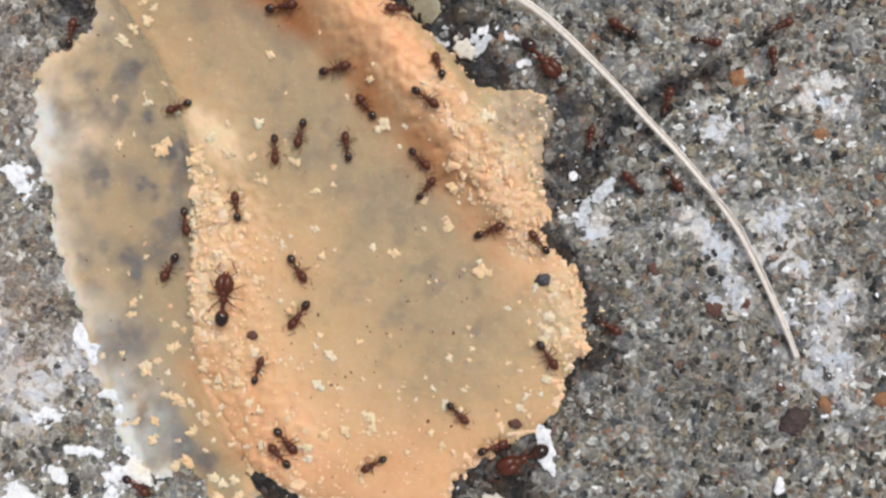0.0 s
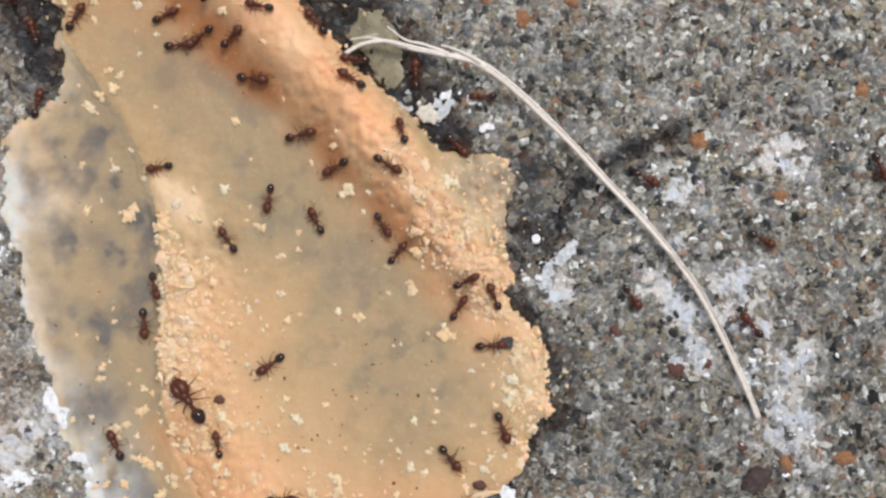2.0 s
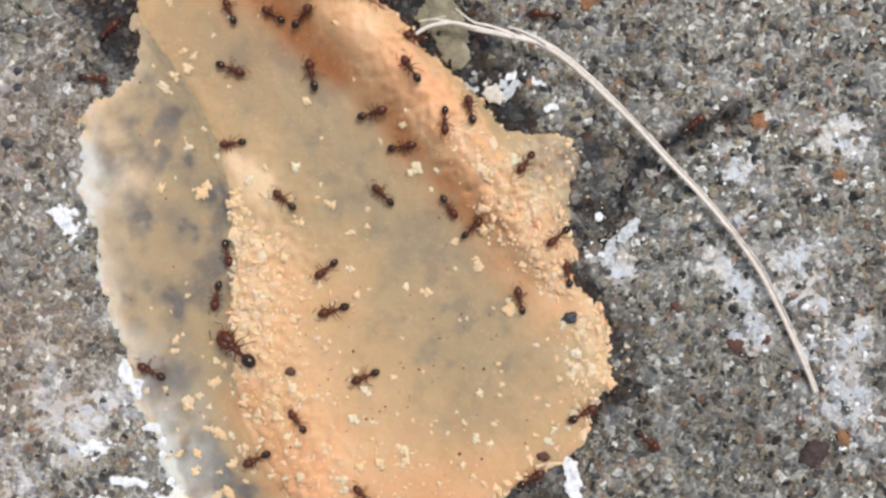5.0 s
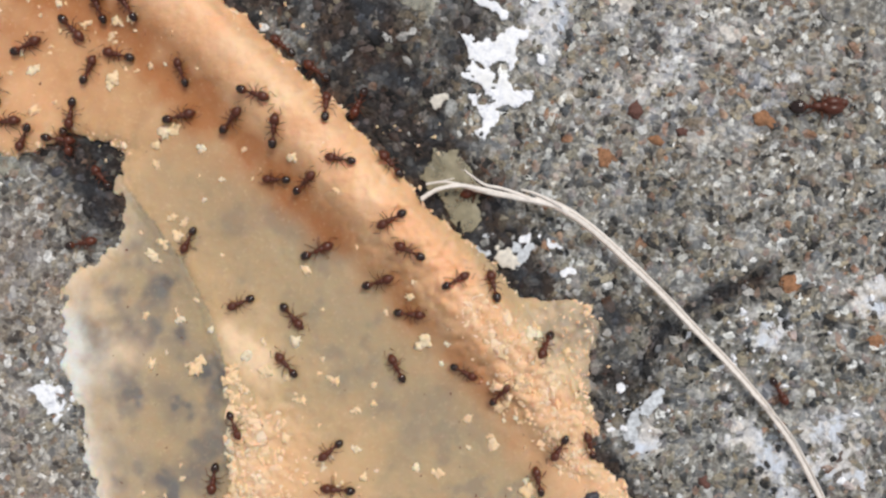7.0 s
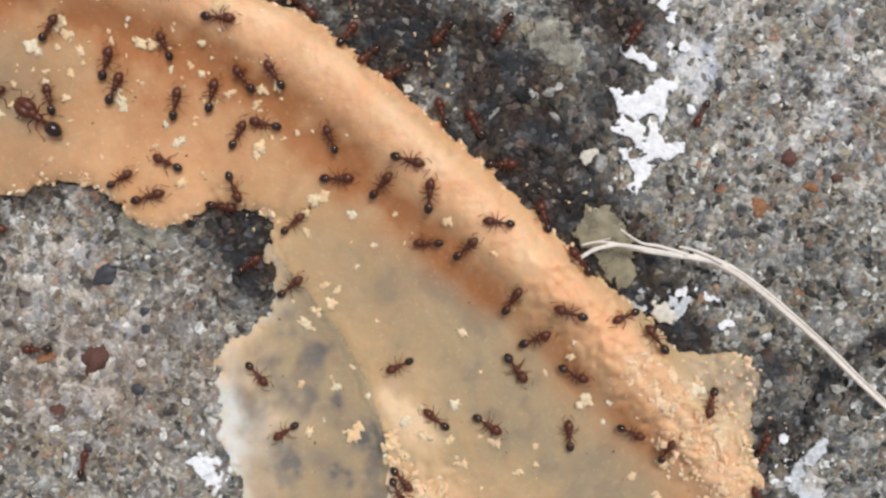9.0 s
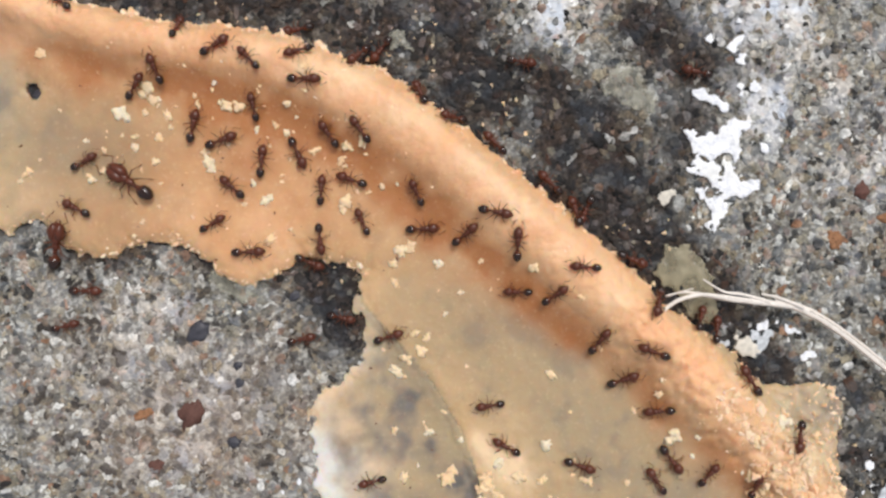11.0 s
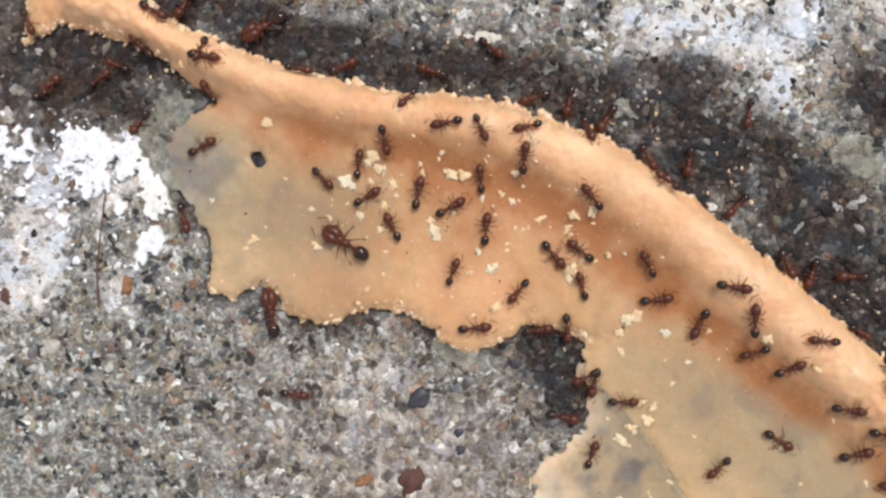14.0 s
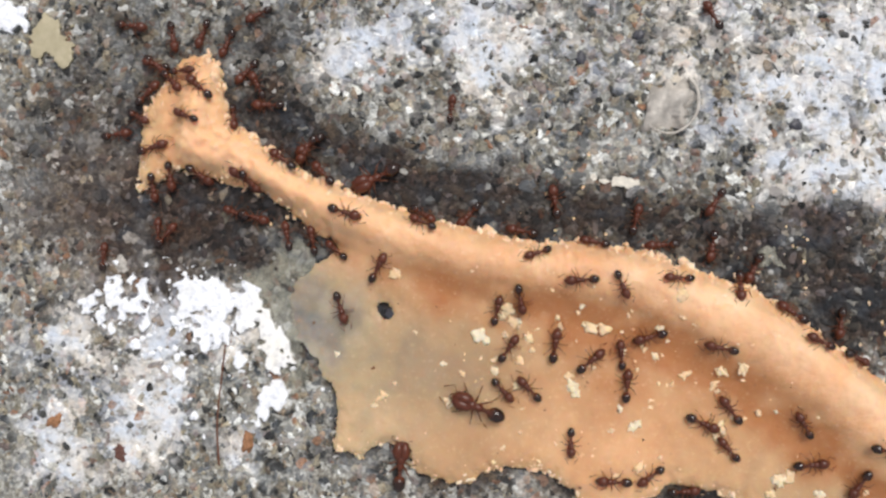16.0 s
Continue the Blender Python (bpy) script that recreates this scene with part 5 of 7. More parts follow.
def build_ant(big):
    """One ant that looks along +x, its feet at z = 0. A big one has a broad two-lobed head."""
    s = 1.55 if big else 1.0
    ant = new("ant")
    tagged(ant, "large big-headed red-brown ant with glossy black abdomen" if big else "small red-brown ant with glossy black abdomen", "ant", "ants")
    bm = bmesh.new()
    if big:
        for side in (1, -1):
            blob(bm, 1.62, 0.33 * side, 0.82, 1.02, 0.58, 0.64, 0.08)
        blob(bm, 2.25, 0, 0.70, 0.44, 0.62, 0.38)
    else:
        blob(bm, 1.16, 0, 0.54, 0.56, 0.50, 0.42, 0.12)
        blob(bm, 1.54, 0, 0.46, 0.26, 0.30, 0.20)
    head = part("head", bm_mesh("head", bm, ANT_RED), ant, "broad two-lobed red-brown head" if big else "red-brown head")
    hx, hy, hz = (2.35, 0.42, 0.75) if big else (1.45, 0.24, 0.52)
    for side in (1, -1):
        bm = bmesh.new()
        blob(bm, hx - 0.35 * s, side * (0.90 if big else 0.37), hz + 0.08, 0.10 * s, 0.06 * s, 0.09 * s, 0, 2)
        part("eye", bm_mesh("eye", bm, ANT_EYE), head)
        bm = bmesh.new()
        tube(bm, [(hx, side * hy * 0.6, hz), (hx + 0.28 * s, side * (hy + 0.40 * s), hz + 0.12), (hx + 0.34 * s, side * (hy + 0.48 * s), hz + 0.10), (hx + 0.62 * s, side * (hy + 0.28 * s), hz - 0.05), (hx + 0.95 * s, side * (hy + 0.10 * s), hz - 0.22)],
             [0.026 * s, 0.024 * s, 0.026 * s, 0.032 * s, 0.046 * s])
        part("antenna", bm_mesh("antenna", bm, ANT_LEG), head)
        bm = bmesh.new()
        tip = hx + 0.16 * s
        tube(bm, [(tip - 0.05, side * 0.16 * s, hz - 0.12), (tip + 0.16 * s, side * 0.12 * s, hz - 0.16), (tip + 0.24 * s, side * 0.01, hz - 0.17)], [0.07 * s, 0.055 * s, 0.02 * s])
        part("mandible", bm_mesh("mandible", bm, ANT_LEG), head)
    bm = bmesh.new()
    blob(bm, 0.48 * s, 0, 0.52 * s, 0.38 * s, 0.31 * s, 0.30 * s, 0.05)
    blob(bm, 0.05 * s, 0, 0.48 * s, 0.40 * s, 0.25 * s, 0.25 * s)
    part("thorax", bm_mesh("thorax", bm, ANT_RED), ant)
    bm = bmesh.new()
    blob(bm, -0.40 * s, 0, 0.52 * s, 0.14 * s, 0.15 * s, 0.20 * s, 0, 2)
    blob(bm, -0.62 * s, 0, 0.48 * s, 0.15 * s, 0.18 * s, 0.18 * s, 0, 2)
    part("waist", bm_mesh("waist", bm, ANT_RED), ant, "narrow two-knotted waist")
    bm = bmesh.new()
    g = 1.60 if big else 1.02
    for v in blob(bm, -1.18 * s, 0, 0.50 * s, 0.55 * g, 0.44 * g, 0.42 * g, -0.10, 3):
        u = (v.co.x / MM + 1.18 * s) / (0.55 * g)
        k = 1 - 0.035 * max(0.0, math.cos(u * 7.5)) ** 6
        v.co.y, v.co.z = v.co.y * k, 0.50 * s * MM + (v.co.z - 0.50 * s * MM) * k
    me = bm_mesh("abdomen", bm, ANT_BLACK)
    attribute(me, "front", smooth(np.array([v.co.x for v in me.vertices]) / MM, -1.18 * s + 0.10 * g, -1.18 * s + 0.55 * g))
    part("abdomen", me, ant, "glossy black ringed abdomen")
    for side in (1, -1):
        for x, lead in ((0.58, 0.75), (0.30, -0.10), (0.05, -0.85)):
            bm = bmesh.new()
            reach = 0.54 if lead > -0.5 else 0.62
            kx, ky = lead * reach * 0.75, side * reach * math.sqrt(max(0.1, 1 - 0.55 * lead * lead))
            knee, heel, toe = (kx, ky, 0.30), (kx * 1.9, ky * 1.75, -0.33), (kx * 2.35, ky * 2.05, -0.40)
            tube(bm, [(0, 0, 0), (kx * 0.25, ky * 0.25, 0.02), knee, heel, toe], [0.055, 0.068, 0.050, 0.034, 0.022], 5)
            for v in bm.verts:
                v.co = v.co * s
            leg = part("leg", bm_mesh("leg", bm, ANT_LEG), ant)
            leg.location = Vector((x * s, side * 0.17 * s, 0.42 * s)) * MM
            leg["swing"] = (1 if lead == -0.10 else -1) * side
    return ant


def stand(x, y, turn):
    """The pose of an ant on whatever lies under it, tilted with the slope."""
    c, s = math.cos(radians(turn)), math.sin(radians(turn))
    front, back = rest_height(x + 1.1 * c, y + 1.1 * s), rest_height(x - 1.1 * c, y - 1.1 * s)
    left, right = rest_height(x - 0.8 * s, y + 0.8 * c), rest_height(x + 0.8 * s, y - 0.8 * c)
    middle = rest_height(x, y)
    pitch, roll = math.atan2(front - back, 2.2), math.atan2(left - right, 1.6)
    z = max(middle, 0.5 * (front + back)) + 0.02
    lean = Euler((0.6 * max(-0.8, min(0.8, roll)), -0.7 * max(-0.8, min(0.8, pitch)), 0)).to_matrix().to_4x4()
    return pose(x * MM, y * MM, z * MM, 0, 0, turn) @ lean


WORKER, SOLDIER = build_ant(False), build_ant(True)
WORKERS, SOLDIERS = 155, 7
POOL = {0: [WORKER] + [copy_thing(WORKER, pose(0, 0, 0)) for _ in range(WORKERS - 1)], 1: [SOLDIER] + [copy_thing(SOLDIER, pose(0, 0, 0)) for _ in range(SOLDIERS - 1)]}
ant_rng = random.Random(12)


def next_ant(big, x, y):
    """The next ant of the kind, its size and legs set a little differently."""
    ant = POOL[big].pop(0)
    size = ant_rng.uniform(0.92, 1.06) if big else ant_rng.uniform(0.82, 0.99)
    ant.scale = (size, size, size)
    for leg in ant.children:
        if "swing" in leg:
            leg.rotation_euler = (0, 0, radians(ant_rng.uniform(-14, 14)))
    kind = "large big-headed red-brown ant with glossy black abdomen" if big else "small red-brown ant with glossy black abdomen"
    tagged(ant, kind + (" on the soft food" if rest_height(x, y) > 0.2 else " on bare concrete"))
    return ant


def march(big, places):
    """Keys one ant through (seconds, x, y, heading in degrees), and the legs of one that runs."""
    ant = next_ant(big, places[0][1], places[0][2])
    if places[0][0] > 0:
        places = [(0.0, *places[0][1:]), *places]
    if places[-1][0] < 16:
        places = [*places, (16.0, *places[-1][1:])]
    rows = [places[0]]
    for b in places[1:]:
        a = rows[-1]
        far, gap = math.hypot(b[1] - a[1], b[2] - a[2]), b[0] - a[0]
        if far > 4 and gap > 0.3:
            run = math.degrees(math.atan2(b[2] - a[2], b[1] - a[1]))
            first = a[3] + (run - a[3] + 180) % 360 - 180
            start = b[0] - min(gap, max(0.4, far / 9.0))
            if start > a[0] + 0.1:
                rows.append((start, *a[1:]))
            begin = rows[-1][0]
            steps = max(3, int(far / 2.5))
            for k in range(1, steps):
                u = k / steps
                rows.append((begin + (b[0] - begin) * u, a[1] + (b[1] - a[1]) * u, a[2] + (b[2] - a[2]) * u, first))
        last = rows[-1][3]
        rows.append((*b[:3], last + (b[3] - last + 180) % 360 - 180))
    full = [rows[0]]
    for b in rows[1:]:
        a = full[-1]
        parts = int(abs(b[3] - a[3]) // 60) + 1
        for k in range(1, parts + 1):
            u = k / parts
            full.append(tuple(a[i] + (b[i] - a[i]) * u for i in range(4)))
    walk(ant, [(t, stand(x, y, turn)) for t, x, y, turn in full])
    # swinging legs while it runs
    spans = [(a[0], b[0]) for a, b in zip(full, full[1:]) if math.hypot(b[1] - a[1], b[2] - a[2]) > 4.0 * (b[0] - a[0])]
    if sum(b - a for a, b in spans) < 0.4:
        return
    times = sorted({0.0, 16.0, *(round(a + k * 0.1, 1) for a, b in spans for k in range(int((b - a) / 0.1) + 1))})
    for leg in ant.children:
        if "swing" in leg:
            x, y, z = leg.location
            rest = math.degrees(leg.rotation_euler.z)
            walk(leg, [(t, pose(x, y, z, 0, 0, rest + 16 * leg["swing"] * (1 if round(t * 10) % 2 else -1))) for t in times])


def motions():
    # the blade's small shift is keyed to fit the camera's view
    walk(grass, [(t, pose(x * MM, y * MM, 0)) for t, x, y in ((0, 0, 0), (8.0, 0, 0), (8.7, 0, -0.1), (10.8, 0, -1.35), (11, 0, -1.4), (11.5, -0.5, -1.7), (12, -1.2, -2.0), (12.8, -1.4, -2.1), (16, -1.5, -2.1))])
    march(0, [(0, -9, 15.4, 126), (0.5, -8.9, 15.9, -51), (1, -8.3, 16.3, -147), (1.5, -8.325, 16.125, -162), (2, -8.4, 16, -152), (2.5, -8.4, 16.1, -214), (3, -8.7, 15.9, -128), (3.5, -8.5, 15.6, -189), (4, -9.2, 15.2, -349), (4.5, -9, 16, -399), (5, -8.7, 15.9, -353), (7.5, -8.7, 16.5, -379), (8, -8.4, 16.5, -525), (8.5, -8.3, 16.5, -362), (11, -8.6, 16.4, -540), (11.5, -8.4, 16.2, -711), (12, -8.3, 15.8, -556), (12.5, -8.5, 15.7, -732), (13, -8.1, 16, -887), (13.5, -8.4, 16.2, -905)])
    march(0, [(0, 17.1, 23.6, 150), (0.5, 0.7, 20.5, 278), (1, 2.8, 20, 303), (1.5, 3.6, 18.1, 333), (2, 3.9, 18.2, 314), (2.5, 4.5, 16.7, 146), (3, 3.7, 17.1, 321), (4.5, 12.4, 16, 328), (5, -1.6, 19.3, 461), (7.5, -0.5, 18.8, 464), (8.5, -0.6, 19.2, 482), (11, 0.1, 18.5, 475), (11.5, 0.7, 17.3, 425), (12, 2.5, 16.3, 361), (12.5, 2.6, 15.9, 348)])
    march(0, [(0.5, -39.3, 28.6, 124), (1, -40.4, 30.2, 71), (1.5, -40.65, 30.225, 74), (2, -40.2, 30.5, 108), (5, -40.4, 28.7, 44), (7.5, -39.1, 30.6, 138), (8, -39.3, 27.9, 50), (8.5, -39.7, 28.7, 43), (11, -39.4, 28.5, -18), (11.5, -38.9, 28.7, -180), (12, -39, 28.8, -349), (13, -38.825, 28.75, -343), (13.5, -39.1, 28.5, -325), (14, -37.2, 29.3, -156), (14.5, -38.6, 29.4, 22)])
    march(0, [(0, -22.2, 5.3, 96), (0.5, -21.6, 5.1, 75), (1, -20.8, 6.1, 88), (1.5, -18, 8, 68), (2, -19.6, 8.6, 124), (2.5, -20.1, 9.9, 113), (4, -21.1, 9.95, 143), (7.5, -20.8, 11.6, 129), (8, -19.9, 11.1, 143), (8.5, -20.8, 11.8, 138), (11, -24, 14.1, 146), (11.5, -24.3, 14.6, 135), (12.5, -27.2, 11.7, 225), (13, -28.2, 7.9, 255)])
    march(0, [(1.5, 2.3, 35.3, -105), (2, -0.3, 25.6, -270), (2.5, -0.7, 21.1, -234), (3, 3.3, 28.1, -300), (5, 6.5, 29.9, -191), (7.5, -6.3, 27.4, -181), (8, -7.8, 27.3, -234), (8.5, -7.1, 27, -260), (11, -8.2, 27.2, -114), (11.5, -8.7, 26.8, -283), (12.5, -9.2, 26.2, -287), (13, -8.5, 27.5, -271), (13.5, -8.875, 27.125, -286), (14, -8.8, 27.2, -289)])
    march(0, [(0, -28.2, 15.6, -160), (0.5, -28, 15.9, -180), (1, -26.8, 16.2, -170), (3.5, -26.6, 15.8, -175), (4, -26.8, 15.6, 2), (4.5, -26.6, 15.9, -168), (5, -26.6, 16.4, -173), (7.5, -25.1, 17.9, -157), (11, -25.2, 18.4, -176), (11.5, -25.575, 18.825, -182), (13, -25, 18.7, -117), (13.5, -25.2, 18.7, 33), (14, -25.1, 19.3, -144)])
    march(0, [(0, -39.7, 23.3, 79), (2.5, -39.8, 23, 75), (3, -39.6, 23.1, 251), (5, -42.1, 23.6, 355), (7.5, -37.3, 26, 435), (8, -37.4, 26, 422), (8.5, -36.2, 26.3, 407), (11, -34.7, 26.2, 373), (11.5, -34.5, 26.4, 550), (12.5, -33.9, 26.7, 540), (13, -29.3, 18.5, 489), (13.5, -29.2, 33.2, 655), (14, -19.1, 21.5, 682)])
    march(0, [(0, -5.7, 24.6, -172), (0.5, -5.8, 24.2, -202), (1, -6, 25.6, -248), (1.5, -6.1, 25.7, -232), (2, -6.6, 24.4, -212), (2.5, -6, 24.6, -224), (3, -7.2, 23.8, -195), (5, -7.5, 23.4, -236), (8, -8.6, 22.3, -198), (8.5, -8.4, 22.5, -199), (11, -8.9, 22.6, -207), (13.5, -9, 22.1, -177), (14, -9.4, 21.7, -13)])
    march(0, [(3, -49.7, 20.8, -15), (3.5, -43.9, 19.3, -135), (4, -43.9, 19.3, -135), (4.5, -46.8, 16.5, -251), (5, -55.4, 21.5, -210), (8, -61.4, 21.5, -180), (11, -67.8, 30.4, -351), (13, -67.3, 30.1, -374), (13.5, -67.5, 29.7, -196), (14, -67.1, 30.1, -372), (14.5, -61.7, 34, -292), (15, -61.3, 33.6, -347), (15.5, -62.3, 29.7, -465)])
    march(0, [(7.5, -19.3, 49.4, -176), (8, -23.6, 47, -131), (8.5, -23.9, 47, -142), (11, -22.2, 44.4, -231), (11.5, -29.4, 50.1, -231), (12, -29, 50.6, -302), (12.5, -29, 50.1, -302), (13.5, -29.2, 50.5, -275), (14, -29, 50.6, -429), (14.5, -27.9, 51.1, -285), (15, -26.9, 59.1, -366), (15.5, -31.6, 64.3, -269), (16, -43.1, 60.9, -290)])
    march(0, [(0, -1.7, 19.1, 109), (3, -1.6, 19.3, 105), (4.5, -4.8, 17.4, 179), (5, -4.2, 18.3, 270), (7.5, -4.2, 19.8, 409), (8, -4, 19.7, 237), (8.5, -3.6, 21, 222), (11, -2.1, 23.6, 75), (11.5, 2.6, 37.4, 66), (12, -11, 46.5, -40), (12.5, -2.3, 44.7, -197), (13, 5.7, 44.7, -360)])
    march(0, [(0, 32.3, 20.1, 93), (0.5, 32.8, 20.6, 102), (1, 36.3, 18.3, -18), (1.5, 41, 17.5, -22), (2, 35.1, 8.3, -28), (2.5, 31.4, 9.6, -55), (3, 20.3, 20.6, -101), (5, 21.8, 18.1, 40), (7.5, 29.6, 4.3, 7), (8, 21.2, 9.2, 169), (8.5, 9.8, 7.7, 62), (11, 6.8, 2.5, 240)])
    march(0, [(0.5, -28.2, 34.8, -105), (1, -30.2, 27, 37), (1.5, -25.2, 35.7, 60), (2, -26, 31.8, 27), (5, -26.9, 30.3, 112), (7.5, -32.5, 20.1, 62), (8, -34, 14.8, -83), (8.5, -35.9, 12.4, -131), (11, -37.8, 11.7, -171), (13, -38.1, 12.3, -5), (13.5, -40.4, 19, 160), (14, -37.4, 21.4, 64)])
    march(0, [(7.5, -26, 55.3, -105), (8, -27.1, 51.4, -54), (8.5, -26.6, 48.9, -109), (11, -26.2, 47.3, -197), (11.5, -27.7, 48.2, -122), (12, -28.2, 48.2, -249), (12.5, -27.825, 47.925, -229), (14, -27.8, 47.9, -220), (14.5, -25, 44.8, -267), (15, -24.8, 45.2, -423), (15.5, -25, 45.3, -474), (16, -24.4, 45.5, -393)])
    march(0, [(0, -17.6, 25.6, 7), (2, -16.825, 25.15, -10), (2.5, -17, 24.7, -21), (3, -18.3, 16.5, -74), (3.5, -15.5, 19.3, 45), (5, -18.2, 23.5, 103), (7.5, -15.4, 18.8, -30), (8, -15.5, 18.5, -52), (8.5, -13.9, 17.2, -57), (11, -7.9, 11.4, -59), (11.5, -9.9, 8, -120)])
    march(0, [(0, 22.1, 8.2, -53), (0.5, 27.6, 11.5, -47), (1, 30.8, 7.2, 66), (1.5, 30.9, 21.7, 116), (2, 23.3, 14.7, -29), (2.5, 29.2, 6.6, 143), (3, 22, 7.3, 106), (3.5, 21.9, 6.2, -30), (4, 30.5, -7.7, -76), (4.5, 19, -10.8, -67), (5, 15.3, -24.3, -105)])
    march(0, [(0, -32.7, -23.2, -35), (0.5, -30.4, -19.7, -158), (1, -29.8, -16.9, -306), (1.5, -30.8, -14.2, -273), (2, -31.5, -12.5, -246), (2.5, -30.9, -14.3, -237), (3, -30.8, -15.2, -245), (3.5, -31.9, -13.6, -229), (4, -33.8, -10.5, -229), (4.5, -34.3, -9.8, -231), (5, -35.5, -7.8, -207)])
    march(0, [(0.5, -26.1, 28.9, -2), (1.5, -26.1, 29.5, 34), (2, -24.5, 28.7, 5), (2.5, -22.9, 25.5, -20), (5, -26.9, 24.3, -21), (7.5, -17.4, 12.9, -16), (8.5, -17, 11.9, -37), (11, -17, 11.6, -25), (11.5, -18.8, 12.2, -172), (13, -17.6, 11.8, -17), (13.5, -20.4, 8.9, -135)])
    march(0, [(0.5, -22, 30, 176), (1.5, -22.125, 29.825, 184), (2, -22.1, 29.7, 212), (5, -22.2, 29.9, 147), (7.5, -21.3, 29.8, 179), (8, -21.575, 29.975, 178), (11, -21.3, 29.5, 174), (13.5, -20.675, 30.575, 194), (14.5, -20.7, 30.3, 187), (15, -20.6, 30, 19), (15.5, -16.6, 30, 0)])
    march(0, [(7.5, -41.8, 36.8, -104), (8, -40.7, 36.7, -73), (8.5, -40.3, 36.4, -70), (11, -40.5, 36.7, -91), (12.5, -40.4, 36.7, -76), (13, -38.3, 34.2, -48), (14, -38.6, 34.5, -90), (14.5, -37.9, 34.2, -39), (15, -36.8, 33.4, -38), (15.5, -34.8, 32.9, -18), (16, -37.6, 30, -135)])
    march(0, [(7.5, -28.9, 49.3, 129), (8, -28.4, 49.4, -41), (8.5, -28.4, 50.4, 24), (11, -29.2, 49.9, 111), (11.5, -35, 54.2, 65), (12, -34.2, 54.1, 207), (13, -34.775, 53.85, 272), (14, -34.8, 53.9, 283), (14.5, -34.7, 53.3, 453), (15, -34.8, 53.5, 619), (16, -34.4, 53.4, 616)])
    march(0, [(7.5, -17.5, 40.5, 142), (8, -17.6, 40.5, 295), (8.5, -19.9, 42.6, 448), (11, -17, 39.9, 489), (11.5, -20.9, 42.4, 525), (12, -20, 42.4, 400), (12.5, -20.4, 42.3, 526), (13, -16.8, 40.9, 580), (13.5, -17.1, 40.9, 575), (14, -16.5, 38.6, 645), (14.5, -16.9, 41.3, 562)])
    march(0, [(7.5, -20.9, 43, 140), (8, -20.7, 42.5, 179), (8.5, -19.2, 49.5, 181), (11, -18.7, 52.4, 346), (11.5, -13.7, 50, 522), (12, -19.6, 49.2, 548), (12.5, -14.4, 68.5, 435), (14.5, -19.8, 49.3, 515), (15, -20.7, 45, 534), (15.5, -20.8, 45, 534), (16, -24.9, 48.9, 616)])
    march(0, [(0, -3, 16, -35), (3, -3, 16.1, -23), (3.5, -2.4, 15.3, 116), (4, 5.6, 15.1, 166), (4.5, 5.1, 14.6, 260), (5, 4, 13.9, 233), (7.5, 4.3, 13.1, 241), (11.5, 4.1, 12.9, 255), (12, 4.5, 13.4, 429), (12.5, 2.1, 30.2, 495)])
    march(0, [(0, -18.3, 11.2, -88), (0.5, -15.1, 5, -42), (1, -6.4, 6.4, -17), (1.5, 1, 2.5, -7), (2, 4.8, 4.4, 26), (2.5, 11.4, 8.5, 33), (3, 14.9, 22.3, -83), (5, 14.9, 34.3, 90), (7.5, 14.9, 54.3, 90), (8, 17.9, 59.5, 60)])
    march(0, [(0, -16, -0.9, -58), (0.5, -12.2, 0.6, 14), (1, -8.7, 0.5, -3), (1.5, -1.8, -5.4, -66), (2, 3, -13.7, -50), (2.5, 1.5, -12.9, -122), (3, -5.3, -10.5, -225), (3.5, -6.2, -10.3, -217), (4, -11.9, -7.3, -189), (5, -12.6, -8.2, -158)])
    march(0, [(0, 3.4, 2.9, 22), (0.5, 3.2, 0.1, -77), (1, 6, -2.1, -34), (1.5, 6.2, -2.1, 8), (2, 7.2, -2.3, 4), (3, 7, -2.5, 11), (3.5, 7.1, -4.6, -32), (4, 10.7, -6.8, -44), (4.5, 16.1, -14.5, -61), (5, 16.9, -15, -38)])
    march(0, [(0, 8.3, 1.6, 130), (0.5, 8.3, 1.7, 129), (1, 7.2, 2.7, 130), (2.5, 7.8, 2.7, 74), (3, 8.3, 2.4, -106), (3.5, 8.6, 2.3, -90), (4, 13.1, 0.5, -81), (4.5, 9.1, 8.9, -82), (5, 7.4, 6.4, -141), (7.5, 3.4, -0.5, -120)])
    march(0, [(0, 0.2, -15.5, -44), (0.5, 4, -6.7, 71), (1, 4.1, -6.6, 87), (1.5, 2, -2.6, 100), (2, 4, 1.5, 58), (2.5, 5.9, 4.1, 55), (3, 11.7, 7.2, 56), (3.5, 10.8, 8.7, 104), (4, 8.4, 2.2, 94), (7.5, 8.5, 3.2, 107)])
    march(0, [(0, -17.1, -18.2, -49), (0.5, -16.5, -18, -21), (1, -15.3, -18.2, -26), (1.5, -14.3, -18.1, -2), (2.5, -14.175, -17.6, 3), (3, -14.475, -17.55, 2), (3.5, -15.2, -17.8, -6), (4, -16.7, -18.8, -54), (4.5, -20.4, -18.1, -190), (5, -24.1, -16.9, -153)])
    march(0, [(0.5, -10.1, 30.3, 143), (1, -9.85, 30.5, 143), (2, -10.5, 30.6, 130), (5, -11.8, 31.1, 165), (7.5, -10.2, 30.8, 126), (8.5, -10.6, 31.5, 126), (11, -9.8, 31.4, -28), (11.5, -8.3, 30.8, -108), (13.5, -8.1, 30.5, -111), (14, -4.1, 30.5, 0)])
    march(0, [(7.5, -39.9, 40.9, 64), (8.5, -39.6, 41.3, 59), (11.5, -40.1, 41.5, 95), (12, -40.8, 40.7, 144), (12.5, -41.9, 39.7, 219), (13, -43, 39, 226), (13.5, -43.425, 38.7, 220), (14, -43.1, 38.6, 225), (14.5, -43.4, 36.8, 244), (16, -44.6, 36.3, 209)])
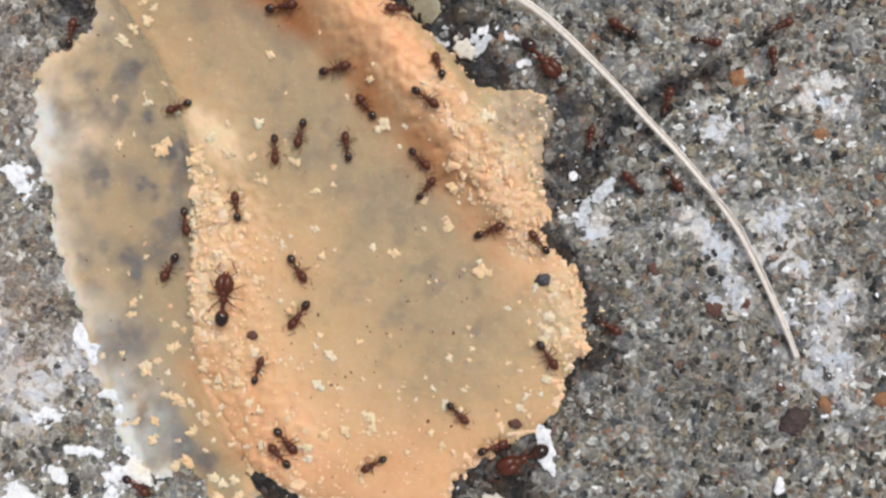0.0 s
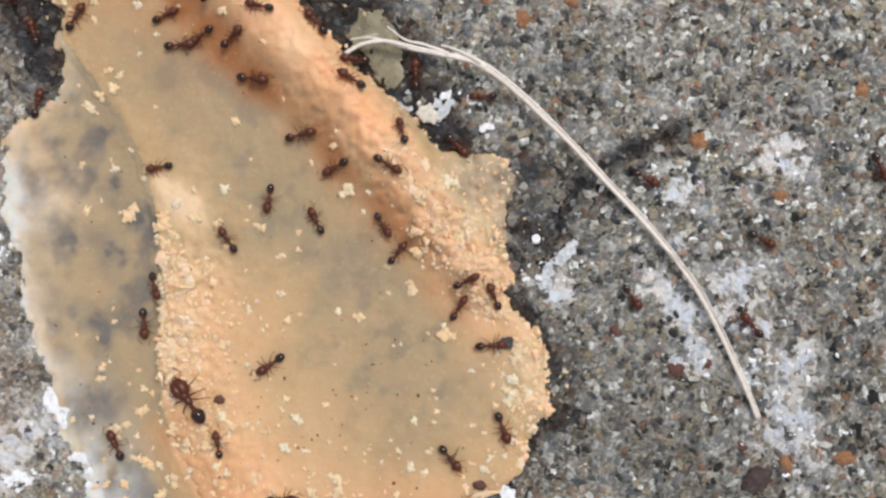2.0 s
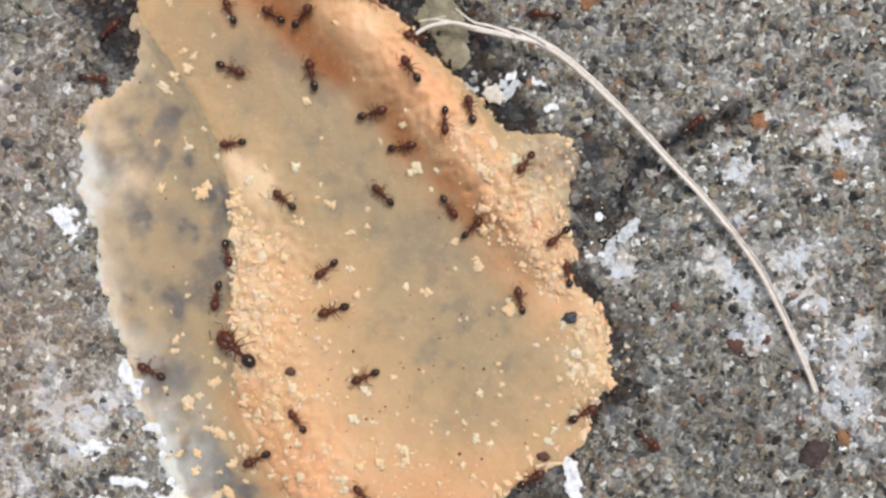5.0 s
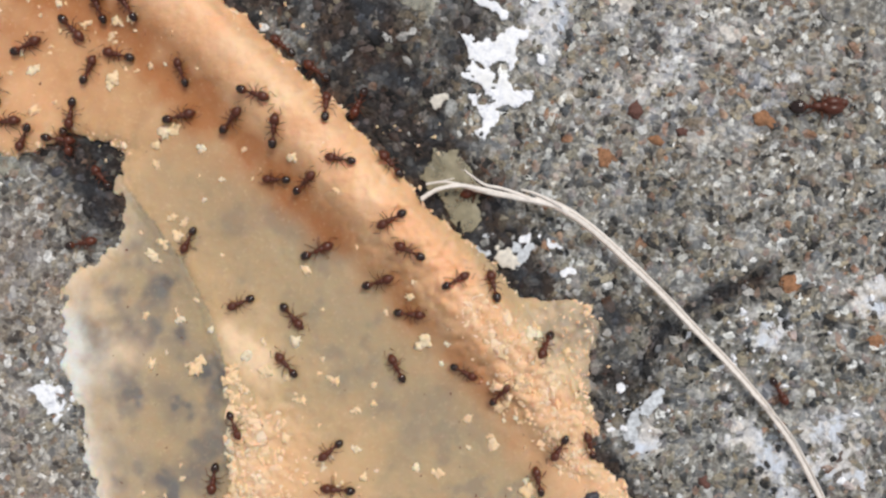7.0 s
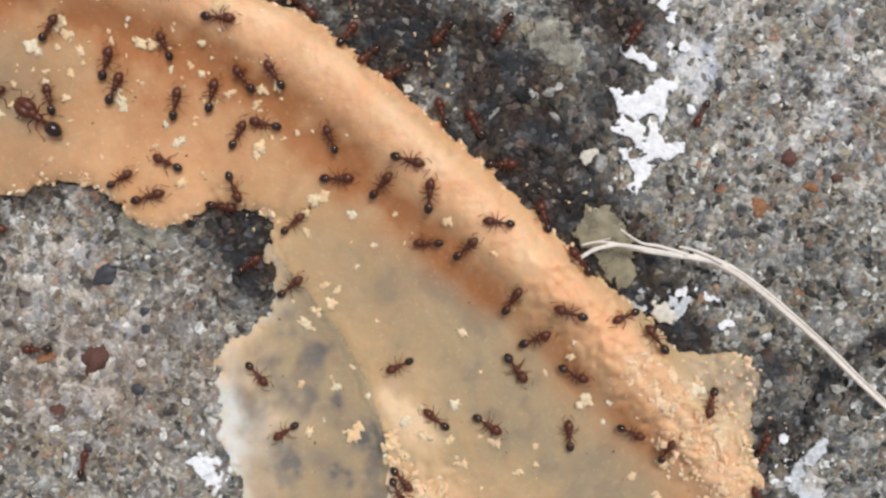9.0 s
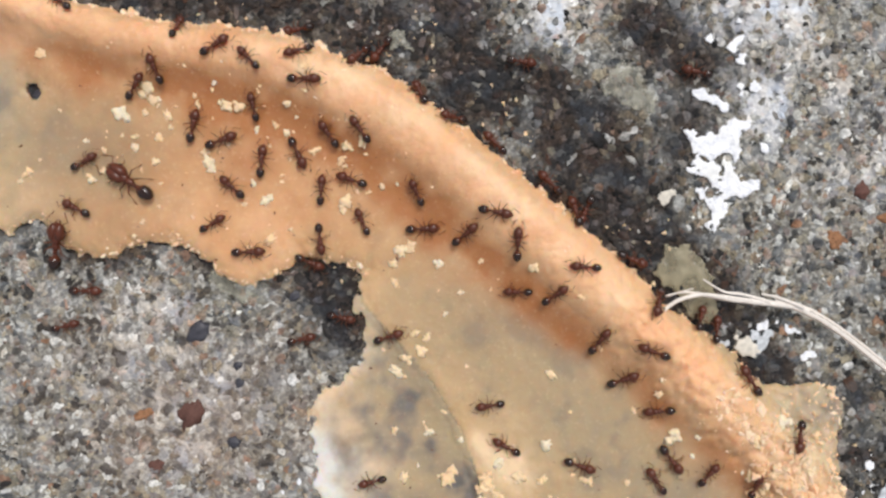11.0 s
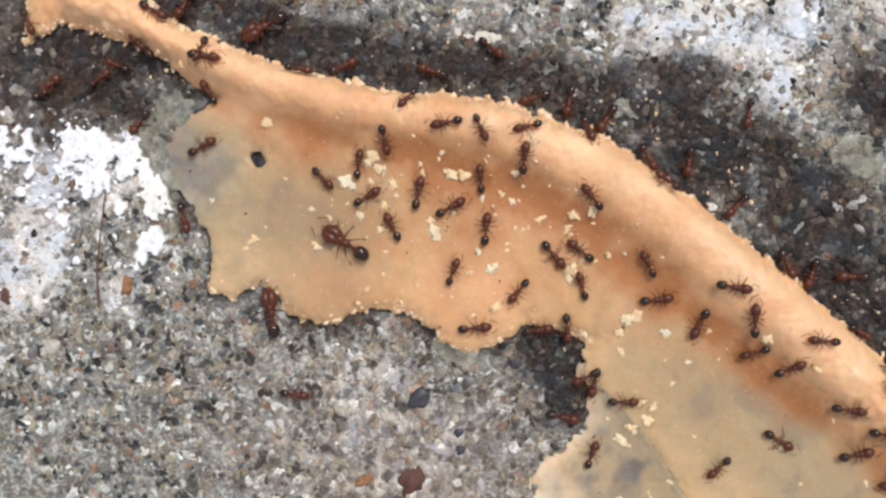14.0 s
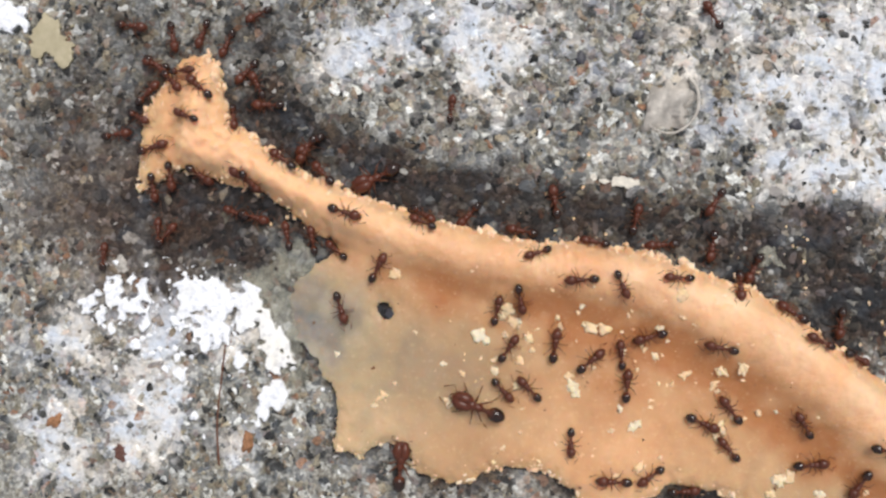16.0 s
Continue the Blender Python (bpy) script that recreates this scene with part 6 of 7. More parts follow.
    march(0, [(7.5, -13.4, 37.3, -116), (8, -12.8, 38, -103), (8.5, -16.4, 41.1, -245), (11, -15, 36.7, -260), (11.5, -11.2, 31.1, -257), (12, -17.1, 40.4, -219), (12.5, -12, 43.8, -239), (13, -6.2, 37.2, -320), (13.5, -8.5, 34.1, -481), (14, -9.9, 36.8, -546)])
    march(0, [(5, -46, 35.6, -120), (7.5, -49, 30.4, -189), (8, -41.3, 25.6, -245), (8.5, -39.4, 17.9, -411), (11, -43.7, 26.7, -352), (11.5, -38.3, 25.6, -281), (12, -36.4, 33.2, -273), (12.5, -33, 37.4, -292), (13, -34, 26.9, -353), (14, -33.8, 26.6, -365)])
    march(0, [(8, -35.3, 55.1, -174), (8.5, -34.6, 55, -173), (11, -34.9, 54.5, -141), (11.5, -35.6, 56.6, -261), (12, -35.8, 57.6, -119), (13, -36, 56.9, -114), (13.5, -36.2, 56.4, -262), (14, -36.1, 57.2, -107), (15, -36.55, 56.775, -75), (16, -36.1, 57.6, -106)])
    march(0, [(11, -63.6, 46.8, 25), (11.5, -62.7, 48.7, 59), (12, -62.6, 49.8, 77), (12.5, -61.6, 54.9, 16), (13, -61.9, 54, -20), (13.5, -61.8, 52.7, -42), (14.5, -61.7, 51.5, -52), (15, -60.3, 50.3, -38), (15.5, -58.7, 46.7, -83), (16, -57.8, 45.9, -54)])
    march(0, [(11.5, -78, 50.7, -128), (12, -78.1, 50.3, 39), (12.5, -78.5, 50.1, 47), (13, -78.3, 50.5, 221), (13.5, -78, 50.4, 215), (14, -76.9, 49.4, 279), (14.5, -81.3, 48.7, 186), (15, -77.8, 58.9, 161), (15.5, -75.1, 58.8, 1), (16, -72.8, 55.5, -79)])
    march(0, [(11, -48.5, 64.5, -105), (11.5, -49.5, 60.7, -141), (12, -49.825, 61.075, -157), (12.5, -49.8, 61.075, -166), (13, -49.9, 60.7, -141), (13.5, -49.3, 61.4, -205), (14, -49.6, 61.7, -205), (14.5, -42.8, 51.3, -207), (15.5, -42.95, 50.1, -169), (16, -43.2, 49.7, -170)])
    march(0, [(0, 13.7, 12.2, 78), (0.5, 7.5, 13.9, 105), (1, 8.7, 24.2, 114), (1.5, 14.2, 24.2, 222), (2, 6.7, 23.3, 182), (2.5, 10.7, 30.2, 60), (5, 14.9, 34.4, 45), (7.5, 14.9, 54.4, 90), (8, 19.1, 58.7, 45)])
    march(0, [(1.5, -1.6, 35.5, -120), (2, -6.6, 26.9, -181), (2.5, -4.6, 30.3, -300), (5, -7.3, 27.1, -183), (7.5, -14, 23.5, -284), (8.5, -13.9, 23.8, -306), (11, -13.9, 23.9, -313), (12, -13.15, 24.575, -366), (14, -12.6, 24.3, -372)])
    march(0, [(7.5, -40.4, 52.4, 165), (8, -40.2, 52.3, -9), (13, -40.125, 52.35, 3), (13.5, -40.4, 52.3, 25), (14, -41.3, 51.7, 79), (14.5, -29.4, 50.3, 129), (15, -29.2, 51.2, 242), (15.5, -28.9, 51.3, 208), (16, -29.8, 50.3, 138)])
    march(0, [(7.5, -38.5, 46.9, 109), (8.5, -38.5, 46.7, 124), (11.5, -38.4, 47, 116), (12, -38, 46.3, -46), (12.5, -36.9, 44.2, 13), (13, -34, 41.8, -75), (13.5, -34.1, 33.2, -96), (14, -36.3, 28.7, -108), (14.5, -39.1, 25.8, -135)])
    march(0, [(7.5, -41.5, 45.1, -47), (8, -41.8, 45.2, 102), (8.5, -41.9, 45.3, 102), (11, -41.9, 45.5, -70), (12, -41.725, 45.9, -38), (13, -42.2, 45.7, -82), (14, -39.3, 41.9, -56), (15.5, -39.4, 40.4, -90), (16, -39.2, 40.9, -30)])
    march(0, [(7.5, -52, 37.5, 52), (8.5, -51.7, 37.6, 33), (13, -49.95, 40.3, 16), (13.5, -49.3, 40.4, -2), (14, -49.5, 41.1, 64), (14.5, -51.2, 41.2, 107), (15, -51.8, 40.7, 129), (15.5, -52.6, 40.4, 187), (16, -51.8, 40.2, 264)])
    march(0, [(2, -39.9, 36.9, -135), (2.5, -42.7, 34.1, -79), (7.5, -42.7, 34.1, -79), (8, -36.1, 32, 9), (8.5, -34.8, 32.4, 37), (11, -36.1, 37.9, 109), (12.5, -36.8, 38.525, 98), (15.5, -36.725, 38.2, 107), (16, -37, 38.1, 125)])
    march(0, [(11, -52.5, 58.8, 69), (12, -52.7, 58.3, 44), (12.5, -52.8, 58.7, -130), (13.5, -52.625, 58.5, -127), (14, -52.3, 58.8, -136), (14.5, -53.2, 58.5, 25), (15, -53.1, 58.4, 4), (15.5, -52.8, 58.9, 181), (16, -53.1, 58.7, 191)])
    march(0, [(11, -64.8, 42.2, 147), (11.5, -64.8, 42.6, 145), (12, -65.6, 46, 102), (12.5, -59.2, 49.1, -8), (13.5, -57.8, 49.5, -343), (14, -57.45, 49.575, -334), (14.5, -57.8, 49.6, -306), (15, -56.6, 49.6, -319), (16, -56.8, 49.8, -311)])
    march(0, [(11.5, -78.3, 42.9, 28), (12, -69.7, 50.2, 63), (12.5, -67.6, 49, 155), (13, -74.9, 54.2, 124), (13.5, -77.1, 55.4, 118), (14, -74.1, 56.5, 23), (15, -71.7, 56.6, 12), (15.5, -70.5, 56.9, 32), (16, -68.6, 59, 55)])
    march(0, [(11.5, -72.7, 62.8, 99), (12.5, -72.8, 62.4, 99), (13, -75, 62.1, 136), (13.5, -73, 62.1, 134), (14, -72.775, 62.1, 118), (14.5, -73.1, 62.5, 118), (15, -72.4, 62.2, 65), (15.5, -72.6, 62.2, 65), (16, -72.6, 61.1, 135)])
    march(0, [(12, -80.3, 58.9, 91), (12.5, -80.4, 59.3, 264), (13, -81.8, 58.8, 372), (13.5, -81.2, 59.5, 328), (14, -80.6, 59.8, 227), (14.5, -79.3, 60.5, 380), (15, -77.2, 63.2, 406), (15.5, -77.2, 63.1, 405), (16, -77.5, 63.1, 455)])
    march(1, [(11.5, -65.2, 71.2, -120), (12, -67.2, 67.8, -130), (12.5, -66.7, 68, -153), (13.5, -66.2, 66.5, -322), (14, -66.4, 68.2, -159), (14.5, -66.7, 68, -147), (15, -66.6, 68.2, -150), (15.5, -67.6, 67.9, -158), (16, -67.9, 67.9, -161)])
    march(0, [(11.5, -42.2, 68.7, -105), (12, -43.7, 62.9, -208), (12.5, -48.9, 59.1, -366), (13, -59.8, 62.9, -366), (13.5, -58.6, 62.9, -483), (14, -58.8, 63.2, -340), (14.5, -59.2, 63.1, -290), (15, -58.8, 63.3, -160), (16, -59.2, 63.2, -141)])
    march(0, [(11.5, -15.5, 65.7, -120), (12, -24.5, 50.2, -110), (12.5, -25, 46.8, -219), (13, -20.3, 44.8, -140), (13.5, -20.6, 42.6, -200), (14, -20.5, 45, -140), (14.5, -21.2, 42.5, -204), (15, -31, 40.1, -213), (15.5, -34.6, 26.6, -105)])
    march(0, [(0, -15.7, 12.8, -105), (3, -15.275, 12.875, -89), (3.5, -15.1, 12.6, -83), (4, -14, 10.2, -85), (4.5, -14.5, 4, -130), (5, -16.7, 3.1, -142), (7.5, -20.1, 6.2, -29), (8.5, -25.6, 6.9, -51)])
    march(0, [(0, -11, 11.4, 99), (1.5, -10.5, 10.475, 112), (5, -10.7, 10.8, 136), (7.5, -9.7, 11, 108), (8, -9.325, 10.45, 98), (8.5, -9, 10.4, 88), (11, -9.5, 9.3, 118), (13, -12.4, 6.5, 225)])
    march(1, [(0, -23.2, -4.1, 85), (0.5, -23.4, -4.8, 84), (1, -24, -6.3, 86), (1.5, -23.3, -7.5, 104), (2, -23.375, -7.725, 126), (3.5, -24.2, -6.8, 151), (4, -25.1, -6, 140), (5, -25.9, -5.3, 141)])
    march(0, [(0, -15.8, -5.6, -125), (1, -15.65, -4.425, -151), (2.5, -14.6, -3.7, -132), (3, -13.9, -2.9, -98), (4, -14.5, -2.2, -72), (4.5, -15.2, -1.7, -138), (5, -15.9, -1.2, -163), (7.5, -17.5, 3.5, -177)])
    march(0, [(0, -6.7, -27.8, 60), (0.5, -3.7, -22.6, 116), (2.5, -3.7, -22.6, 116), (3, -6, -19.4, 107), (3.5, -4.9, -16.9, 66), (4, 4.7, -4.2, 46), (4.5, 3.5, -0.3, 100), (5, 3.6, -0.3, 102)])
    march(0, [(7.5, -48.5, 36, 6), (8.5, -48.9, 35.9, 15), (11, -47.9, 36.1, -3), (11.5, -47.2, 35.5, 169), (13.5, -47.7, 35.3, 170), (14, -47.9, 35.3, 0), (15.5, -48.2, 36.1, -8), (16, -48.1, 36.1, -188)])
    march(0, [(7.5, 0.2, 48.9, -159), (8, -1, 48, -148), (8.5, -0.7, 48.3, -325), (11, -1.3, 49.5, -199), (11.5, -1.2, 49.5, -202), (12, -2.6, 50.3, -249), (13, -2.4, 50.2, -205), (13.5, -3.1, 51.7, -231)])
    march(0, [(1, 55.2, 27.9, 180), (1.5, 51.2, 27.9, 180), (2, 51.2, 27.9, 180), (2.5, 45.2, 27.9, 180), (5, 45.2, 27.9, 180), (7.5, 37.2, 27.9, 180), (8, 23.2, 27.9, 116), (8.5, 31.2, 27.9, 0)])
    march(0, [(11, -63.8, 62.6, 137), (11.5, -62.9, 61.9, 310), (12, -63.4, 62.4, 157), (13.5, -62.9, 62.3, 118), (14, -63.3, 63.1, -13), (14.5, -63.6, 63.1, -17), (15, -63.3, 62.8, 160), (16, -63.7, 62.7, 149)])
    march(0, [(0, -3.6, 10.2, -45), (3, -3.725, 9.85, -63), (4, -3.825, 9.35, -64), (7.5, -3.3, 10.8, -26), (8.5, -3, 10.7, -35), (11, -4.4, 9.5, 44), (13, -4.7, 10.4, -10)])
    march(0, [(0, -17.6, -19.7, 132), (0.5, -19.6, -23.1, 240), (2.5, -16.7, -21.2, 164), (3, -16.1, -22.8, 126), (3.5, -22, -21.4, 183), (4, -21.6, -31.2, 294), (4.5, -5.8, -28, 455)])
    march(1, [(0, 6.8, -20.2, -156), (0.5, 4, -23.1, -135), (2.5, 1, -28.3, -120), (3, -1.8, -31.1, -135), (3.5, -10.5, -30.8, -152), (4, -13, -31.8, -161), (4.5, -11.3, -29.9, -155)])
    march(0, [(0, 21.5, 15.9, 74), (0.5, 23.6, 14.5, -8), (1, 26.9, 14.5, -11), (1.5, 27.6, 13.4, -43), (2, 34, -0.5, 130), (2.5, 34.9, -10.1, -17), (3, 44.9, -8.3, 105)])
    march(0, [(0.5, -36.4, 30.8, 73), (2, -35.3, 31.7, 59), (5, -33.3, 35.1, 60), (8, -30.225, 36.575, -3), (13, -30.225, 36.65, -3), (14, -29.6, 36.45, 1), (16, -29.6, 36, 0)])
    march(0, [(0, -2.8, 29.4, -105), (0.5, -3.9, 25.6, -179), (1, 4.8, 24.3, -8), (1.5, 14.6, 15.7, -51), (2, 21.8, 2.5, -55), (2.5, 24.3, -3.1, 49), (3, 50.3, -3.1, 0)])
    march(0, [(7.5, -49.1, 39.1, 94), (8, -47.4, 39.2, 93), (8.5, -46.6, 39.1, 151), (11, -48.8, 42.7, 133), (11.5, -54.3, 45.2, 140), (12, -55.1, 46.5, 105), (16, -55.2, 45.7, 128)])
    march(0, [(7.5, -43.5, 34.4, -8), (8, -42, 34.7, -19), (8.5, -42, 34.7, -8), (11, -42, 34.5, -29), (12, -41.85, 34.875, 12), (15.5, -41.475, 34.125, -3), (16, -41.5, 34.3, -1)])
    march(0, [(8, -57.5, 47.7, -137), (8.5, -57.9, 46, -261), (11, -55, 55.2, -256), (11.5, -54.9, 55.7, -82), (12, -55, 55.3, -261), (12.5, -54.9, 55.3, -86), (16, -55.1, 54.6, -85)])
    march(0, [(8, 15.9, 58.7, -120), (8.5, 7.9, 44.8, -231), (11, -3.7, 24.9, -297), (11.5, -3.6, 26.1, -356), (12, -11, 31.6, -434), (13.5, -10.75, 31.45, -418), (14, -10.2, 31.2, -393)])
    march(0, [(11, -65.3, 33.8, -6), (11.5, -64.3, 35.2, -150), (12, -63.4, 33.8, -9), (12.5, -52.1, 30.5, 14), (13, -51.1, 30.9, 12), (13.5, -46.5, 29.3, -22), (14, -39.9, 25.4, -18)])
    march(0, [(11.5, -74.7, 62.3, -1), (12, -73.7, 67, 101), (12.5, -69.7, 73.9, 60), (14.5, -74.5, 61.9, 159), (15, -74.8, 62.1, 84), (15.5, -75.15, 62.275, 99), (16, -75, 62.4, 93)])
    march(0, [(12, -76.7, 70, 141), (12.5, -75.7, 69.4, 310), (13.5, -80, 68.5, 310), (14, -79.4, 67.7, 130), (15, -79.5, 68.3, 129), (15.5, -82, 67.2, 298), (16, -80.7, 65.4, 337)])
    march(0, [(12.5, -19.4, 67.9, -120), (13, -21.4, 64.4, -105), (13.5, -25.1, 50.9, -220), (14, -24.8, 49.9, -105), (14.5, -28.5, 48.7, -42), (15.5, -28.4, 48.3, -52), (16, -28.1, 47.6, -213)])
    march(0, [(12, -37.1, 71.2, -120), (12.5, -39.1, 67.7, -135), (13.5, -39.1, 67.7, -135), (14, -43.4, 63.5, -43), (14.5, -31.1, 65.8, 71), (15, -35, 61.7, 219), (16, -35.3, 61.8, 230)])
    march(0, [(0, -3, 7.1, 52), (3, -2.1, 7.15, 50), (4, -2.325, 6.925, 58), (5, -1.4, 7.3, 43), (8, 0.075, 8.775, 56), (11, -0.1, 8.3, 69)])
    march(0, [(0, 9.2, -9.6, -55), (1.5, 8.325, -10.55, -87), (2.5, 8.45, -10.875, -41), (4, 8.8, -12.3, 0), (4.5, 10, -12.1, 15), (5, 10, -12.1, 28)])
    march(0, [(0, 3.6, -18.9, 18), (0.5, 4.5, -18.3, 27), (1, 5.4, -18.4, 191), (1.5, 3.6, -19.1, 37), (3.5, 4.625, -19.05, 40), (5, 4.6, -19, 31)])
    march(0, [(0, 25.5, 22.2, -8), (0.5, 24.4, 26.4, -27), (1, 24.2, 26.7, -129), (1.5, 23.5, 29.3, -95), (2, 27.5, 36.2, 60), (7.5, 37.5, 36.2, 0)])
    march(0, [(0, 32.8, 23.6, 25), (0.5, 28.5, 22, 0), (1, 38.3, 24.6, 2), (1.5, 49.5, 17.6, 38), (2, 47.2, 15.6, -64), (2.5, 51.2, 15.6, 0)])
    march(0, [(0, 24.3, -27.3, 60), (0.5, 29.3, -18.7, -24), (1, 28.3, -22.5, -105), (2.5, 25.3, -27.7, -120), (3, 23.3, -31.2, -120), (3.5, 23.3, -39.2, -90)])
    march(0, [(7.5, -46.2, 50.4, 115), (12.5, -45.625, 50.5, 89), (14.5, -45.8, 49.8, 88), (15, -45.7, 48.6, 87), (15.5, -45.85, 48.075, 88), (16, -46.1, 48.1, 88)])
    march(0, [(7.5, -16.5, 36.4, 89), (8, -14.8, 36.6, 126), (8.5, -14.4, 37.1, 38), (11, -13.7, 36.9, -121), (13.5, -13.925, 37.5, -122), (14.5, -13.9, 37.5, -110)])
    march(0, [(7.5, -2.7, 48.1, 17), (8, -7.6, 50.6, -148), (8.5, -13.1, 50.5, -126), (11, -7.1, 60.9, -300), (11.5, -5.1, 64.4, -300), (12, -2.3, 67.2, -315)])
    march(1, [(11, -67.5, 38.7, 74), (12, -67.8, 39, 81), (12.5, -68.1, 37.8, 90), (13, -68.5, 38.9, 95), (14.5, -68.575, 38.55, 90), (16, -68.6, 39.3, 79)])
    march(0, [(8, -38, 60.8, -135), (8.5, -40.8, 58, -175), (11, -40.8, 58, -175), (12, -39.45, 57.85, -169), (15.5, -39.8, 58.1, -172), (16, -40.8, 58.2, -183)])
    march(0, [(11.5, -72.7, 65.9, 17), (12, -72.8, 65.7, 39), (12.5, -73, 65.3, -15), (13.5, -73.4, 65.1, -24), (14, -72.4, 65.3, -14), (16, -71.1, 64.7, -24)])
    march(0, [(13, -83.7, 65.6, -168), (13.5, -84, 65, -335), (14, -84.5, 64.8, -330), (14.5, -83, 65.5, -172), (15, -80.5, 69.1, -51), (16, -80.2, 69, -56)])
    march(0, [(13.5, -94.5, 65.2, -15), (14, -90.7, 64.2, 38), (14.5, -91.1, 63.925, 61), (15, -90.7, 63.9, 38), (15.5, -90, 64.8, 49), (16, -90.6, 65, 84)])
    march(0, [(0, -8.2, -20.6, -152), (2.5, -12.4, -23.5, -180), (4, -13.125, -24.575, -185), (4.5, -12.9, -24.5, -206), (5, -12.8, -20.7, -225)])
    march(0, [(0, 18.1, 7.7, 132), (0.5, 24.7, 6.6, 197), (1, 37, -0.1, 293), (1.5, 47.9, -8.3, 306), (2.5, 51.9, -8.3, 360)])
    march(0, [(0, 15.4, -6.7, -32), (0.5, 27.3, -4.3, -70), (1, 37.8, -9.5, -3), (1.5, 45, -15.8, -72), (2, 51, -15.8, 0)])
    march(0, [(0.5, -15.2, 31.5, 180), (2, -15.6, 31.9, 167), (5, -14.9, 31.5, 168), (14, -14.75, 31.225, 170), (14.5, -14.8, 30.9, 166)])
    march(1, [(0, 23.3, -27.2, 75), (0.5, 24.4, -23.3, 75), (1, 28, -9.8, -53), (1.5, 38.6, -10.1, -20), (2, 50.6, -10.1, 0)])
    march(0, [(7.5, -53.8, 43.9, 134), (8, -51.9, 44.4, 61), (8.5, -51.7, 45.8, 68), (11, -49.5, 47.5, 16), (16, -49.1, 47.8, 34)])
    march(0, [(7.5, -25.7, 35.6, 46), (11, -26, 35.7, 34), (11.5, -25.9, 35.2, -143), (15.5, -25.475, 33.575, -110), (16, -25.4, 33.9, -127)])
    march(0, [(8, -55.2, 57.4, -26), (11, -48.6, 56.5, 27), (11.5, -48.7, 55.9, 184), (12, -48.275, 55.95, 188), (16, -49.2, 55.8, 177)])
    march(0, [(8, -45.5, 55.8, -40), (8.5, -45.2, 55.3, -27), (11, -45.3, 54.9, 129), (11.5, -45.1, 55.1, -48), (16, -45.6, 55, -73)])
    march(0, [(8, -57.2, 52.8, 77), (8.5, -57.5, 52.8, 56), (11, -57.6, 53.8, 53), (13, -58.05, 52.825, 78), (16, -57.5, 53.6, 70)])
    march(0, [(14, -91.2, 71.5, -71), (14.5, -93.3, 70.3, 30), (15, -90.9, 70.5, 199), (15.5, -90.8, 69.7, 249), (16, -90.5, 69.6, 270)])
    march(0, [(12.5, -75.7, 74.2, -120), (13, -77.7, 70.8, -33), (15, -77.425, 70.575, -38), (15.5, -77.7, 70.7, -39), (16, -76.9, 70.4, 138)])
    march(0, [(14, -86.5, 76.2, -105), (14.5, -88.1, 70.4, -142), (15, -86.5, 71, -51), (15.5, -87.5, 70.1, -16), (16, -88.7, 70.5, -90)])
    march(0, [(0, -12.2, 19.3, 13), (8, -11.7, 19.725, 18), (8.5, -11.9, 20, 20), (14, -11.9, 19.6, 10)])
    march(0, [(0, -27.6, 3.9, -82), (4.5, -27.275, 4.45, -71), (5, -27.4, 4.8, -78), (7.5, -26, 5.7, -66)])
    march(0, [(0, -19.9, -11.2, 72), (2.5, -20.6, -12.3, 106), (4.5, -19.925, -12.4, 127), (5, -19.7, -12.9, 126)])
    march(1, [(0, 8.7, 20.5, -46), (0.5, 17.3, 10.8, -63), (1, 24, 35.9, 75), (7.5, 36, 35.9, 0)])
    march(0, [(0.5, -18.7, 29.2, 37), (5, -19, 29.5, 43), (8, -18.225, 29.225, 41), (14.5, -17.7, 28.7, 22)])
    march(0, [(3, 14.7, -27.3, 176), (3.5, 14, -27.4, 171), (4, 11.6, -25.4, 156), (4.5, 11.3, -26, 166)])
    march(0, [(7.5, -52.5, 49.6, -99), (8, -52.3, 49.4, 81), (8.5, -52.1, 49.1, 71), (16, -52.3, 49.6, 75)])
    march(0, [(7.5, -35.3, 46.7, 120), (14, -35.05, 47.2, 123), (15.5, -36, 47.6, 145), (16, -36.9, 48.1, 162)])
    march(0, [(7.5, -21.2, 34.3, 81), (14, -20.725, 33.7, 87), (15, -20.7, 33.225, 88), (15.5, -20.5, 33.5, 86)])
    march(0, [(8, -31.7, 54.3, -96), (8.5, -32.6, 53.3, -33), (11, -32.6, 55.1, -136), (16, -32.4, 55, -124)])
    march(0, [(12.5, -8.6, 66.5, -120), (13, -10.6, 63.1, -120), (13.5, -16.6, 52.7, -246), (14, -2.6, 52.7, -360)])
    march(0, [(14.5, -85.9, 75.9, 151), (15, -86.5, 76, 328), (15.5, -86.9, 76.1, 339), (16, -85.6, 70.4, 320)])
    march(0, [(14.5, -86, 79.8, 43), (15, -89.2, 80.8, -72), (15.5, -91, 77.6, -124), (16, -91.2, 76.7, -33)])
    march(0, [(14.5, -93.4, 75.4, 3), (15, -92.7, 75.9, 181), (15.5, -93.2, 75.9, 181), (16, -93.9, 75.3, 2)])
    march(0, [(14.5, -81.8, 75.1, -111), (15, -81.6, 75.5, -85), (15.5, -79.7, 79.7, -131), (16, -79.8, 80, -142)])
    march(0, [(14.5, -79.1, 79.3, 111), (15, -74.4, 71.7, 191), (15.5, -73.4, 68.8, 264), (16, -73.2, 68.7, 129)])
    march(0, [(14.5, -81.1, 81.8, -130), (15, -80.1, 81.9, -62), (15.5, -81.6, 83.3, -51), (16, -81.5, 83.1, -123)])
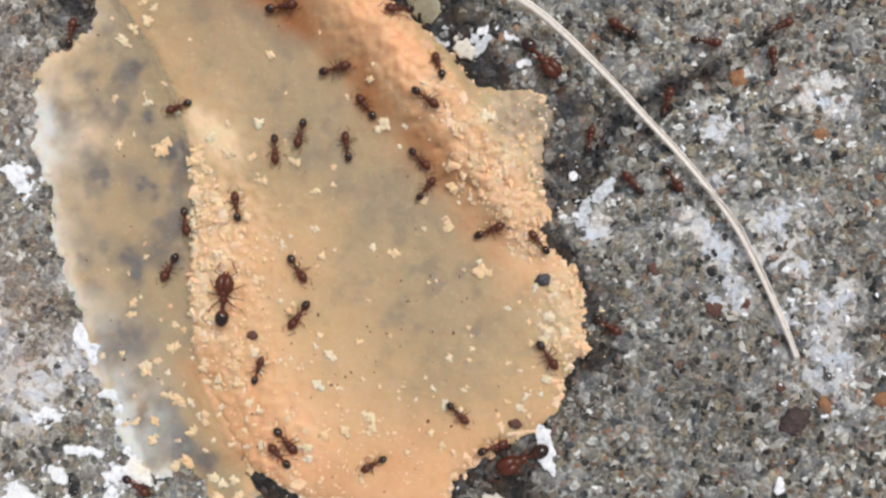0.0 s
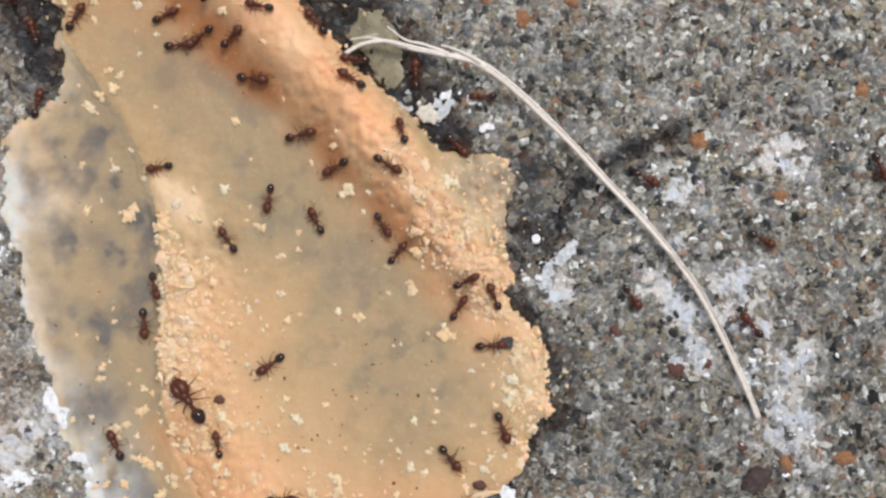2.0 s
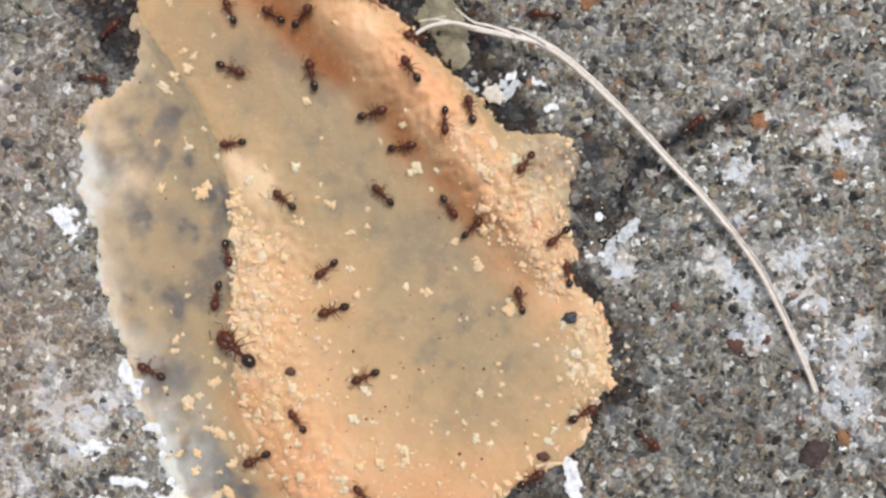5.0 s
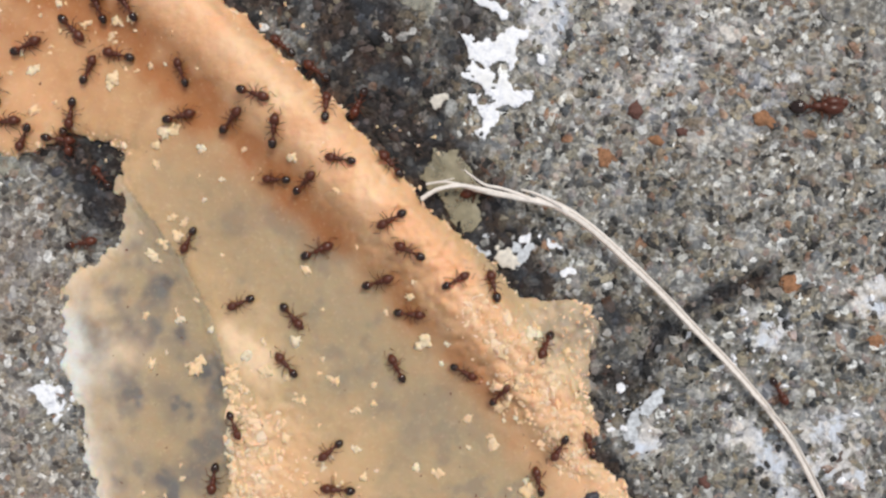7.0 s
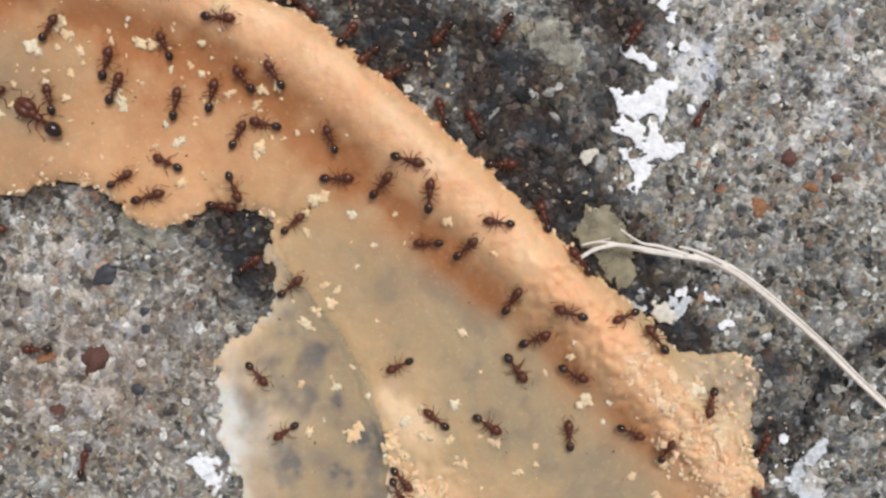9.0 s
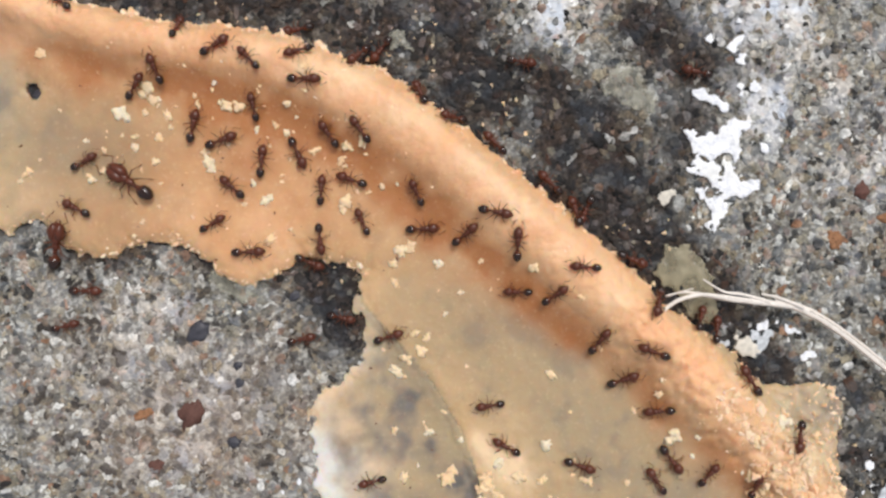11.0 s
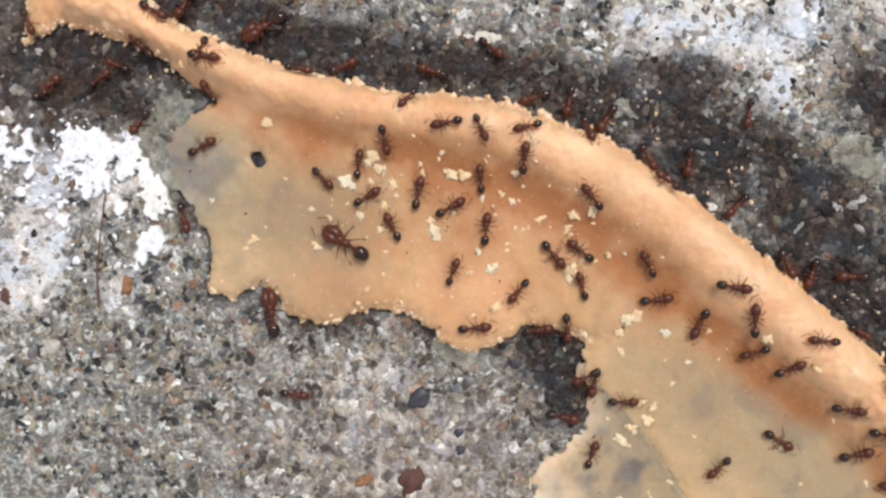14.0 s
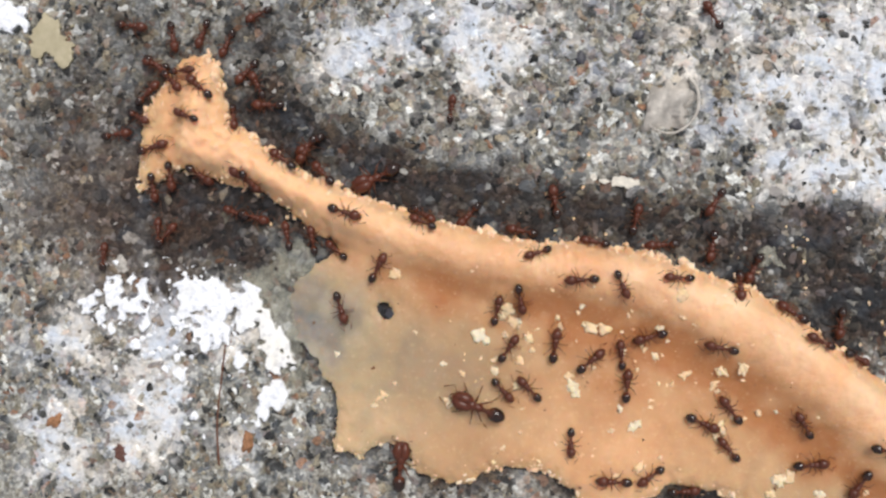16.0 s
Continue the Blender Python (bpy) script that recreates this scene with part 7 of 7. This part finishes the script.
    march(0, [(14.5, -25, 75.9, 165), (15, -35.8, 78.5, 128), (15.5, -42.9, 80.2, 187), (16, -33.5, 79.8, 115)])
    march(0, [(14.5, -72.9, 75.1, 87), (15, -74.4, 74.4, 38), (15.5, -77.5, 75.5, 179), (16, -78, 76.4, 173)])
    march(0, [(14.5, -43.2, 84.4, -105), (15, -49.4, 61.2, -175), (15.5, -52.3, 62.6, -52), (16, -54.2, 60.9, -198)])
    march(0, [(14.5, -104.5, 71.9, -30), (15, -95.8, 66.9, -106), (15.5, -96.4, 64.5, -85), (16, -96.5, 63.1, 78)])
    march(0, [(14.5, -36.3, 83.1, -105), (15, -42, 61.9, -172), (15.5, -42.3, 61.6, -63), (16, -47.4, 59, -198)])
    march(0, [(14.5, -106.2, 57.4, -15), (15, -92.6, 53.7, -189), (15.5, -106.9, 46.2, -165), (16, -112.1, 49.2, -210)])
    march(0, [(0, -29.2, -0.8, -119), (1.5, -28.6, -0.025, -85), (5, -28.6, 0.3, -101)])
    march(0, [(3.5, 5.9, -34.8, 76), (4, 5.9, -34.8, 63), (4.5, 5.7, -33.2, 72)])
    march(0, [(3.5, 11.2, -39.3, 60), (4, 14.2, -34.1, -64), (4.5, 8, -30.5, -186)])
    march(0, [(7.5, -46.1, 43.4, 26), (8, -45.5, 44.6, 74), (16, -45.9, 45.1, 79)])
    march(0, [(7.5, -23.1, 37.9, -20), (15.5, -22.5, 37.1, -15), (16, -23.1, 37.2, -17)])
    march(0, [(8, -40.4, 55.4, -168), (15, -40.775, 54.575, -176), (16, -40.3, 54.9, -190)])
    march(1, [(11, -58.9, 44.2, 139), (15, -60.25, 45.225, 144), (16, -60.3, 44.5, 151)])
    march(0, [(14, -87.6, 76.8, -120), (14.5, -89.6, 73.3, 5), (16, -89.9, 73.4, 11)])
    march(0, [(14.5, -84.2, 78, 168), (15, -84.2, 79.3, 117), (16, -84.2, 78.6, 132)])
    march(0, [(14.5, -88.8, 82.7, 38), (15, -90.8, 86.1, 4), (16, -91.2, 86.1, -14)])
    march(0, [(14.5, -39.2, 83.2, -105), (15, -44.9, 61.9, -201), (15.5, -38.6, 85.1, -285)])
    march(0, [(14.5, -84.9, 88.4, -120), (15, -86.9, 84.9, -96), (16, -87, 84.5, -85)])
    march(0, [(14.5, -81.7, 88.1, -120), (15, -83.7, 84.7, -102), (16, -83.9, 84.4, -118)])
    march(0, [(15, -87.3, 91.8, -105), (15.5, -89.9, 82.1, -154), (16, -89, 81.9, -202)])
    march(0, [(15, -80.3, 90.7, -120), (15.5, -86.3, 80.3, -159), (16, -85.9, 80.5, -7)])
    march(0, [(0.5, 48.7, 21.9, -8), (1, 54.7, 21.9, 0)])
    march(0, [(7.5, -36.8, 42.3, 165), (16, -36.4, 41.8, 120)])
    march(0, [(7.5, -30.4, 40.4, 107), (16, -29.9, 39.9, 114)])
    march(0, [(8, -58.6, 5.8, 75), (8.5, -57.6, 9.7, 74)])
    march(0, [(14.5, -59.6, 73.8, 67), (16, -59.8, 73.8, 77)])
    march(0, [(15.5, -73.6, 89.4, -120), (16, -81.6, 75.5, -85)])
    march(0, [(15.5, -84.2, 91.4, -105), (16, -87.3, 79.8, -51)])
    march(0, [(15.5, -73.8, 89.9, -135), (16, -78, 85.6, -161)])
    march(0, [(15.5, -75.8, 90.1, -105), (16, -78.9, 78.5, -249)])
    march(0, [(15.5, -69.5, 89.3, -105), (16, -74.2, 72, -153)])
    march(0, [(15.5, -81.4, 91.3, -105), (16, -85.6, 75.9, -208)])
    march(0, [(15.5, -75.2, 90.6, -105), (16, -80.9, 69.4, -225)])
    march(0, [(15.5, -44.5, 86.7, -105), (16, -50.7, 63.5, -268)])
    march(0, [(15.5, -57, 88.7, -105), (16, -63.8, 63.6, -37)])
    march(0, [(0, -89.0, 81.8, -45), (16, -89.0, 81.8, -45)])
    march(0, [(0, -90.2, 79.0, 39), (16, -90.2, 79.0, 39)])
    march(0, [(0, -74.6, 71.5, -130), (16, -74.6, 71.5, -130)])
    march(0, [(0, -82.4, 66.0, 152), (16, -82.4, 66.0, 152)])
    march(0, [(0, -89.8, 64.6, 42), (16, -89.8, 64.6, 42)])


motions()
